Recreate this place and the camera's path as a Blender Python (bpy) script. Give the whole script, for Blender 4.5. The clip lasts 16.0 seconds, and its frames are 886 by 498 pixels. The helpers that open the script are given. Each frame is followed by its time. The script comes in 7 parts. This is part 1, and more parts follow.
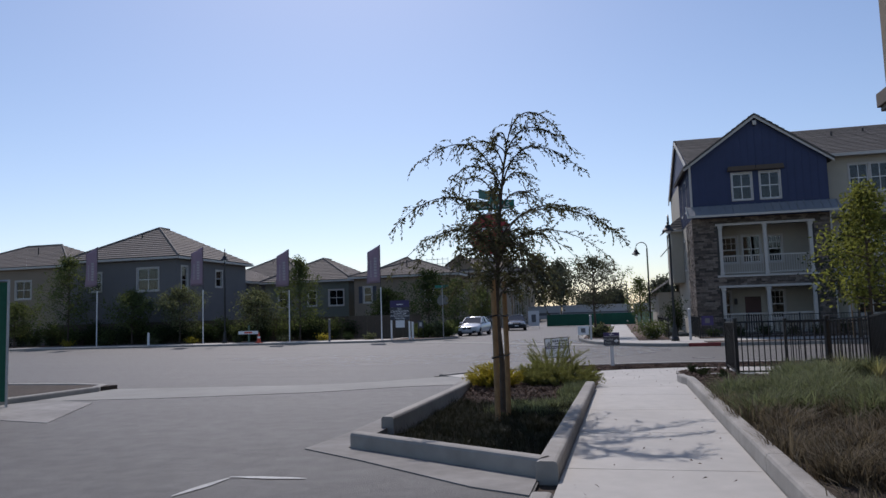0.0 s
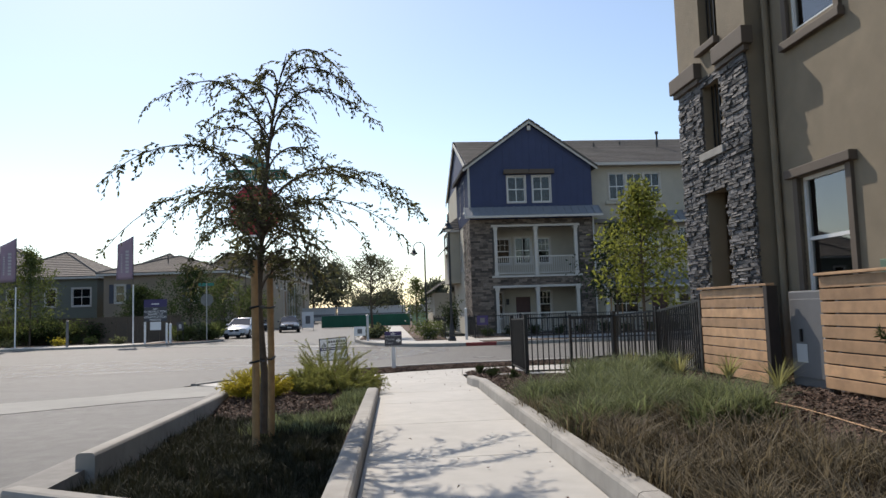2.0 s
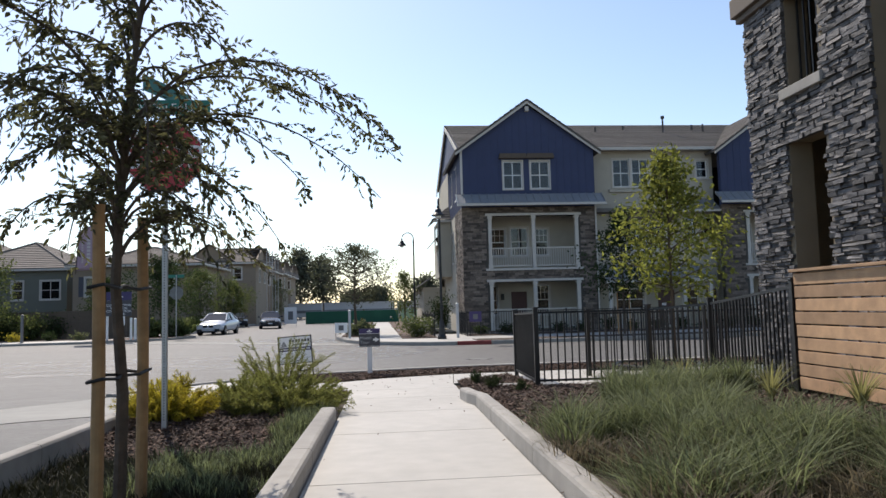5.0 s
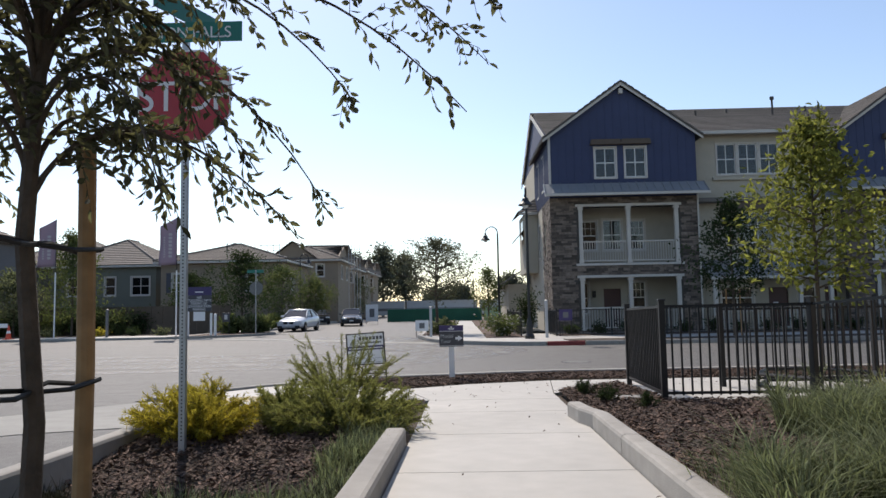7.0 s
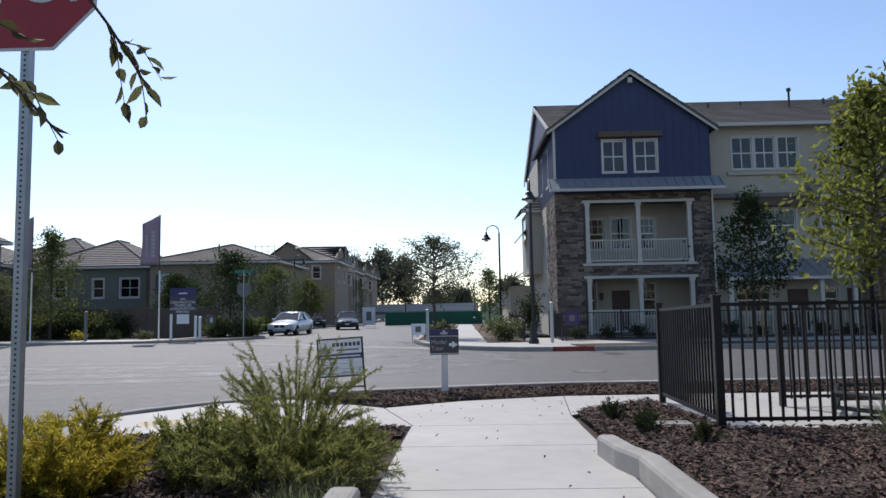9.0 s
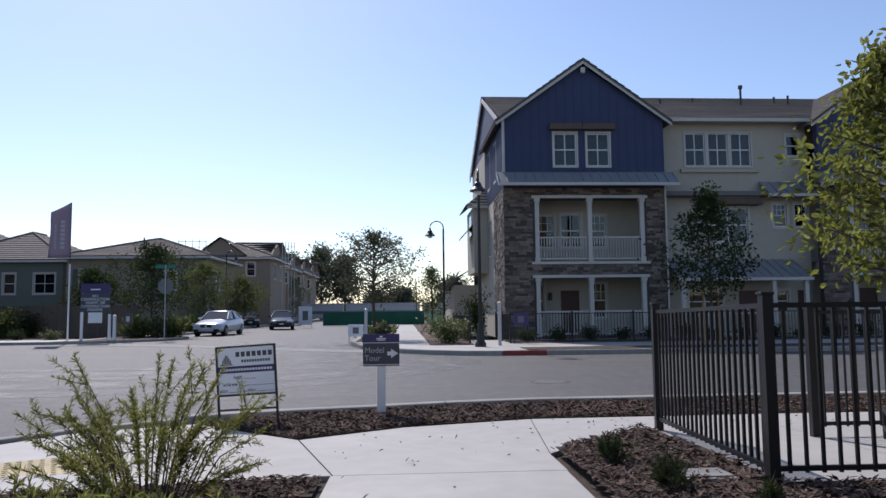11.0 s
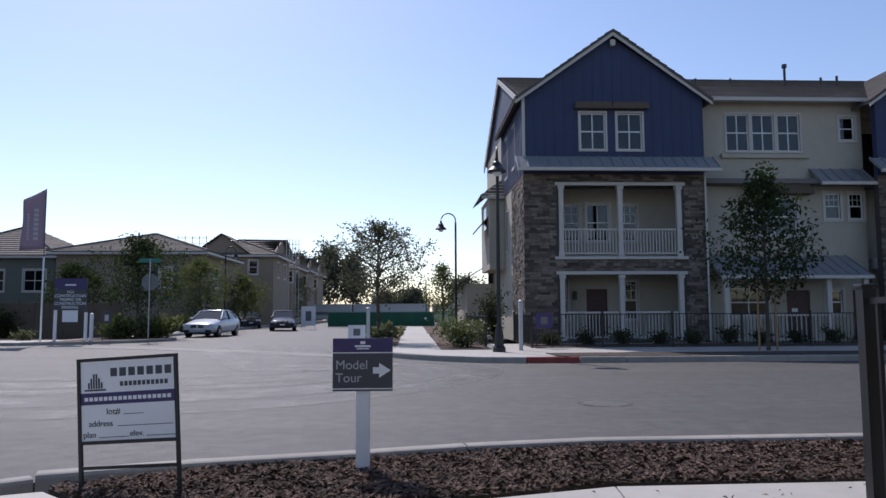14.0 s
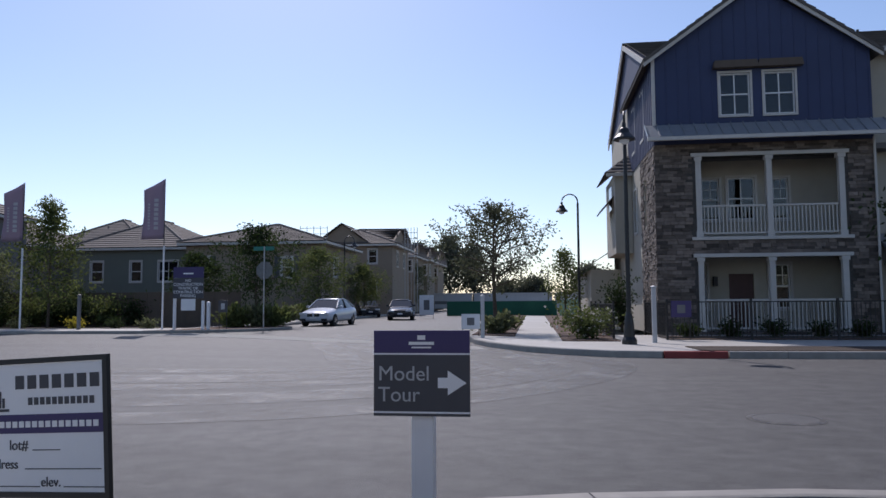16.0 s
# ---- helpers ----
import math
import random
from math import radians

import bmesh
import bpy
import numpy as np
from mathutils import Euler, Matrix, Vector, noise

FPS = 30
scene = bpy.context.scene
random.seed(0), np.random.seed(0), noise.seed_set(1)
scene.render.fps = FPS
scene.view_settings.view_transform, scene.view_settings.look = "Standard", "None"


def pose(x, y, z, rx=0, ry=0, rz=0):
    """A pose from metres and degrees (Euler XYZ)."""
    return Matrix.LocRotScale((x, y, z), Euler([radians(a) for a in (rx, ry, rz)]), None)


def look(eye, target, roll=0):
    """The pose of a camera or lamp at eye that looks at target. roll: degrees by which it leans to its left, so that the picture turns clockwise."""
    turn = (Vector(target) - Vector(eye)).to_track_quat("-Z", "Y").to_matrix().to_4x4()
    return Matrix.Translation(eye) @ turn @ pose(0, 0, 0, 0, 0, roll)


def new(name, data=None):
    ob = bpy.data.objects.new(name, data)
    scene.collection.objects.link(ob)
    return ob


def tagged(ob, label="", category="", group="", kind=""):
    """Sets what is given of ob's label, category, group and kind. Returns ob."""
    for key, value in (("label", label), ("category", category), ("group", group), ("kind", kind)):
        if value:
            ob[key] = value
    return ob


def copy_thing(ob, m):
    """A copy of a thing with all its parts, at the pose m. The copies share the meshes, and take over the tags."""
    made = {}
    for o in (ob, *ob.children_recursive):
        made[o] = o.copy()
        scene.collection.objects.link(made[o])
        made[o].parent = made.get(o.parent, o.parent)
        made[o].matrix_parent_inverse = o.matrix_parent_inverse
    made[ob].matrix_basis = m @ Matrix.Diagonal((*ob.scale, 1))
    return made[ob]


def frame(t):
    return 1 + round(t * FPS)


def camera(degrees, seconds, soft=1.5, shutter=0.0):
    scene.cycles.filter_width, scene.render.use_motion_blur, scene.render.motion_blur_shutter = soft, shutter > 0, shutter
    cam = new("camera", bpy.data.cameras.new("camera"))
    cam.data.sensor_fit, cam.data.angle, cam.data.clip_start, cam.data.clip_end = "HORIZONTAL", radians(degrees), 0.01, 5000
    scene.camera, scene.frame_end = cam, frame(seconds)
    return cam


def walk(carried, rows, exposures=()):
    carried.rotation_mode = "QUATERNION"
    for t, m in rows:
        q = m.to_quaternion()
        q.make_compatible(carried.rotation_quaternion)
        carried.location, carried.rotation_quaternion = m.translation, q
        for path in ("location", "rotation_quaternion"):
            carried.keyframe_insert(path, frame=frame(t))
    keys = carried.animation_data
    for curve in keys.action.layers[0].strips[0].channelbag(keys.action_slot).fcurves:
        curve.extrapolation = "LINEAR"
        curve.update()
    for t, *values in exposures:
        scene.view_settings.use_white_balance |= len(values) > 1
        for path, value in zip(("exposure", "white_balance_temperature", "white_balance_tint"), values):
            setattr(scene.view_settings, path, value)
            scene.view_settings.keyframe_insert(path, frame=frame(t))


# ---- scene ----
cam = camera(63.2, 16.0)
METRES, EYE, TILT, LEAN, TURN = 18.0, 1.25, 0.0, 0.0, 13.0
ROWS = [
    (0.0, 0.0, 0.0, 0.0, 0.16, 5.13, 1.77),
    (0.5, 0.0053, 0.038, 0.0039, -3.35, 4.75, 1.91),
    (1.0, 0.0089, 0.0703, 0.004, -8.09, 4.99, 1.96),
    (1.5, 0.0114, 0.1021, -0.0026, -20.45, 4.63, 2.34),
    (2.0, 0.0161, 0.129, -0.008, -17.57, 4.77, 1.84),
    (2.5, 0.033, 0.163, -0.0067, -14.76, 4.74, 1.63),
    (3.0, 0.0449, 0.1883, -0.0107, -14.17, 4.83, 1.62),
    (3.5, 0.0549, 0.2209, -0.0097, -16.23, 4.58, 1.52),
    (4.0, 0.0624, 0.251, -0.0098, -18.58, 4.55, 1.53),
    (6.5, 0.0972, 0.3925, -0.0194, -14.25, 4.52, 1.19),
    (7.0, 0.1034, 0.4268, -0.0192, -11.78, 4.61, 1.08),
    (7.5, 0.1144, 0.4567, -0.0187, -11.71, 4.6, 1.2),
    (8.0, 0.1191, 0.486, -0.0212, -11.53, 4.83, 1.15),
    (8.5, 0.1287, 0.5196, -0.0182, -11.92, 4.74, 1.02),
    (9.0, 0.1361, 0.5433, -0.0223, -11.69, 4.9, 1.0),
    (9.5, 0.1443, 0.5767, -0.0207, -11.84, 4.89, 0.96),
    (10.0, 0.149, 0.6055, -0.0225, -15.95, 4.92, 0.93),
    (12.5, 0.188, 0.7586, -0.0212, -16.47, 4.64, 0.52),
    (13.0, 0.1953, 0.7897, -0.0228, -16.14, 4.97, 0.36),
    (13.5, 0.2042, 0.818, -0.0234, -15.71, 4.89, 0.26),
    (14.0, 0.2126, 0.8471, -0.0272, -15.55, 5.0, 0.27),
    (14.5, 0.2228, 0.8782, -0.0259, -15.22, 4.69, 0.34),
    (15.0, 0.2262, 0.896, -0.0304, -10.51, 4.6, 0.11),
    (15.5, 0.2362, 0.9329, -0.0288, -4.75, 4.29, 0.1),
    (16.0, 0.2475, 0.9599, -0.0307, -5.84, 4.23, 0.34),
]
walk(cam, [(t, pose(0, 0, EYE, TILT, LEAN, TURN) @ pose(METRES * x, METRES * y, METRES * z, 90 + pitch, roll, yaw)) for t, x, y, z, yaw, pitch, roll in ROWS],
     [(0.0, -0.47, 6300, 17), (1.0, -0.46, 6350, 17), (1.4, -0.07, 6800, 13), (1.7, 0.14, 7050, 12), (2.4, 0.28, 7080, 11), (4.0, 0.34, 6960, 12), (7.0, 0.21, 6900, 13), (8.5, 0.1, 6450, 12), (10.0, 0.0, 6250, 16), (12.5, -0.08, 6280, 18), (15.0, -0.15, 6230, 19), (16.0, -0.24, 6180, 19)])

# ---- world and light ----
world = bpy.data.worlds.new("sky")
scene.world = world
world.use_nodes = True
SUN_EL, SUN_AZ = 46.0, 20.5   # degrees; azimuth west of +y
_nt = world.node_tree
_sky = _nt.nodes.new("ShaderNodeTexSky")
_sky.sky_type = "NISHITA"
_sky.sun_disc = False
_sky.sun_elevation, _sky.sun_rotation = radians(SUN_EL), radians(-SUN_AZ)
_sky.air_density, _sky.dust_density, _sky.ozone_density = 1.0, 0.45, 2.0
_nt.nodes["Background"].inputs["Strength"].default_value = 0.15
_nt.links.new(_sky.outputs[0], _nt.nodes["Background"].inputs[0])
sun = new("sun", bpy.data.lights.new("sun", "SUN"))
sun.data.energy, sun.data.angle, sun.data.color = 4.0, radians(0.55), (1.0, 0.95, 0.88)
_d = Vector((-math.sin(radians(SUN_AZ)), math.cos(radians(SUN_AZ)), math.tan(radians(SUN_EL))))
sun.matrix_world = look(_d * 60, (0, 0, 0))


# ---- materials ----
def material(name, colour, rough=0.8, grain=8.0, vary=0.12, bump=0.1, bump_scale=40.0, metal=0.0, stain=0.0, island=False, noise_detail=6.0, per_object=0.0, spec=0.5, streak=None):
    """A plain surface: a base colour varied at two scales, with a fine relief."""
    m = bpy.data.materials.new(name)
    m.use_nodes = True
    nt = m.node_tree
    bs = nt.nodes["Principled BSDF"]
    bs.inputs["Roughness"].default_value = rough
    bs.inputs["Metallic"].default_value = metal
    bs.inputs["Specular IOR Level"].default_value = spec
    co = nt.nodes.new("ShaderNodeTexCoord").outputs["Object"]
    if per_object:
        geo_ = nt.nodes.new("ShaderNodeNewGeometry")
        co = geo_.outputs["Position"]

    def tex(scale, detail=noise_detail):
        n = nt.nodes.new("ShaderNodeTexNoise")
        n.inputs["Scale"].default_value = scale
        n.inputs["Detail"].default_value = detail
        nt.links.new(co, n.inputs["Vector"])
        return n.outputs["Fac"]

    def ramp(src, lo, hi):
        r = nt.nodes.new("ShaderNodeMapRange")
        r.inputs["From Min"].default_value, r.inputs["From Max"].default_value = 0.3, 0.7
        r.inputs["To Min"].default_value, r.inputs["To Max"].default_value = lo, hi
        nt.links.new(src, r.inputs["Value"])
        return r.outputs[0]

    def mul(a, b):
        q = nt.nodes.new("ShaderNodeMath")
        q.operation = "MULTIPLY"
        nt.links.new(a, q.inputs[0])
        nt.links.new(b, q.inputs[1])
        return q.outputs[0]
    val = mul(ramp(tex(grain), 1 - vary, 1 + vary), ramp(tex(grain * 0.11, 3.0), 1 - vary * 0.8 - stain, 1 + vary * 0.6))
    if streak:
        mp = nt.nodes.new("ShaderNodeMapping")
        mp.inputs["Scale"].default_value = streak
        mp.inputs["Rotation"].default_value = (0, 0, 0.05)
        nt.links.new(co, mp.inputs["Vector"])
        st = nt.nodes.new("ShaderNodeTexNoise")
        st.inputs["Scale"].default_value, st.inputs["Detail"].default_value, st.inputs["Distortion"].default_value = 1.0, 5.0, 0.6
        nt.links.new(mp.outputs[0], st.inputs["Vector"])
        val = mul(val, ramp(st.outputs["Fac"], 0.82, 1.16))
    if island:
        r = nt.nodes.new("ShaderNodeNewGeometry").outputs["Random Per Island"]
        q = nt.nodes.new("ShaderNodeMapRange")
        q.inputs["To Min"].default_value, q.inputs["To Max"].default_value = 1 - island, 1 + island
        nt.links.new(r, q.inputs["Value"])
        val = mul(val, q.outputs[0])
    if per_object:
        r = nt.nodes.new("ShaderNodeObjectInfo").outputs["Random"]
        q = nt.nodes.new("ShaderNodeMapRange")
        q.inputs["To Min"].default_value, q.inputs["To Max"].default_value = 1 - per_object, 1 + per_object
        nt.links.new(r, q.inputs["Value"])
        val = mul(val, q.outputs[0])
    sc = nt.nodes.new("ShaderNodeVectorMath")
    sc.operation = "SCALE"
    sc.inputs[0].default_value = colour
    nt.links.new(val, sc.inputs["Scale"])
    nt.links.new(sc.outputs[0], bs.inputs["Base Color"])
    if bump:
        b = nt.nodes.new("ShaderNodeBump")
        b.inputs["Strength"].default_value = bump
        b.inputs["Distance"].default_value = 0.02
        nt.links.new(tex(bump_scale), b.inputs["Height"])
        nt.links.new(b.outputs[0], bs.inputs["Normal"])
    return m


ASPHALT = material("asphalt", (0.072, 0.069, 0.066), 0.66, 40.0, 0.16, 0.55, 160.0, stain=0.28, streak=(0.09, 1.1, 1.0))
TYREMARK = material("polished_asphalt", (0.15, 0.144, 0.137), 0.5, 6.0, 0.2, 0.4, 160.0, stain=0.15)
CONCRETE = material("concrete", (0.41, 0.39, 0.355), 0.7, 5.0, 0.06, 0.15, 120.0, stain=0.08)
KERB = material("kerb_concrete", (0.33, 0.31, 0.28), 0.88, 6.0, 0.10, 0.2, 90.0, stain=0.14)
GUTTER = material("worn_gutter_concrete", (0.27, 0.255, 0.235), 0.9, 6.0, 0.14, 0.2, 90.0, stain=0.25)
PAINT = material("worn_road_paint", (0.5, 0.5, 0.48), 0.8, 25.0, 0.2, 0.1, 90.0, stain=0.2)
APRON = material("apron_concrete", (0.29, 0.28, 0.255), 0.88, 5.0, 0.08, 0.15, 100.0, stain=0.12)
SOIL = material("soil", (0.05, 0.033, 0.022), 0.95, 12.0, 0.3, 0.8, 40.0)
MULCH = material("mulch", (0.13, 0.082, 0.06), 0.95, 30.0, 0.35, 1.0, 70.0, island=0.6)
EARTH = material("dry_earth", (0.2, 0.17, 0.12), 0.95, 4.0, 0.2, 0.3, 30.0)
STUCCO = material("tan_stucco", (0.222, 0.178, 0.122), 0.9, 2.0, 0.11, 0.3, 150.0)
CREAM = material("cream_stucco", (0.42, 0.385, 0.315), 0.9, 2.0, 0.05, 0.25, 150.0)
NAVY = material("navy_siding", (0.032, 0.045, 0.105), 0.7, 2.0, 0.06, 0.1, 60.0)
TRIM = material("white_trim", (0.52, 0.495, 0.45), 0.6, 5.0, 0.04, 0.05, 60.0)
BROWN = material("brown_trim", (0.10, 0.075, 0.055), 0.75, 5.0, 0.08, 0.1, 60.0)
LID = material("worn_iron_lid", (0.075, 0.073, 0.07), 0.6, 30.0, 0.2, 0.4, 80.0)
ROOF = material("roof_shingle", (0.1, 0.091, 0.083), 0.9, 6.0, 0.15, 0.3, 50.0, island=0.2)
METALROOF = material("standing_seam_metal", (0.30, 0.31, 0.32), 0.45, 4.0, 0.05, 0.05, 60.0, metal=0.4)
STONE = material("ledge_stone", (0.145, 0.118, 0.098), 0.9, 9.0, 0.2, 0.5, 45.0, island=0.6)
STONE_GREY = material("grey_ledge_stone", (0.098, 0.093, 0.093), 0.75, 9.0, 0.25, 0.6, 45.0, island=0.6, per_object=0.4)
STONE_BACK = material("stone_mortar", (0.075, 0.068, 0.06), 0.95, 9.0, 0.2, 0.4, 45.0)
BLACK = material("black_metal", (0.012, 0.012, 0.013), 0.45, 8.0, 0.1, 0.03, 60.0)
GLASSDARK = material("window_glass", (0.03, 0.035, 0.045), 0.06, 1.0, 0.05, 0.0)
DARKPOST = material("dark_stained_post", (0.032, 0.023, 0.019), 0.7, 6.0, 0.15, 0.1, 50.0)
CEDAR = material("cedar_board", (0.46, 0.275, 0.15), 0.7, 6.0, 0.18, 0.15, 50.0, per_object=0.26)


# ---- ground ----
def ground_z(x, y):
    """Height of the street's surface: falling gently from the start of the walk, level past y = 40."""
    if y < 20:
        return -0.02 * y
    s = 0.005 + (min(max(x, -10), 2) + 10) / 12 * 0.007
    return -0.4 - s * (min(y, 40) - 20)


def mesh_ob(name, bm, mat, parent=None, smooth=False):
    me = bpy.data.meshes.new(name)
    bm.normal_update()
    bm.to_mesh(me)
    bm.free()
    mats = mat if isinstance(mat, (list, tuple)) else [mat]
    for m in mats:
        me.materials.append(m)
    if smooth:
        for p in me.polygons:
            p.use_smooth = True
    ob = new(name, me)
    ob.parent = parent
    return ob


STUFF_PARTS = {"roof_slope", "gable_roof", "main_roof", "rear_roof", "bay_roof", "wing_roof", "branching", "twig_work", "stem_work", "leaves", "punched_holes"}


def part(name, bm, mat, parent, label="", smooth=False):
    ob = mesh_ob(name, bm, mat, parent, smooth)
    if name in STUFF_PARTS:
        ob["kind"] = "stuff"
    if label:
        ob["label"] = label
    return ob


def box(bm, x0, y0, z0, x1, y1, z1, m=None, bevel=0.0):
    """A box between two corners, turned by m."""
    mat = Matrix.Translation(((x0 + x1) / 2, (y0 + y1) / 2, (z0 + z1) / 2)) @ Matrix.Diagonal((abs(x1 - x0), abs(y1 - y0), abs(z1 - z0), 1))
    r = bmesh.ops.create_cube(bm, size=1, matrix=(m @ mat) if m else mat)
    if bevel:
        es = list({e for v in r["verts"] for e in v.link_edges})
        bmesh.ops.bevel(bm, geom=es, offset=bevel, segments=2, affect="EDGES", profile=0.6)
    return r["verts"]


def prism(outline, h0, h1, step=4.0, base=None):
    """A draped slab on an outline of (x, y): its top lies h1 over the street's surface, its bottom h0."""
    bm = bmesh.new()
    vs = [bm.verts.new((x, y, 0)) for x, y in outline]
    f = bm.faces.new(vs)
    if f.normal.z < 0:
        f.normal_flip()
    bm.faces.ensure_lookup_table()
    ys = [p[1] for p in outline]
    xs = [p[0] for p in outline]
    cuts = sorted({20.0, 40.0} | set(np.arange(math.ceil(min(ys) / step) * step, min(max(ys), 60), step)))
    for c in cuts:
        if min(ys) < c < max(ys):
            bmesh.ops.bisect_plane(bm, geom=bm.verts[:] + bm.edges[:] + bm.faces[:], plane_co=(0, c, 0), plane_no=(0, 1, 0))
    for c in np.arange(-10, 2.1, 4):
        if min(xs) < c < max(xs) and max(ys) > 20:
            bmesh.ops.bisect_plane(bm, geom=bm.verts[:] + bm.edges[:] + bm.faces[:], plane_co=(c, 0, 0), plane_no=(1, 0, 0))
    bmesh.ops.triangulate(bm, faces=bm.faces[:])
    bmesh.ops.recalc_face_normals(bm, faces=bm.faces[:])
    if sum(f.normal.z for f in bm.faces) < 0:
        bmesh.ops.reverse_faces(bm, faces=bm.faces[:])
    for v in bm.verts:
        v.co.z = (base or ground_z)(v.co.x, v.co.y) + h1
    if h0 is not None:
        top = bm.faces[:]
        r = bmesh.ops.extrude_face_region(bm, geom=top)
        # the first faces go down to be the bottom
        up = [g for g in r["geom"] if isinstance(g, bmesh.types.BMVert)]
        dead = set(up)
        for v in bm.verts:
            if v not in dead:
                v.co.z += h0 - h1
        bmesh.ops.recalc_face_normals(bm, faces=bm.faces[:])
    return bm


def glass_material(name="pane_glass", ior=1.55):
    m = bpy.data.materials.new(name)
    m.use_nodes = True
    nt = m.node_tree
    nt.nodes.remove(nt.nodes["Principled BSDF"])
    tr = nt.nodes.new("ShaderNodeBsdfTransparent")
    tr.inputs[0].default_value = (0.45, 0.48, 0.5, 1)
    gl = nt.nodes.new("ShaderNodeBsdfGlossy")
    gl.inputs["Roughness"].default_value = 0.02
    fr = nt.nodes.new("ShaderNodeFresnel")
    fr.inputs[0].default_value = ior
    mx = nt.nodes.new("ShaderNodeMixShader")
    nt.links.new(fr.outputs[0], mx.inputs[0])
    nt.links.new(tr.outputs[0], mx.inputs[1])
    nt.links.new(gl.outputs[0], mx.inputs[2])
    nt.links.new(mx.outputs[0], nt.nodes["Material Output"].inputs[0])
    return m


def leaf_material(name, colour, glow, through_part=0.4, vary=0.35):
    """Leaves: part of the sun shines through them."""
    m = bpy.data.materials.new(name)
    m.use_nodes = True
    nt = m.node_tree
    bs = nt.nodes["Principled BSDF"]
    bs.inputs["Roughness"].default_value = 0.75
    bs.inputs["Specular IOR Level"].default_value = 0.12
    tl = nt.nodes.new("ShaderNodeBsdfTranslucent")
    rnd = nt.nodes.new("ShaderNodeNewGeometry").outputs["Random Per Island"]
    for src, sock in ((colour, bs.inputs["Base Color"]), (glow, tl.inputs[0])):
        r = nt.nodes.new("ShaderNodeMapRange")
        r.inputs["To Min"].default_value, r.inputs["To Max"].default_value = 1 - vary, 1 + vary
        nt.links.new(rnd, r.inputs["Value"])
        sc = nt.nodes.new("ShaderNodeVectorMath")
        sc.operation = "SCALE"
        sc.inputs[0].default_value = src
        nt.links.new(r.outputs[0], sc.inputs["Scale"])
        nt.links.new(sc.outputs[0], sock)
    mx = nt.nodes.new("ShaderNodeMixShader")
    mx.inputs[0].default_value = through_part
    nt.links.new(bs.outputs[0], mx.inputs[1])
    nt.links.new(tl.outputs[0], mx.inputs[2])
    nt.links.new(mx.outputs[0], nt.nodes["Material Output"].inputs[0])
    return m


GLASS = glass_material()
COATED = glass_material("coated_glass", 2.4)
LEAF_ELM = leaf_material("elm_leaf", (0.075, 0.074, 0.048), (0.145, 0.145, 0.06), 0.36, 0.55)
LEAF_GOLD = leaf_material("maple_leaf", (0.125, 0.143, 0.04), (0.27, 0.285, 0.06), 0.42, 0.5)
LEAF_DARK = leaf_material("dark_leaf", (0.035, 0.05, 0.022), (0.06, 0.09, 0.025), 0.3)
LEAF_MID = leaf_material("street_tree_leaf", (0.085, 0.11, 0.045), (0.17, 0.2, 0.06), 0.35)
# distance haze is mixed into this leaf colour by lightening it
LEAF_FAR = leaf_material("hazed_far_leaf", (0.095, 0.105, 0.08), (0.13, 0.14, 0.09), 0.35)
LEAF_YELLOW = leaf_material("yellow_shrub_leaf", (0.28, 0.24, 0.04), (0.55, 0.46, 0.06), 0.45)
LEAF_ROSEMARY = leaf_material("needle_leaf", (0.14, 0.15, 0.065), (0.3, 0.31, 0.085), 0.5)
LEAF_OLIVE = leaf_material("olive_leaf", (0.13, 0.14, 0.08), (0.2, 0.22, 0.09), 0.35, 0.5)
LEAF_GREY = leaf_material("grey_green_leaf", (0.085, 0.092, 0.062), (0.14, 0.15, 0.085), 0.38)
LEAF_STRAP = leaf_material("strap_leaf", (0.2, 0.2, 0.085), (0.34, 0.33, 0.13), 0.4)
PETAL = leaf_material("white_petal", (0.62, 0.58, 0.52), (0.5, 0.46, 0.4), 0.3, 0.1)
GRASS_GREEN = leaf_material("green_sedge", (0.145, 0.165, 0.088), (0.19, 0.22, 0.1), 0.4, 0.65)
GRASS_DRY = leaf_material("dry_sedge", (0.155, 0.128, 0.088), (0.16, 0.13, 0.08), 0.35, 0.7)
# dark sedge, its colour lowered further to hold the sunken bed's shade
GRASS_SHADED = leaf_material("shade_darkened_sedge", (0.036, 0.036, 0.022), (0.036, 0.038, 0.018), 0.15)
BARK = material("bark", (0.085, 0.065, 0.048), 0.9, 14.0, 0.25, 0.6, 40.0)
STAKE = material("lodgepole", (0.34, 0.20, 0.09), 0.8, 10.0, 0.2, 0.2, 40.0)
RUBBER = material("black_rubber", (0.012, 0.012, 0.012), 0.7, 8.0, 0.1, 0.05, 60.0)
PLATE_BACK = material("weathered_aluminium", (0.17, 0.175, 0.17), 0.6, 9.0, 0.15, 0.05, 60.0)
GALV = material("galvanised_steel", (0.42, 0.43, 0.44), 0.45, 12.0, 0.1, 0.05, 60.0, metal=0.7)
RED = material("sign_red", (0.42, 0.02, 0.03), 0.4, 5.0, 0.05, 0.0)
GREEN = material("sign_green", (0.0, 0.16, 0.12), 0.4, 5.0, 0.05, 0.0)
WHITE = material("sign_white", (0.78, 0.78, 0.78), 0.5, 5.0, 0.03, 0.0)
PURPLE = material("sign_purple", (0.045, 0.03, 0.115), 0.5, 5.0, 0.05, 0.0)
CHARCOAL = material("sign_charcoal", (0.055, 0.055, 0.065), 0.5, 5.0, 0.05, 0.0)
FLAGCLOTH = leaf_material("purple_flag_cloth", (0.28, 0.245, 0.30), (0.40, 0.355, 0.43), 0.5, 0.05)
GREENMESH = material("green_screen_mesh", (0.02, 0.11, 0.065), 0.85, 8.0, 0.12, 0.2, 60.0)
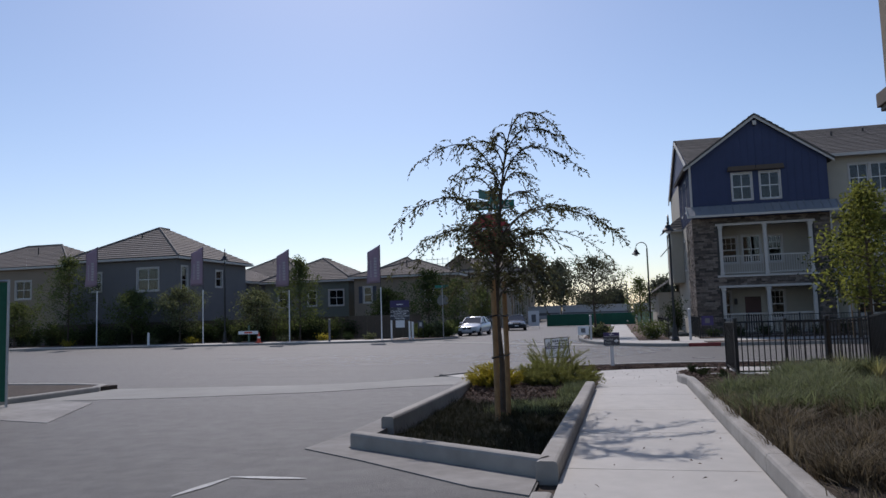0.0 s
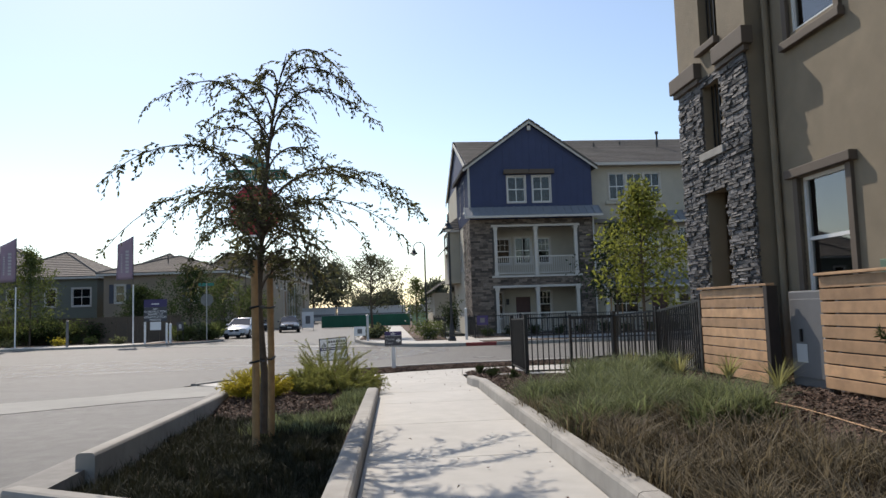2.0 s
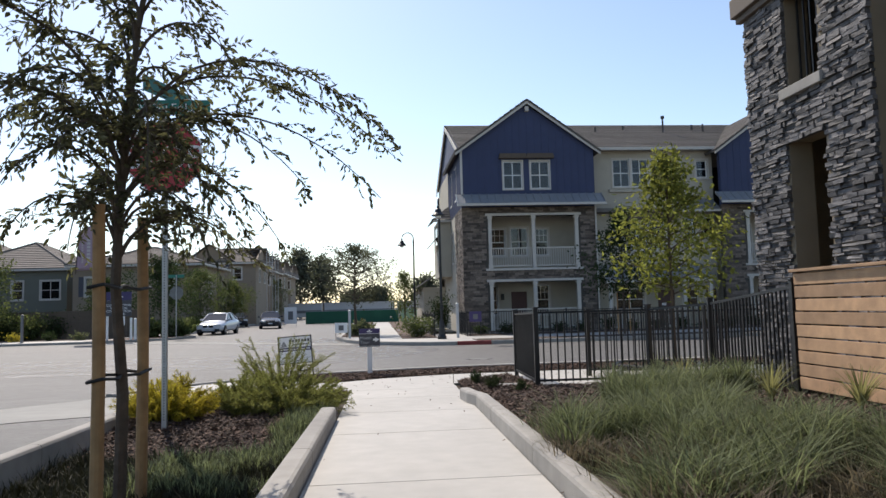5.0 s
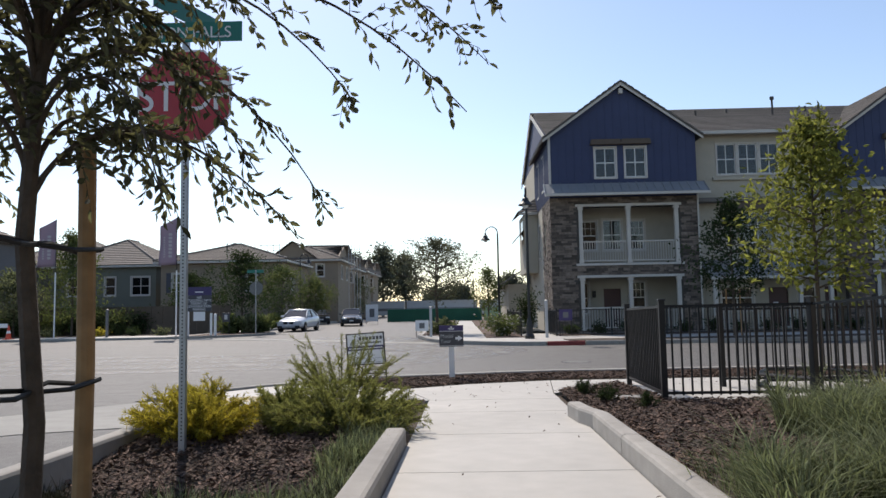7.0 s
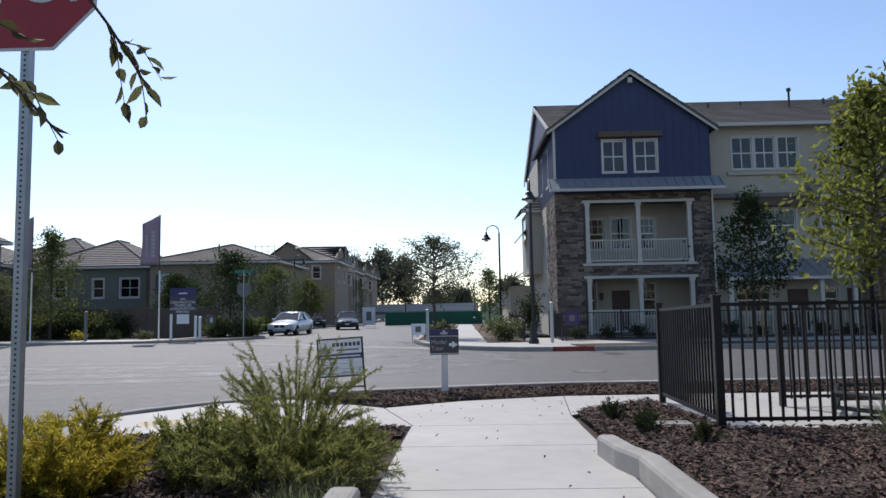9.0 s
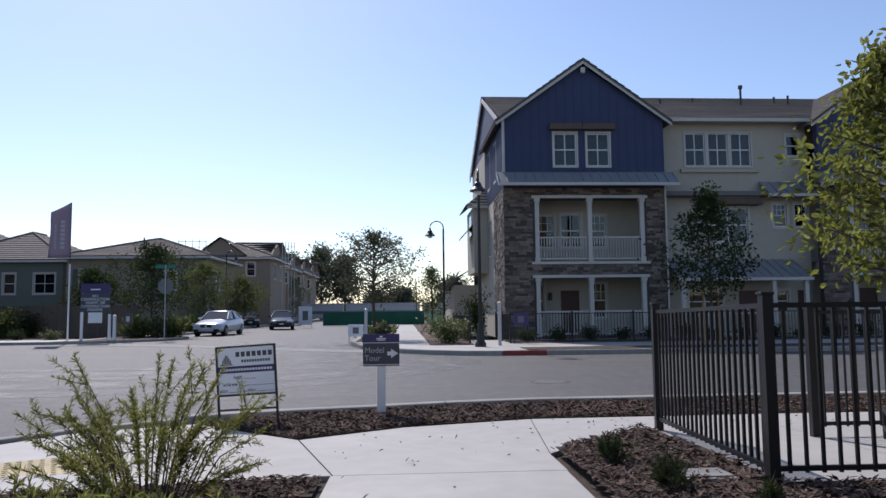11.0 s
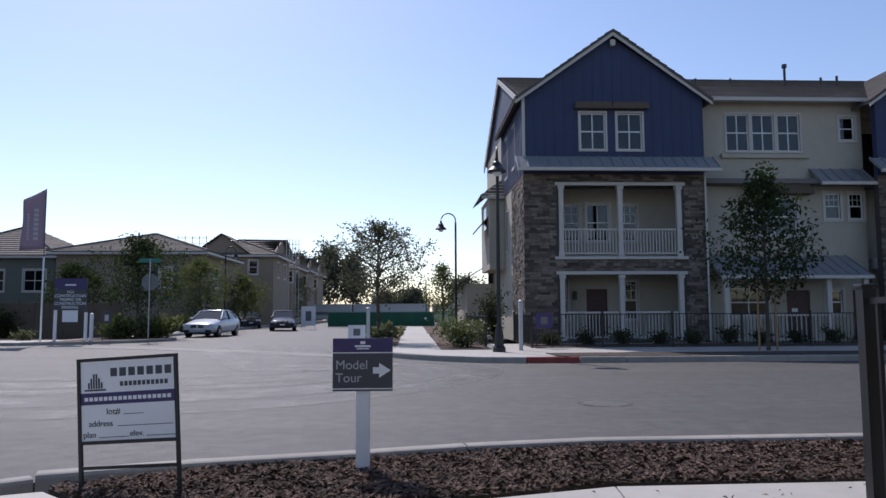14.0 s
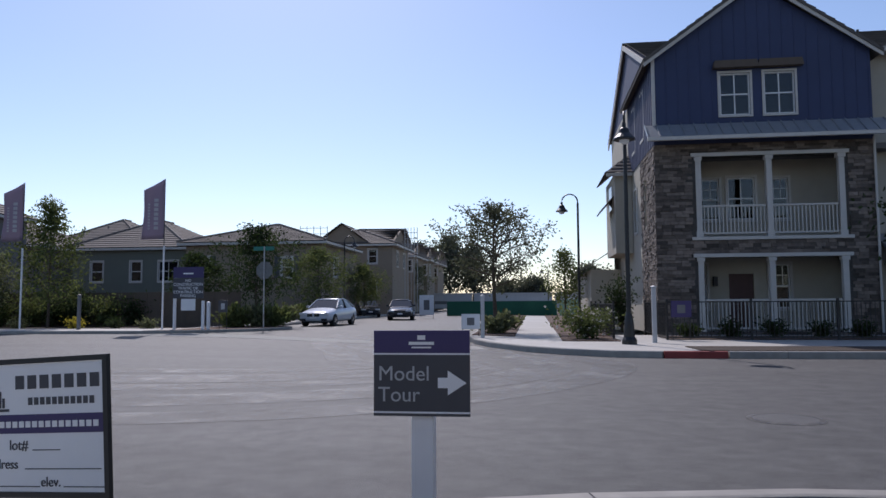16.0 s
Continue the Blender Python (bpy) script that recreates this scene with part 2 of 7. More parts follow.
TANHOUSE = material("olive_tan_stucco", (0.265, 0.215, 0.16), 0.9, 1.0, 0.05, 0.2, 120.0)
GREENHOUSE = material("grey_green_stucco", (0.15, 0.162, 0.135), 0.9, 1.0, 0.05, 0.2, 120.0)
GREYHOUSE = material("grey_stucco", (0.165, 0.158, 0.155), 0.9, 1.0, 0.05, 0.2, 120.0)
TILE = material("roof_tile", (0.17, 0.145, 0.125), 0.85, 3.0, 0.12, 0.2, 40.0, island=0.15)
PAINTW = material("white_car_paint", (0.62, 0.65, 0.70), 0.18, 2.0, 0.02, 0.0)
PAINTD = material("dark_car_paint", (0.03, 0.035, 0.045), 0.15, 2.0, 0.02, 0.0)
CHROME = material("chrome", (0.7, 0.7, 0.7), 0.12, 2.0, 0.02, 0.0, metal=1.0)
LAMPGLASS = material("headlamp_glass", (0.75, 0.78, 0.8), 0.08, 2.0, 0.02, 0.0)
REDKERB = material("red_kerb_paint", (0.24, 0.04, 0.035), 0.7, 6.0, 0.15, 0.1, 60.0)
ORANGE = material("orange_plastic", (0.60, 0.07, 0.03), 0.5, 6.0, 0.1, 0.0)
IRON = material("cast_iron", (0.075, 0.07, 0.066), 0.6, 20.0, 0.2, 0.3, 60.0, metal=0.5)
GREYBOX = material("grey_steel_cabinet", (0.14, 0.14, 0.145), 0.55, 5.0, 0.06, 0.05, 60.0)
GREENBOX = material("green_utility_paint", (0.10, 0.16, 0.11), 0.6, 5.0, 0.06, 0.05, 60.0)
PALE = material("pale_metal_siding", (0.45, 0.46, 0.47), 0.5, 2.0, 0.05, 0.05, 20.0)
INSIDE = material("interior_wall", (0.16, 0.15, 0.14), 0.9, 2.0, 0.05, 0.0)
DOORPAINT = material("dark_red_door_paint", (0.07, 0.028, 0.025), 0.5, 5.0, 0.05, 0.05, 40.0)
SHUTTER = material("slate_shutter_paint", (0.06, 0.065, 0.085), 0.6, 5.0, 0.06, 0.1, 60.0)
FRAMEPALE = material("vinyl_frame", (0.72, 0.72, 0.70), 0.45, 5.0, 0.02, 0.0)


# ---- builders ----
def empty(name, x=0.0, y=0.0, z=0.0, turn=0.0):
    ob = new(name)
    ob.matrix_world = pose(x, y, z, 0, 0, turn)
    return ob


def local_box(name, parent, mat, a, b, label="", bevel=0.0):
    bm = bmesh.new()
    box(bm, *a, *b, bevel=bevel)
    return part(name, bm, mat, parent, label)


def tube(bm, pts, radii, sides=8, cap=True):
    """A swept round tube through pts."""
    pts = [Vector(p) for p in pts]
    if not hasattr(radii, "__len__"):
        radii = [radii] * len(pts)
    rings = []
    for i, p in enumerate(pts):
        d = (pts[min(i + 1, len(pts) - 1)] - pts[max(i - 1, 0)]).normalized()
        side = d.cross(Vector((0, 0, 1)) if abs(d.z) < 0.95 else Vector((1, 0, 0))).normalized()
        up = side.cross(d)
        rings.append([bm.verts.new(p + radii[i] * (math.cos(k * math.tau / sides) * side + math.sin(k * math.tau / sides) * up)) for k in range(sides)])
    for a, b in zip(rings, rings[1:]):
        for k in range(sides):
            bm.faces.new((a[k], a[(k + 1) % sides], b[(k + 1) % sides], b[k]))
    if cap:
        bm.faces.new(rings[0])
        bm.faces.new(rings[-1][::-1])
    bmesh.ops.recalc_face_normals(bm, faces=bm.faces[:])


def lathe(bm, profile, sides=16, m=None):
    """A turned body from (radius, z) pairs."""
    rings = [[bm.verts.new((m or Matrix()) @ Vector((r * math.cos(k * math.tau / sides), r * math.sin(k * math.tau / sides), z))) for k in range(sides)] for r, z in profile]
    for a, b in zip(rings, rings[1:]):
        for k in range(sides):
            bm.faces.new((a[k], a[(k + 1) % sides], b[(k + 1) % sides], b[k]))
    bm.faces.new(rings[0][::-1])
    bm.faces.new(rings[-1])
    bmesh.ops.recalc_face_normals(bm, faces=bm.faces[:])


def plate(bm, outline, y0, y1):
    """A flat plate in the x, z plane, from y0 to y1."""
    a = [bm.verts.new((x, y0, z)) for x, z in outline]
    b = [bm.verts.new((x, y1, z)) for x, z in outline]
    bm.faces.new(a)
    bm.faces.new(b[::-1])
    for i in range(len(a)):
        j = (i + 1) % len(a)
        bm.faces.new((a[i], b[i], b[j], a[j]))
    bmesh.ops.recalc_face_normals(bm, faces=bm.faces[:])


def writing(name, text, size, m, mat, parent, align="LEFT", spacing=1.0):
    """Raised letters in the plane x, z of m, facing -y."""
    cu = bpy.data.curves.new(name, "FONT")
    cu.body, cu.size, cu.align_x, cu.extrude, cu.space_character = text, size, align, 0.0015, spacing
    tmp = new(name, cu)
    me = bpy.data.meshes.new_from_object(tmp)
    bpy.data.objects.remove(tmp)
    me.transform(m @ pose(0, 0, 0, 90, 0, 0))
    me.materials.append(mat)
    ob = new(name, me)
    ob.parent = parent
    return ob


def quads_mesh(name, verts, faces, mat, parent=None):
    me = bpy.data.meshes.new(name)
    me.from_pydata([tuple(v) for v in verts], [], faces)
    me.materials.append(mat)
    ob = new(name, me)
    ob.parent = parent
    return ob


def leaves(name, centres, dirs, length, width, mat, parent, rng, droop=0.0):
    """Many pointed leaves, each two folded halves, at the centres along dirs."""
    c = np.asarray(centres, float)
    n = len(c)
    d = np.asarray(dirs, float)
    d[:, 2] -= droop
    d /= np.linalg.norm(d, axis=1)[:, None] + 1e-9
    r = rng.normal(size=(n, 3))
    s = np.cross(d, r)
    s /= np.linalg.norm(s, axis=1)[:, None] + 1e-9
    u = np.cross(s, d)
    L = (length * rng.uniform(0.7, 1.25, n))[:, None]
    W = (width * rng.uniform(0.75, 1.2, n))[:, None]
    e = s * W * 0.5
    v = np.stack([c, c + d * L * 0.28 + e * 0.85 + u * W * 0.12, c + d * L * 0.62 + e * 0.8 + u * W * 0.1, c + d * L - u * L * 0.12, c + d * L * 0.62 - e * 0.8 + u * W * 0.1, c + d * L * 0.28 - e * 0.85 + u * W * 0.12], 1).reshape(-1, 3)
    k = np.arange(n) * 6
    f = np.concatenate([np.stack([k, k + 1, k + 2, k + 3], 1), np.stack([k, k + 3, k + 4, k + 5], 1)])
    return quads_mesh(name, v.tolist(), f.tolist(), mat, parent)


def blades(name, outline_test, bounds, count, height, mat, seed, base_h=0.02, tuft=0.0, base_fn=None, lean=0.45):
    """Grass: bent narrow blades scattered over a patch of ground, in tufts."""
    rng = np.random.default_rng(seed)
    x0, y0, x1, y1 = bounds
    pts = []
    while len(pts) < count:
        cx, cy = rng.uniform(x0, x1), rng.uniform(y0, y1)
        if not outline_test(cx, cy):
            continue
        tall = rng.uniform(0.45, 1.35)
        for _ in range(int(rng.integers(28, 60)) if tuft else 1):
            pts.append((cx + rng.normal() * tuft, cy + rng.normal() * tuft, tall, cx, cy))
    verts, faces = [], []
    for x, y, tall, cx, cy in pts:
        if not outline_test(x, y):
            continue
        z = (base_fn(x, y) if base_fn else ground_z(x, y) + base_h) - 0.02
        h = height * tall * rng.uniform(0.6, 1.15)
        a = math.atan2(y - cy, x - cx) + rng.normal() * 0.7
        w = 0.0022 + 0.0028 * rng.random()
        dx, dy = math.cos(a), math.sin(a)
        b = h * lean * rng.uniform(0.3, 1.4)
        px_, py_ = -dy * w, dx * w
        k = len(verts)
        verts += [(x - px_, y - py_, z), (x + px_, y + py_, z), (x + dx * b * 0.35 + px_, y + dy * b * 0.35 + py_, z + h * 0.62), (x + dx * b * 0.35 - px_, y + dy * b * 0.35 - py_, z + h * 0.62), (x + dx * b, y + dy * b, z + h * (1 - 0.25 * rng.random()))]
        faces += [(k, k + 1, k + 2, k + 3), (k + 3, k + 2, k + 4)]
    return quads_mesh(name, verts, faces, mat)


def inside(poly):
    def test(x, y):
        hit = False
        for (x0, y0), (x1, y1) in zip(poly, poly[1:] + poly[:1]):
            if (y0 > y) != (y1 > y) and x < (x1 - x0) * (y - y0) / (y1 - y0) + x0:
                hit = not hit
        return hit
    return test


def wall(name, w, h, openings, thick, mat, parent, m=None, gable=None, x0=0.0, z0=0.0):
    """A wall in the plane x, z from (x0, z0) to (w, h), its outside at y = 0, its inside at y = thick, cut through by openings (x0, z0, x1, z1). m turns it."""
    bm = bmesh.new()
    xs = sorted({x0, w} | {v for o in openings for v in (o[0], o[2])})
    zs = sorted({z0, h} | {v for o in openings for v in (o[1], o[3])})
    solid = {}
    for i in range(len(xs) - 1):
        for j in range(len(zs) - 1):
            cx, cz = (xs[i] + xs[i + 1]) / 2, (zs[j] + zs[j + 1]) / 2
            solid[i, j] = not any(o[0] < cx < o[2] and o[1] < cz < o[3] for o in openings)
    cache = {}

    def vert(x, y, z):
        key = (round(x, 4), y, round(z, 4))
        if key not in cache:
            cache[key] = bm.verts.new((x, y, z))
        return cache[key]
    for (i, j), ok in solid.items():
        if not ok:
            continue
        a, b, c, d = xs[i], xs[i + 1], zs[j], zs[j + 1]
        bm.faces.new((vert(a, 0, c), vert(b, 0, c), vert(b, 0, d), vert(a, 0, d)))
        bm.faces.new((vert(a, thick, c), vert(a, thick, d), vert(b, thick, d), vert(b, thick, c)))
        for di, dj, e in ((-1, 0, ((a, c), (a, d))), (1, 0, ((b, d), (b, c))), (0, -1, ((b, c), (a, c))), (0, 1, ((a, d), (b, d)))):
            if not solid.get((i + di, j + dj)):
                (p, q), (r, s) = e
                bm.faces.new((vert(p, 0, q), vert(r, 0, s), vert(r, thick, s), vert(p, thick, q)))
    if gable:
        plate(bm, gable, 0, thick)
    bmesh.ops.recalc_face_normals(bm, faces=bm.faces[:])
    if m:
        bm.transform(m)
    return part(name, bm, mat, parent)


def window(parent, m, w, h, cols=1, rows=2, trim=0.1, mat=None, deep=0.08, half_grid=False, glass=None):
    """A window whose opening's lower left corner is m's origin, on the wall's outside (-y is out): frame with bars, trim boards and panes."""
    f = 0.05
    bm = bmesh.new()
    ring = [[bm.verts.new(m @ Vector((x, y, z))) for x, z in q] for y in (deep - 0.03, deep + 0.05) for q in (((0, 0), (w, 0), (w, h), (0, h)), ((f, f), (w - f, f), (w - f, h - f), (f, h - f)))]
    for a, b in ((0, 1), (3, 2), (2, 0), (1, 3)):
        for k in range(4):
            bm.faces.new((ring[a][k], ring[a][(k + 1) % 4], ring[b][(k + 1) % 4], ring[b][k]))
    bmesh.ops.recalc_face_normals(bm, faces=bm.faces[:])
    fr = part("window", bm, mat or FRAMEPALE, parent)
    bars = [("mullion", w * i / cols - 0.02, deep - 0.015, f, w * i / cols + 0.02, deep + 0.035, h - f) for i in range(1, cols)]
    bars += [("meeting_rail", f, deep - 0.02, h * j / rows - 0.025, w - f, deep + 0.04, h * j / rows + 0.025) for j in range(1, rows)]
    if half_grid:
        bars += [("glazing_bar", w * i / 3 - 0.01, deep, h * 0.5, w * i / 3 + 0.01, deep + 0.02, h - f) for i in range(1, 3)]
        bars += [("glazing_bar", f, deep, h * 0.75 - 0.01, w - f, deep + 0.02, h * 0.75 + 0.01)]
    if trim:
        bars += [("trim_board", -trim, -0.035, -trim, 0, 0.02, h + trim), ("trim_board", w, -0.035, -trim, w + trim, 0.02, h + trim),
                 ("trim_board", 0, -0.032, h, w, 0.02, h + trim), ("window_sill", -0.02, -0.055, -trim * 1.1, w + 0.02, 0.02, 0)]
    for name, *q in bars:
        bm = bmesh.new()
        box(bm, *q, m)
        part(name, bm, (mat or TRIM) if name in ("trim_board", "window_sill") else mat or FRAMEPALE, fr)
    for i in range(cols):
        for j in range(rows):
            bm = bmesh.new()
            box(bm, w * i / cols + f / 2, deep + 0.005, h * j / rows + f / 2, w * (i + 1) / cols - f / 2, deep + 0.012, h * (j + 1) / rows - f / 2, m)
            part("pane", bm, glass or GLASS, fr)
    return fr


def course_roof(bm, a, b, c, d, step=0.36, lift=0.03, over=0.02):
    """Roof courses over the quadrilateral a, b (eave), c, d (ridge, c over b): each course a thin board tilted over the next."""
    a, b, c, d = (Vector(v) for v in (a, b, c, d))
    n = max(1, int(((d + c) / 2 - (a + b) / 2).length / step))
    nor = (b - a).cross(d - a).normalized()
    if nor.z < 0:
        nor = -nor
    for i in range(n):
        t0, t1 = i / n, min(1.0, (i + 1.12) / n)
        p = [a.lerp(d, t0) + nor * (lift + 0.02), b.lerp(c, t0) + nor * (lift + 0.02), b.lerp(c, t1) + nor * 0.012, a.lerp(d, t1) + nor * 0.012]
        q = [v - nor * (0.03 if k < 2 else 0.01) for k, v in enumerate(p)]
        P = [bm.verts.new(v) for v in p]
        Q = [bm.verts.new(v) for v in q]
        for f in ((P[0], P[1], P[2], P[3]), (Q[3], Q[2], Q[1], Q[0]), (P[0], Q[0], Q[1], P[1]), (P[1], Q[1], Q[2], P[2]), (P[3], P[2], Q[2], Q[3]), (P[0], P[3], Q[3], Q[0])):
            bm.faces.new(f)


def sweep_kerb(name, pts, width, height, base_h, mat, label, piece=2.4, low=-0.3):
    """A kerb along pts: pieces with rounded upper edges and narrow joints, each an object of its own."""
    pts = [Vector((x, y, 0)) for x, y in pts]
    dense = [pts[0]]
    for a, b in zip(pts, pts[1:]):
        n = max(1, int((b - a).length / 0.6))
        dense += [a.lerp(b, (i + 1) / n) for i in range(n)]
    root = tagged(new(name), label, "kerb", kind="structure")
    prof = [(-width / 2, low), (-width / 2, height - 0.03), (-width / 2 + 0.012, height - 0.008), (-width / 2 + 0.035, height), (width / 2 - 0.035, height), (width / 2 - 0.012, height - 0.008), (width / 2, height - 0.03), (width / 2, low)]
    run, start = 0.0, 0
    for i in range(1, len(dense)):
        run += (dense[i] - dense[i - 1]).length
        if run >= piece or i == len(dense) - 1:
            seg = dense[start:i + 1]
            bm = bmesh.new()
            rings = []
            for k, p in enumerate(seg):
                g = start + k
                d = (dense[min(g + 1, len(dense) - 1)] - dense[max(g - 1, 0)]).normalized()
                s = Vector((d.y, -d.x, 0))
                q = p + d * (0.006 if k == 0 else -0.006 if k == len(seg) - 1 else 0)
                z = ground_z(q.x, q.y) + base_h
                rings.append([bm.verts.new((q.x + s.x * u, q.y + s.y * u, z + v)) for u, v in prof])
            for a, b in zip(rings, rings[1:]):
                for k in range(len(prof) - 1):
                    bm.faces.new((a[k], a[k + 1], b[k + 1], b[k]))
            bm.faces.new(rings[0])
            bm.faces.new(rings[-1][::-1])
            bmesh.ops.recalc_face_normals(bm, faces=bm.faces[:])
            part("kerb_stone", bm, mat, root)
            run, start = 0.0, i
    return root


def slab(name, outline, h0, h1, mat, label, category="ground"):
    return tagged(mesh_ob(name, prism(outline, h0, h1), mat), label, category, kind="structure")


def cells(root, outlines, h1, mat, name="paving_slab", gap=0.006):
    for o in outlines:
        c = Vector((sum(p[0] for p in o) / len(o), sum(p[1] for p in o) / len(o)))
        inner = []
        for p in o:
            v = Vector(p) - c
            inner.append(tuple(Vector(p) - v.normalized() * gap * 1.4))
        part(name, prism(inner, -0.12, h1), mat, root)


# ---- street, pavements and beds ----
slab("ground", [(-1500, -600), (1500, -600), (1500, 2500), (-1500, 2500)], None, -0.22, EARTH, "dry open ground around the street", "ground")
slab("road", [(-80, -12), (-0.72, -12), (-0.64, 5.95), (-2.85, 7.32), (-2.92, 8.8), (-3.05, 14.6), (-3.6, 17.2), (-4.6, 18.3), (-2.4, 20.95), (-0.2, 21.6), (1.3, 21.8), (60, 22.0), (60, 34.44), (3.3, 34.44), (2.2, 34.7), (1.1, 35.45), (-0.8, 38.4), (-1.36, 40.2), (-2.0, 43.6), (-2.0, 130), (-12.8, 130), (-12.8, 48.5), (-13.6, 46.2), (-15.2, 45.1), (-80, 44.0)], -0.2, 0.0, ASPHALT, "grey asphalt street with pale tyre marks", "road")
L0, L1, R0, R1 = (-0.48, 6.0), (-0.34, 17.7), (1.14, 6.0), (1.43, 18.4)


def left_x(y):
    return L0[0] + (L1[0] - L0[0]) * (y - 6.0) / 11.7


def right_x(y):
    return R0[0] + (R1[0] - R0[0]) * (y - 6.0) / 12.4


walk_root = tagged(new("pavement"), "pale concrete footpath with scored joints", "pavement", kind="structure")
joints = [-8, -5.9, -3.8, -1.7, 0.4, 2.4, 4.45, 6.45, 8.6, 10.8, 13.05, 14.75, 16.4, 17.7]
cells(walk_root, [[(left_x(a), a), (right_x(a), a), (right_x(b), b), (left_x(b), b)] for a, b in zip(joints, joints[1:])], 0.012, CONCRETE)
cells(walk_root, [
    [(-0.32, 17.7), (1.42, 17.7), (1.43, 18.4), (1.65, 20.55), (0.2, 20.1), (-0.8, 19.4)],
    [(-3.3, 17.2), (-0.32, 17.7), (-0.8, 19.4), (-2.1, 20.65), (-3.2, 20.2), (-4.3, 18.4)],
    [(1.43, 18.4), (2.6, 19.7), (4.1, 19.7), (4.1, 20.6), (1.65, 20.55)]]
    + [[(x, 17.1 if x > 4 else 19.7), (x + 2.2, 17.1), (x + 2.2, 20.6), (x, 20.6)] for x in (4.1, 6.3, 8.5, 10.7, 12.9, 15.1, 17.3, 19.5, 21.7, 23.9)]
    + [[(2.75, 17.1), (4.1, 17.1), (4.1, 19.7), (2.75, 19.7)]], 0.012, CONCRETE)
slab("footing", [(-0.7, -8), (1.4, -8), (1.6, 20.5), (-0.7, 19.4)], -0.2, -0.03, SOIL, "bed of the footpath", "ground")

# kerbs beside the walk and along the streets
sweep_kerb("kerb_flush_left", [(left_x(y) - 0.09, y) for y in np.arange(-8, 6.0, 0.5)], 0.17, 0.022, 0.0, KERB, "flush concrete edging between footpath and asphalt", 3.0)
sweep_kerb("kerb_walk_left", [(left_x(y) - 0.095, y) for y in np.arange(5.95, 14.3, 0.55)], 0.18, 0.16, 0.0, KERB, "raised concrete kerb of the planted bed beside the footpath")
sweep_kerb("kerb_walk_right", [(right_x(y) + 0.085, y) for y in np.arange(-8, 14.6, 0.6)] + [(1.44, 15.0), (1.36, 15.4), (1.33, 15.9)], 0.16, 0.17, 0.0, KERB, "raised concrete kerb beside the footpath")
sweep_kerb("kerb_bed_front", [(-0.60, 6.11), (-1.66, 6.77), (-2.74, 7.44)], 0.16, 0.17, 0.0, KERB, "concrete kerb at the front of the planted bed", 3.0)
sweep_kerb("kerb_bed_side", [(-2.84, 8.86), (-2.87, 11.0), (-2.93, 14.3), (-3.25, 16.9)], 0.16, 0.15, 0.0, KERB, "concrete kerb along the planted bed and the side street", 3.0)
slab("gutter", [(-0.66, 5.42), (-0.66, 6.02), (-2.8, 7.36), (-2.84, 8.8), (-3.0, 14.6), (-3.3, 16.9), (-3.6, 17.2), (-3.34, 14.6), (-3.2, 8.5), (-3.26, 7.28), (-2.42, 6.68), (-1.14, 5.66)], -0.1, 0.012, GUTTER, "concrete gutter pan around the planted bed", "gutter")
sweep_kerb("kerb_ramp", [(-4.38, 18.35), (-3.9, 19.4), (-3.3, 20.2), (-2.32, 20.94)], 0.16, 0.05, 0.0, KERB, "flush concrete edge of the kerb ramp", 3.0)
sweep_kerb("kerb_near_road", [(-2.3, 20.95), (-1.3, 21.32), (-0.1, 21.62), (0.75, 21.88), (1.9, 22.1), (4, 22.15), (12, 22.2), (30, 22.25)], 0.18, 0.075, 0.0, KERB, "concrete kerb along the cross street", 3.0)
slab("gutter_apron", [(-3.55, 17.6), (-3.4, 15.6), (-4.4, 15.2), (-6.1, 13.9), (-8.7, 12.9), (-11.3, 12.3), (-12.2, 15.0), (-10.4, 15.3), (-7.1, 15.8), (-5.6, 16.6), (-4.3, 18.2)], -0.1, 0.008, APRON, "pale concrete valley gutter across the side street", "gutter")
slab("gutter_entrance", [(-15.0, 43.95), (-9.0, 41.7), (-4.6, 39.6), (-2.6, 38.0), (-0.75, 37.2), (-1.25, 38.9), (-3.2, 39.9), (-5.0, 41.2), (-9.0, 43.3), (-13.2, 45.6)], -0.1, 0.008, APRON, "pale concrete valley gutter across the entrance road", "gutter")
sweep_kerb("kerb_far_right", [(40, 34.5), (20, 34.5), (4.7, 34.5)], 0.16, 0.16, 0.0, KERB, "far concrete kerb of the cross street", 4.0)
sweep_kerb("kerb_red", [(4.68, 34.5), (3.32, 34.52)], 0.16, 0.16, 0.0, REDKERB, "kerb painted red at the corner", 2.2)
sweep_kerb("kerb_corner", [(3.3, 34.52), (2.3, 34.75), (1.2, 35.5), (0.3, 36.5), (-0.7, 38.4), (-1.3, 40.2), (-1.9, 43.8), (-1.95, 60), (-1.95, 90)], 0.16, 0.16, 0.0, KERB, "curved concrete kerb at the entrance road", 4.0)
sweep_kerb("kerb_far_left", [(-70, 44.2), (-40, 44.7), (-15.2, 45.2), (-13.0, 46.1), (-11.4, 47.5), (-10.7, 49.0), (-10.8, 50.4), (-11.6, 51.4), (-12.8, 52.4), (-12.8, 60), (-12.8, 90)], 0.16, 0.13, 0.0, KERB, "far concrete kerb beside the hedge", 5.0)
slab("pavement_far_right", [(3.3, 34.6), (60, 34.6), (60, 44.0), (3.0, 44.0), (3.0, 90), (-1.9, 90), (-1.85, 43.8), (-1.25, 40.2), (-0.6, 38.45), (0.4, 36.55), (1.25, 35.57), (2.35, 34.83)], -0.2, 0.145, CONCRETE, "concrete pavement before the townhouses", "pavement")
slab("verge_entrance", [(-1.7, 43), (-0.2, 42.3), (-0.2, 90), (-1.75, 90)], -0.1, 0.17, MULCH, "mulched verge beside the entrance road", "verge")
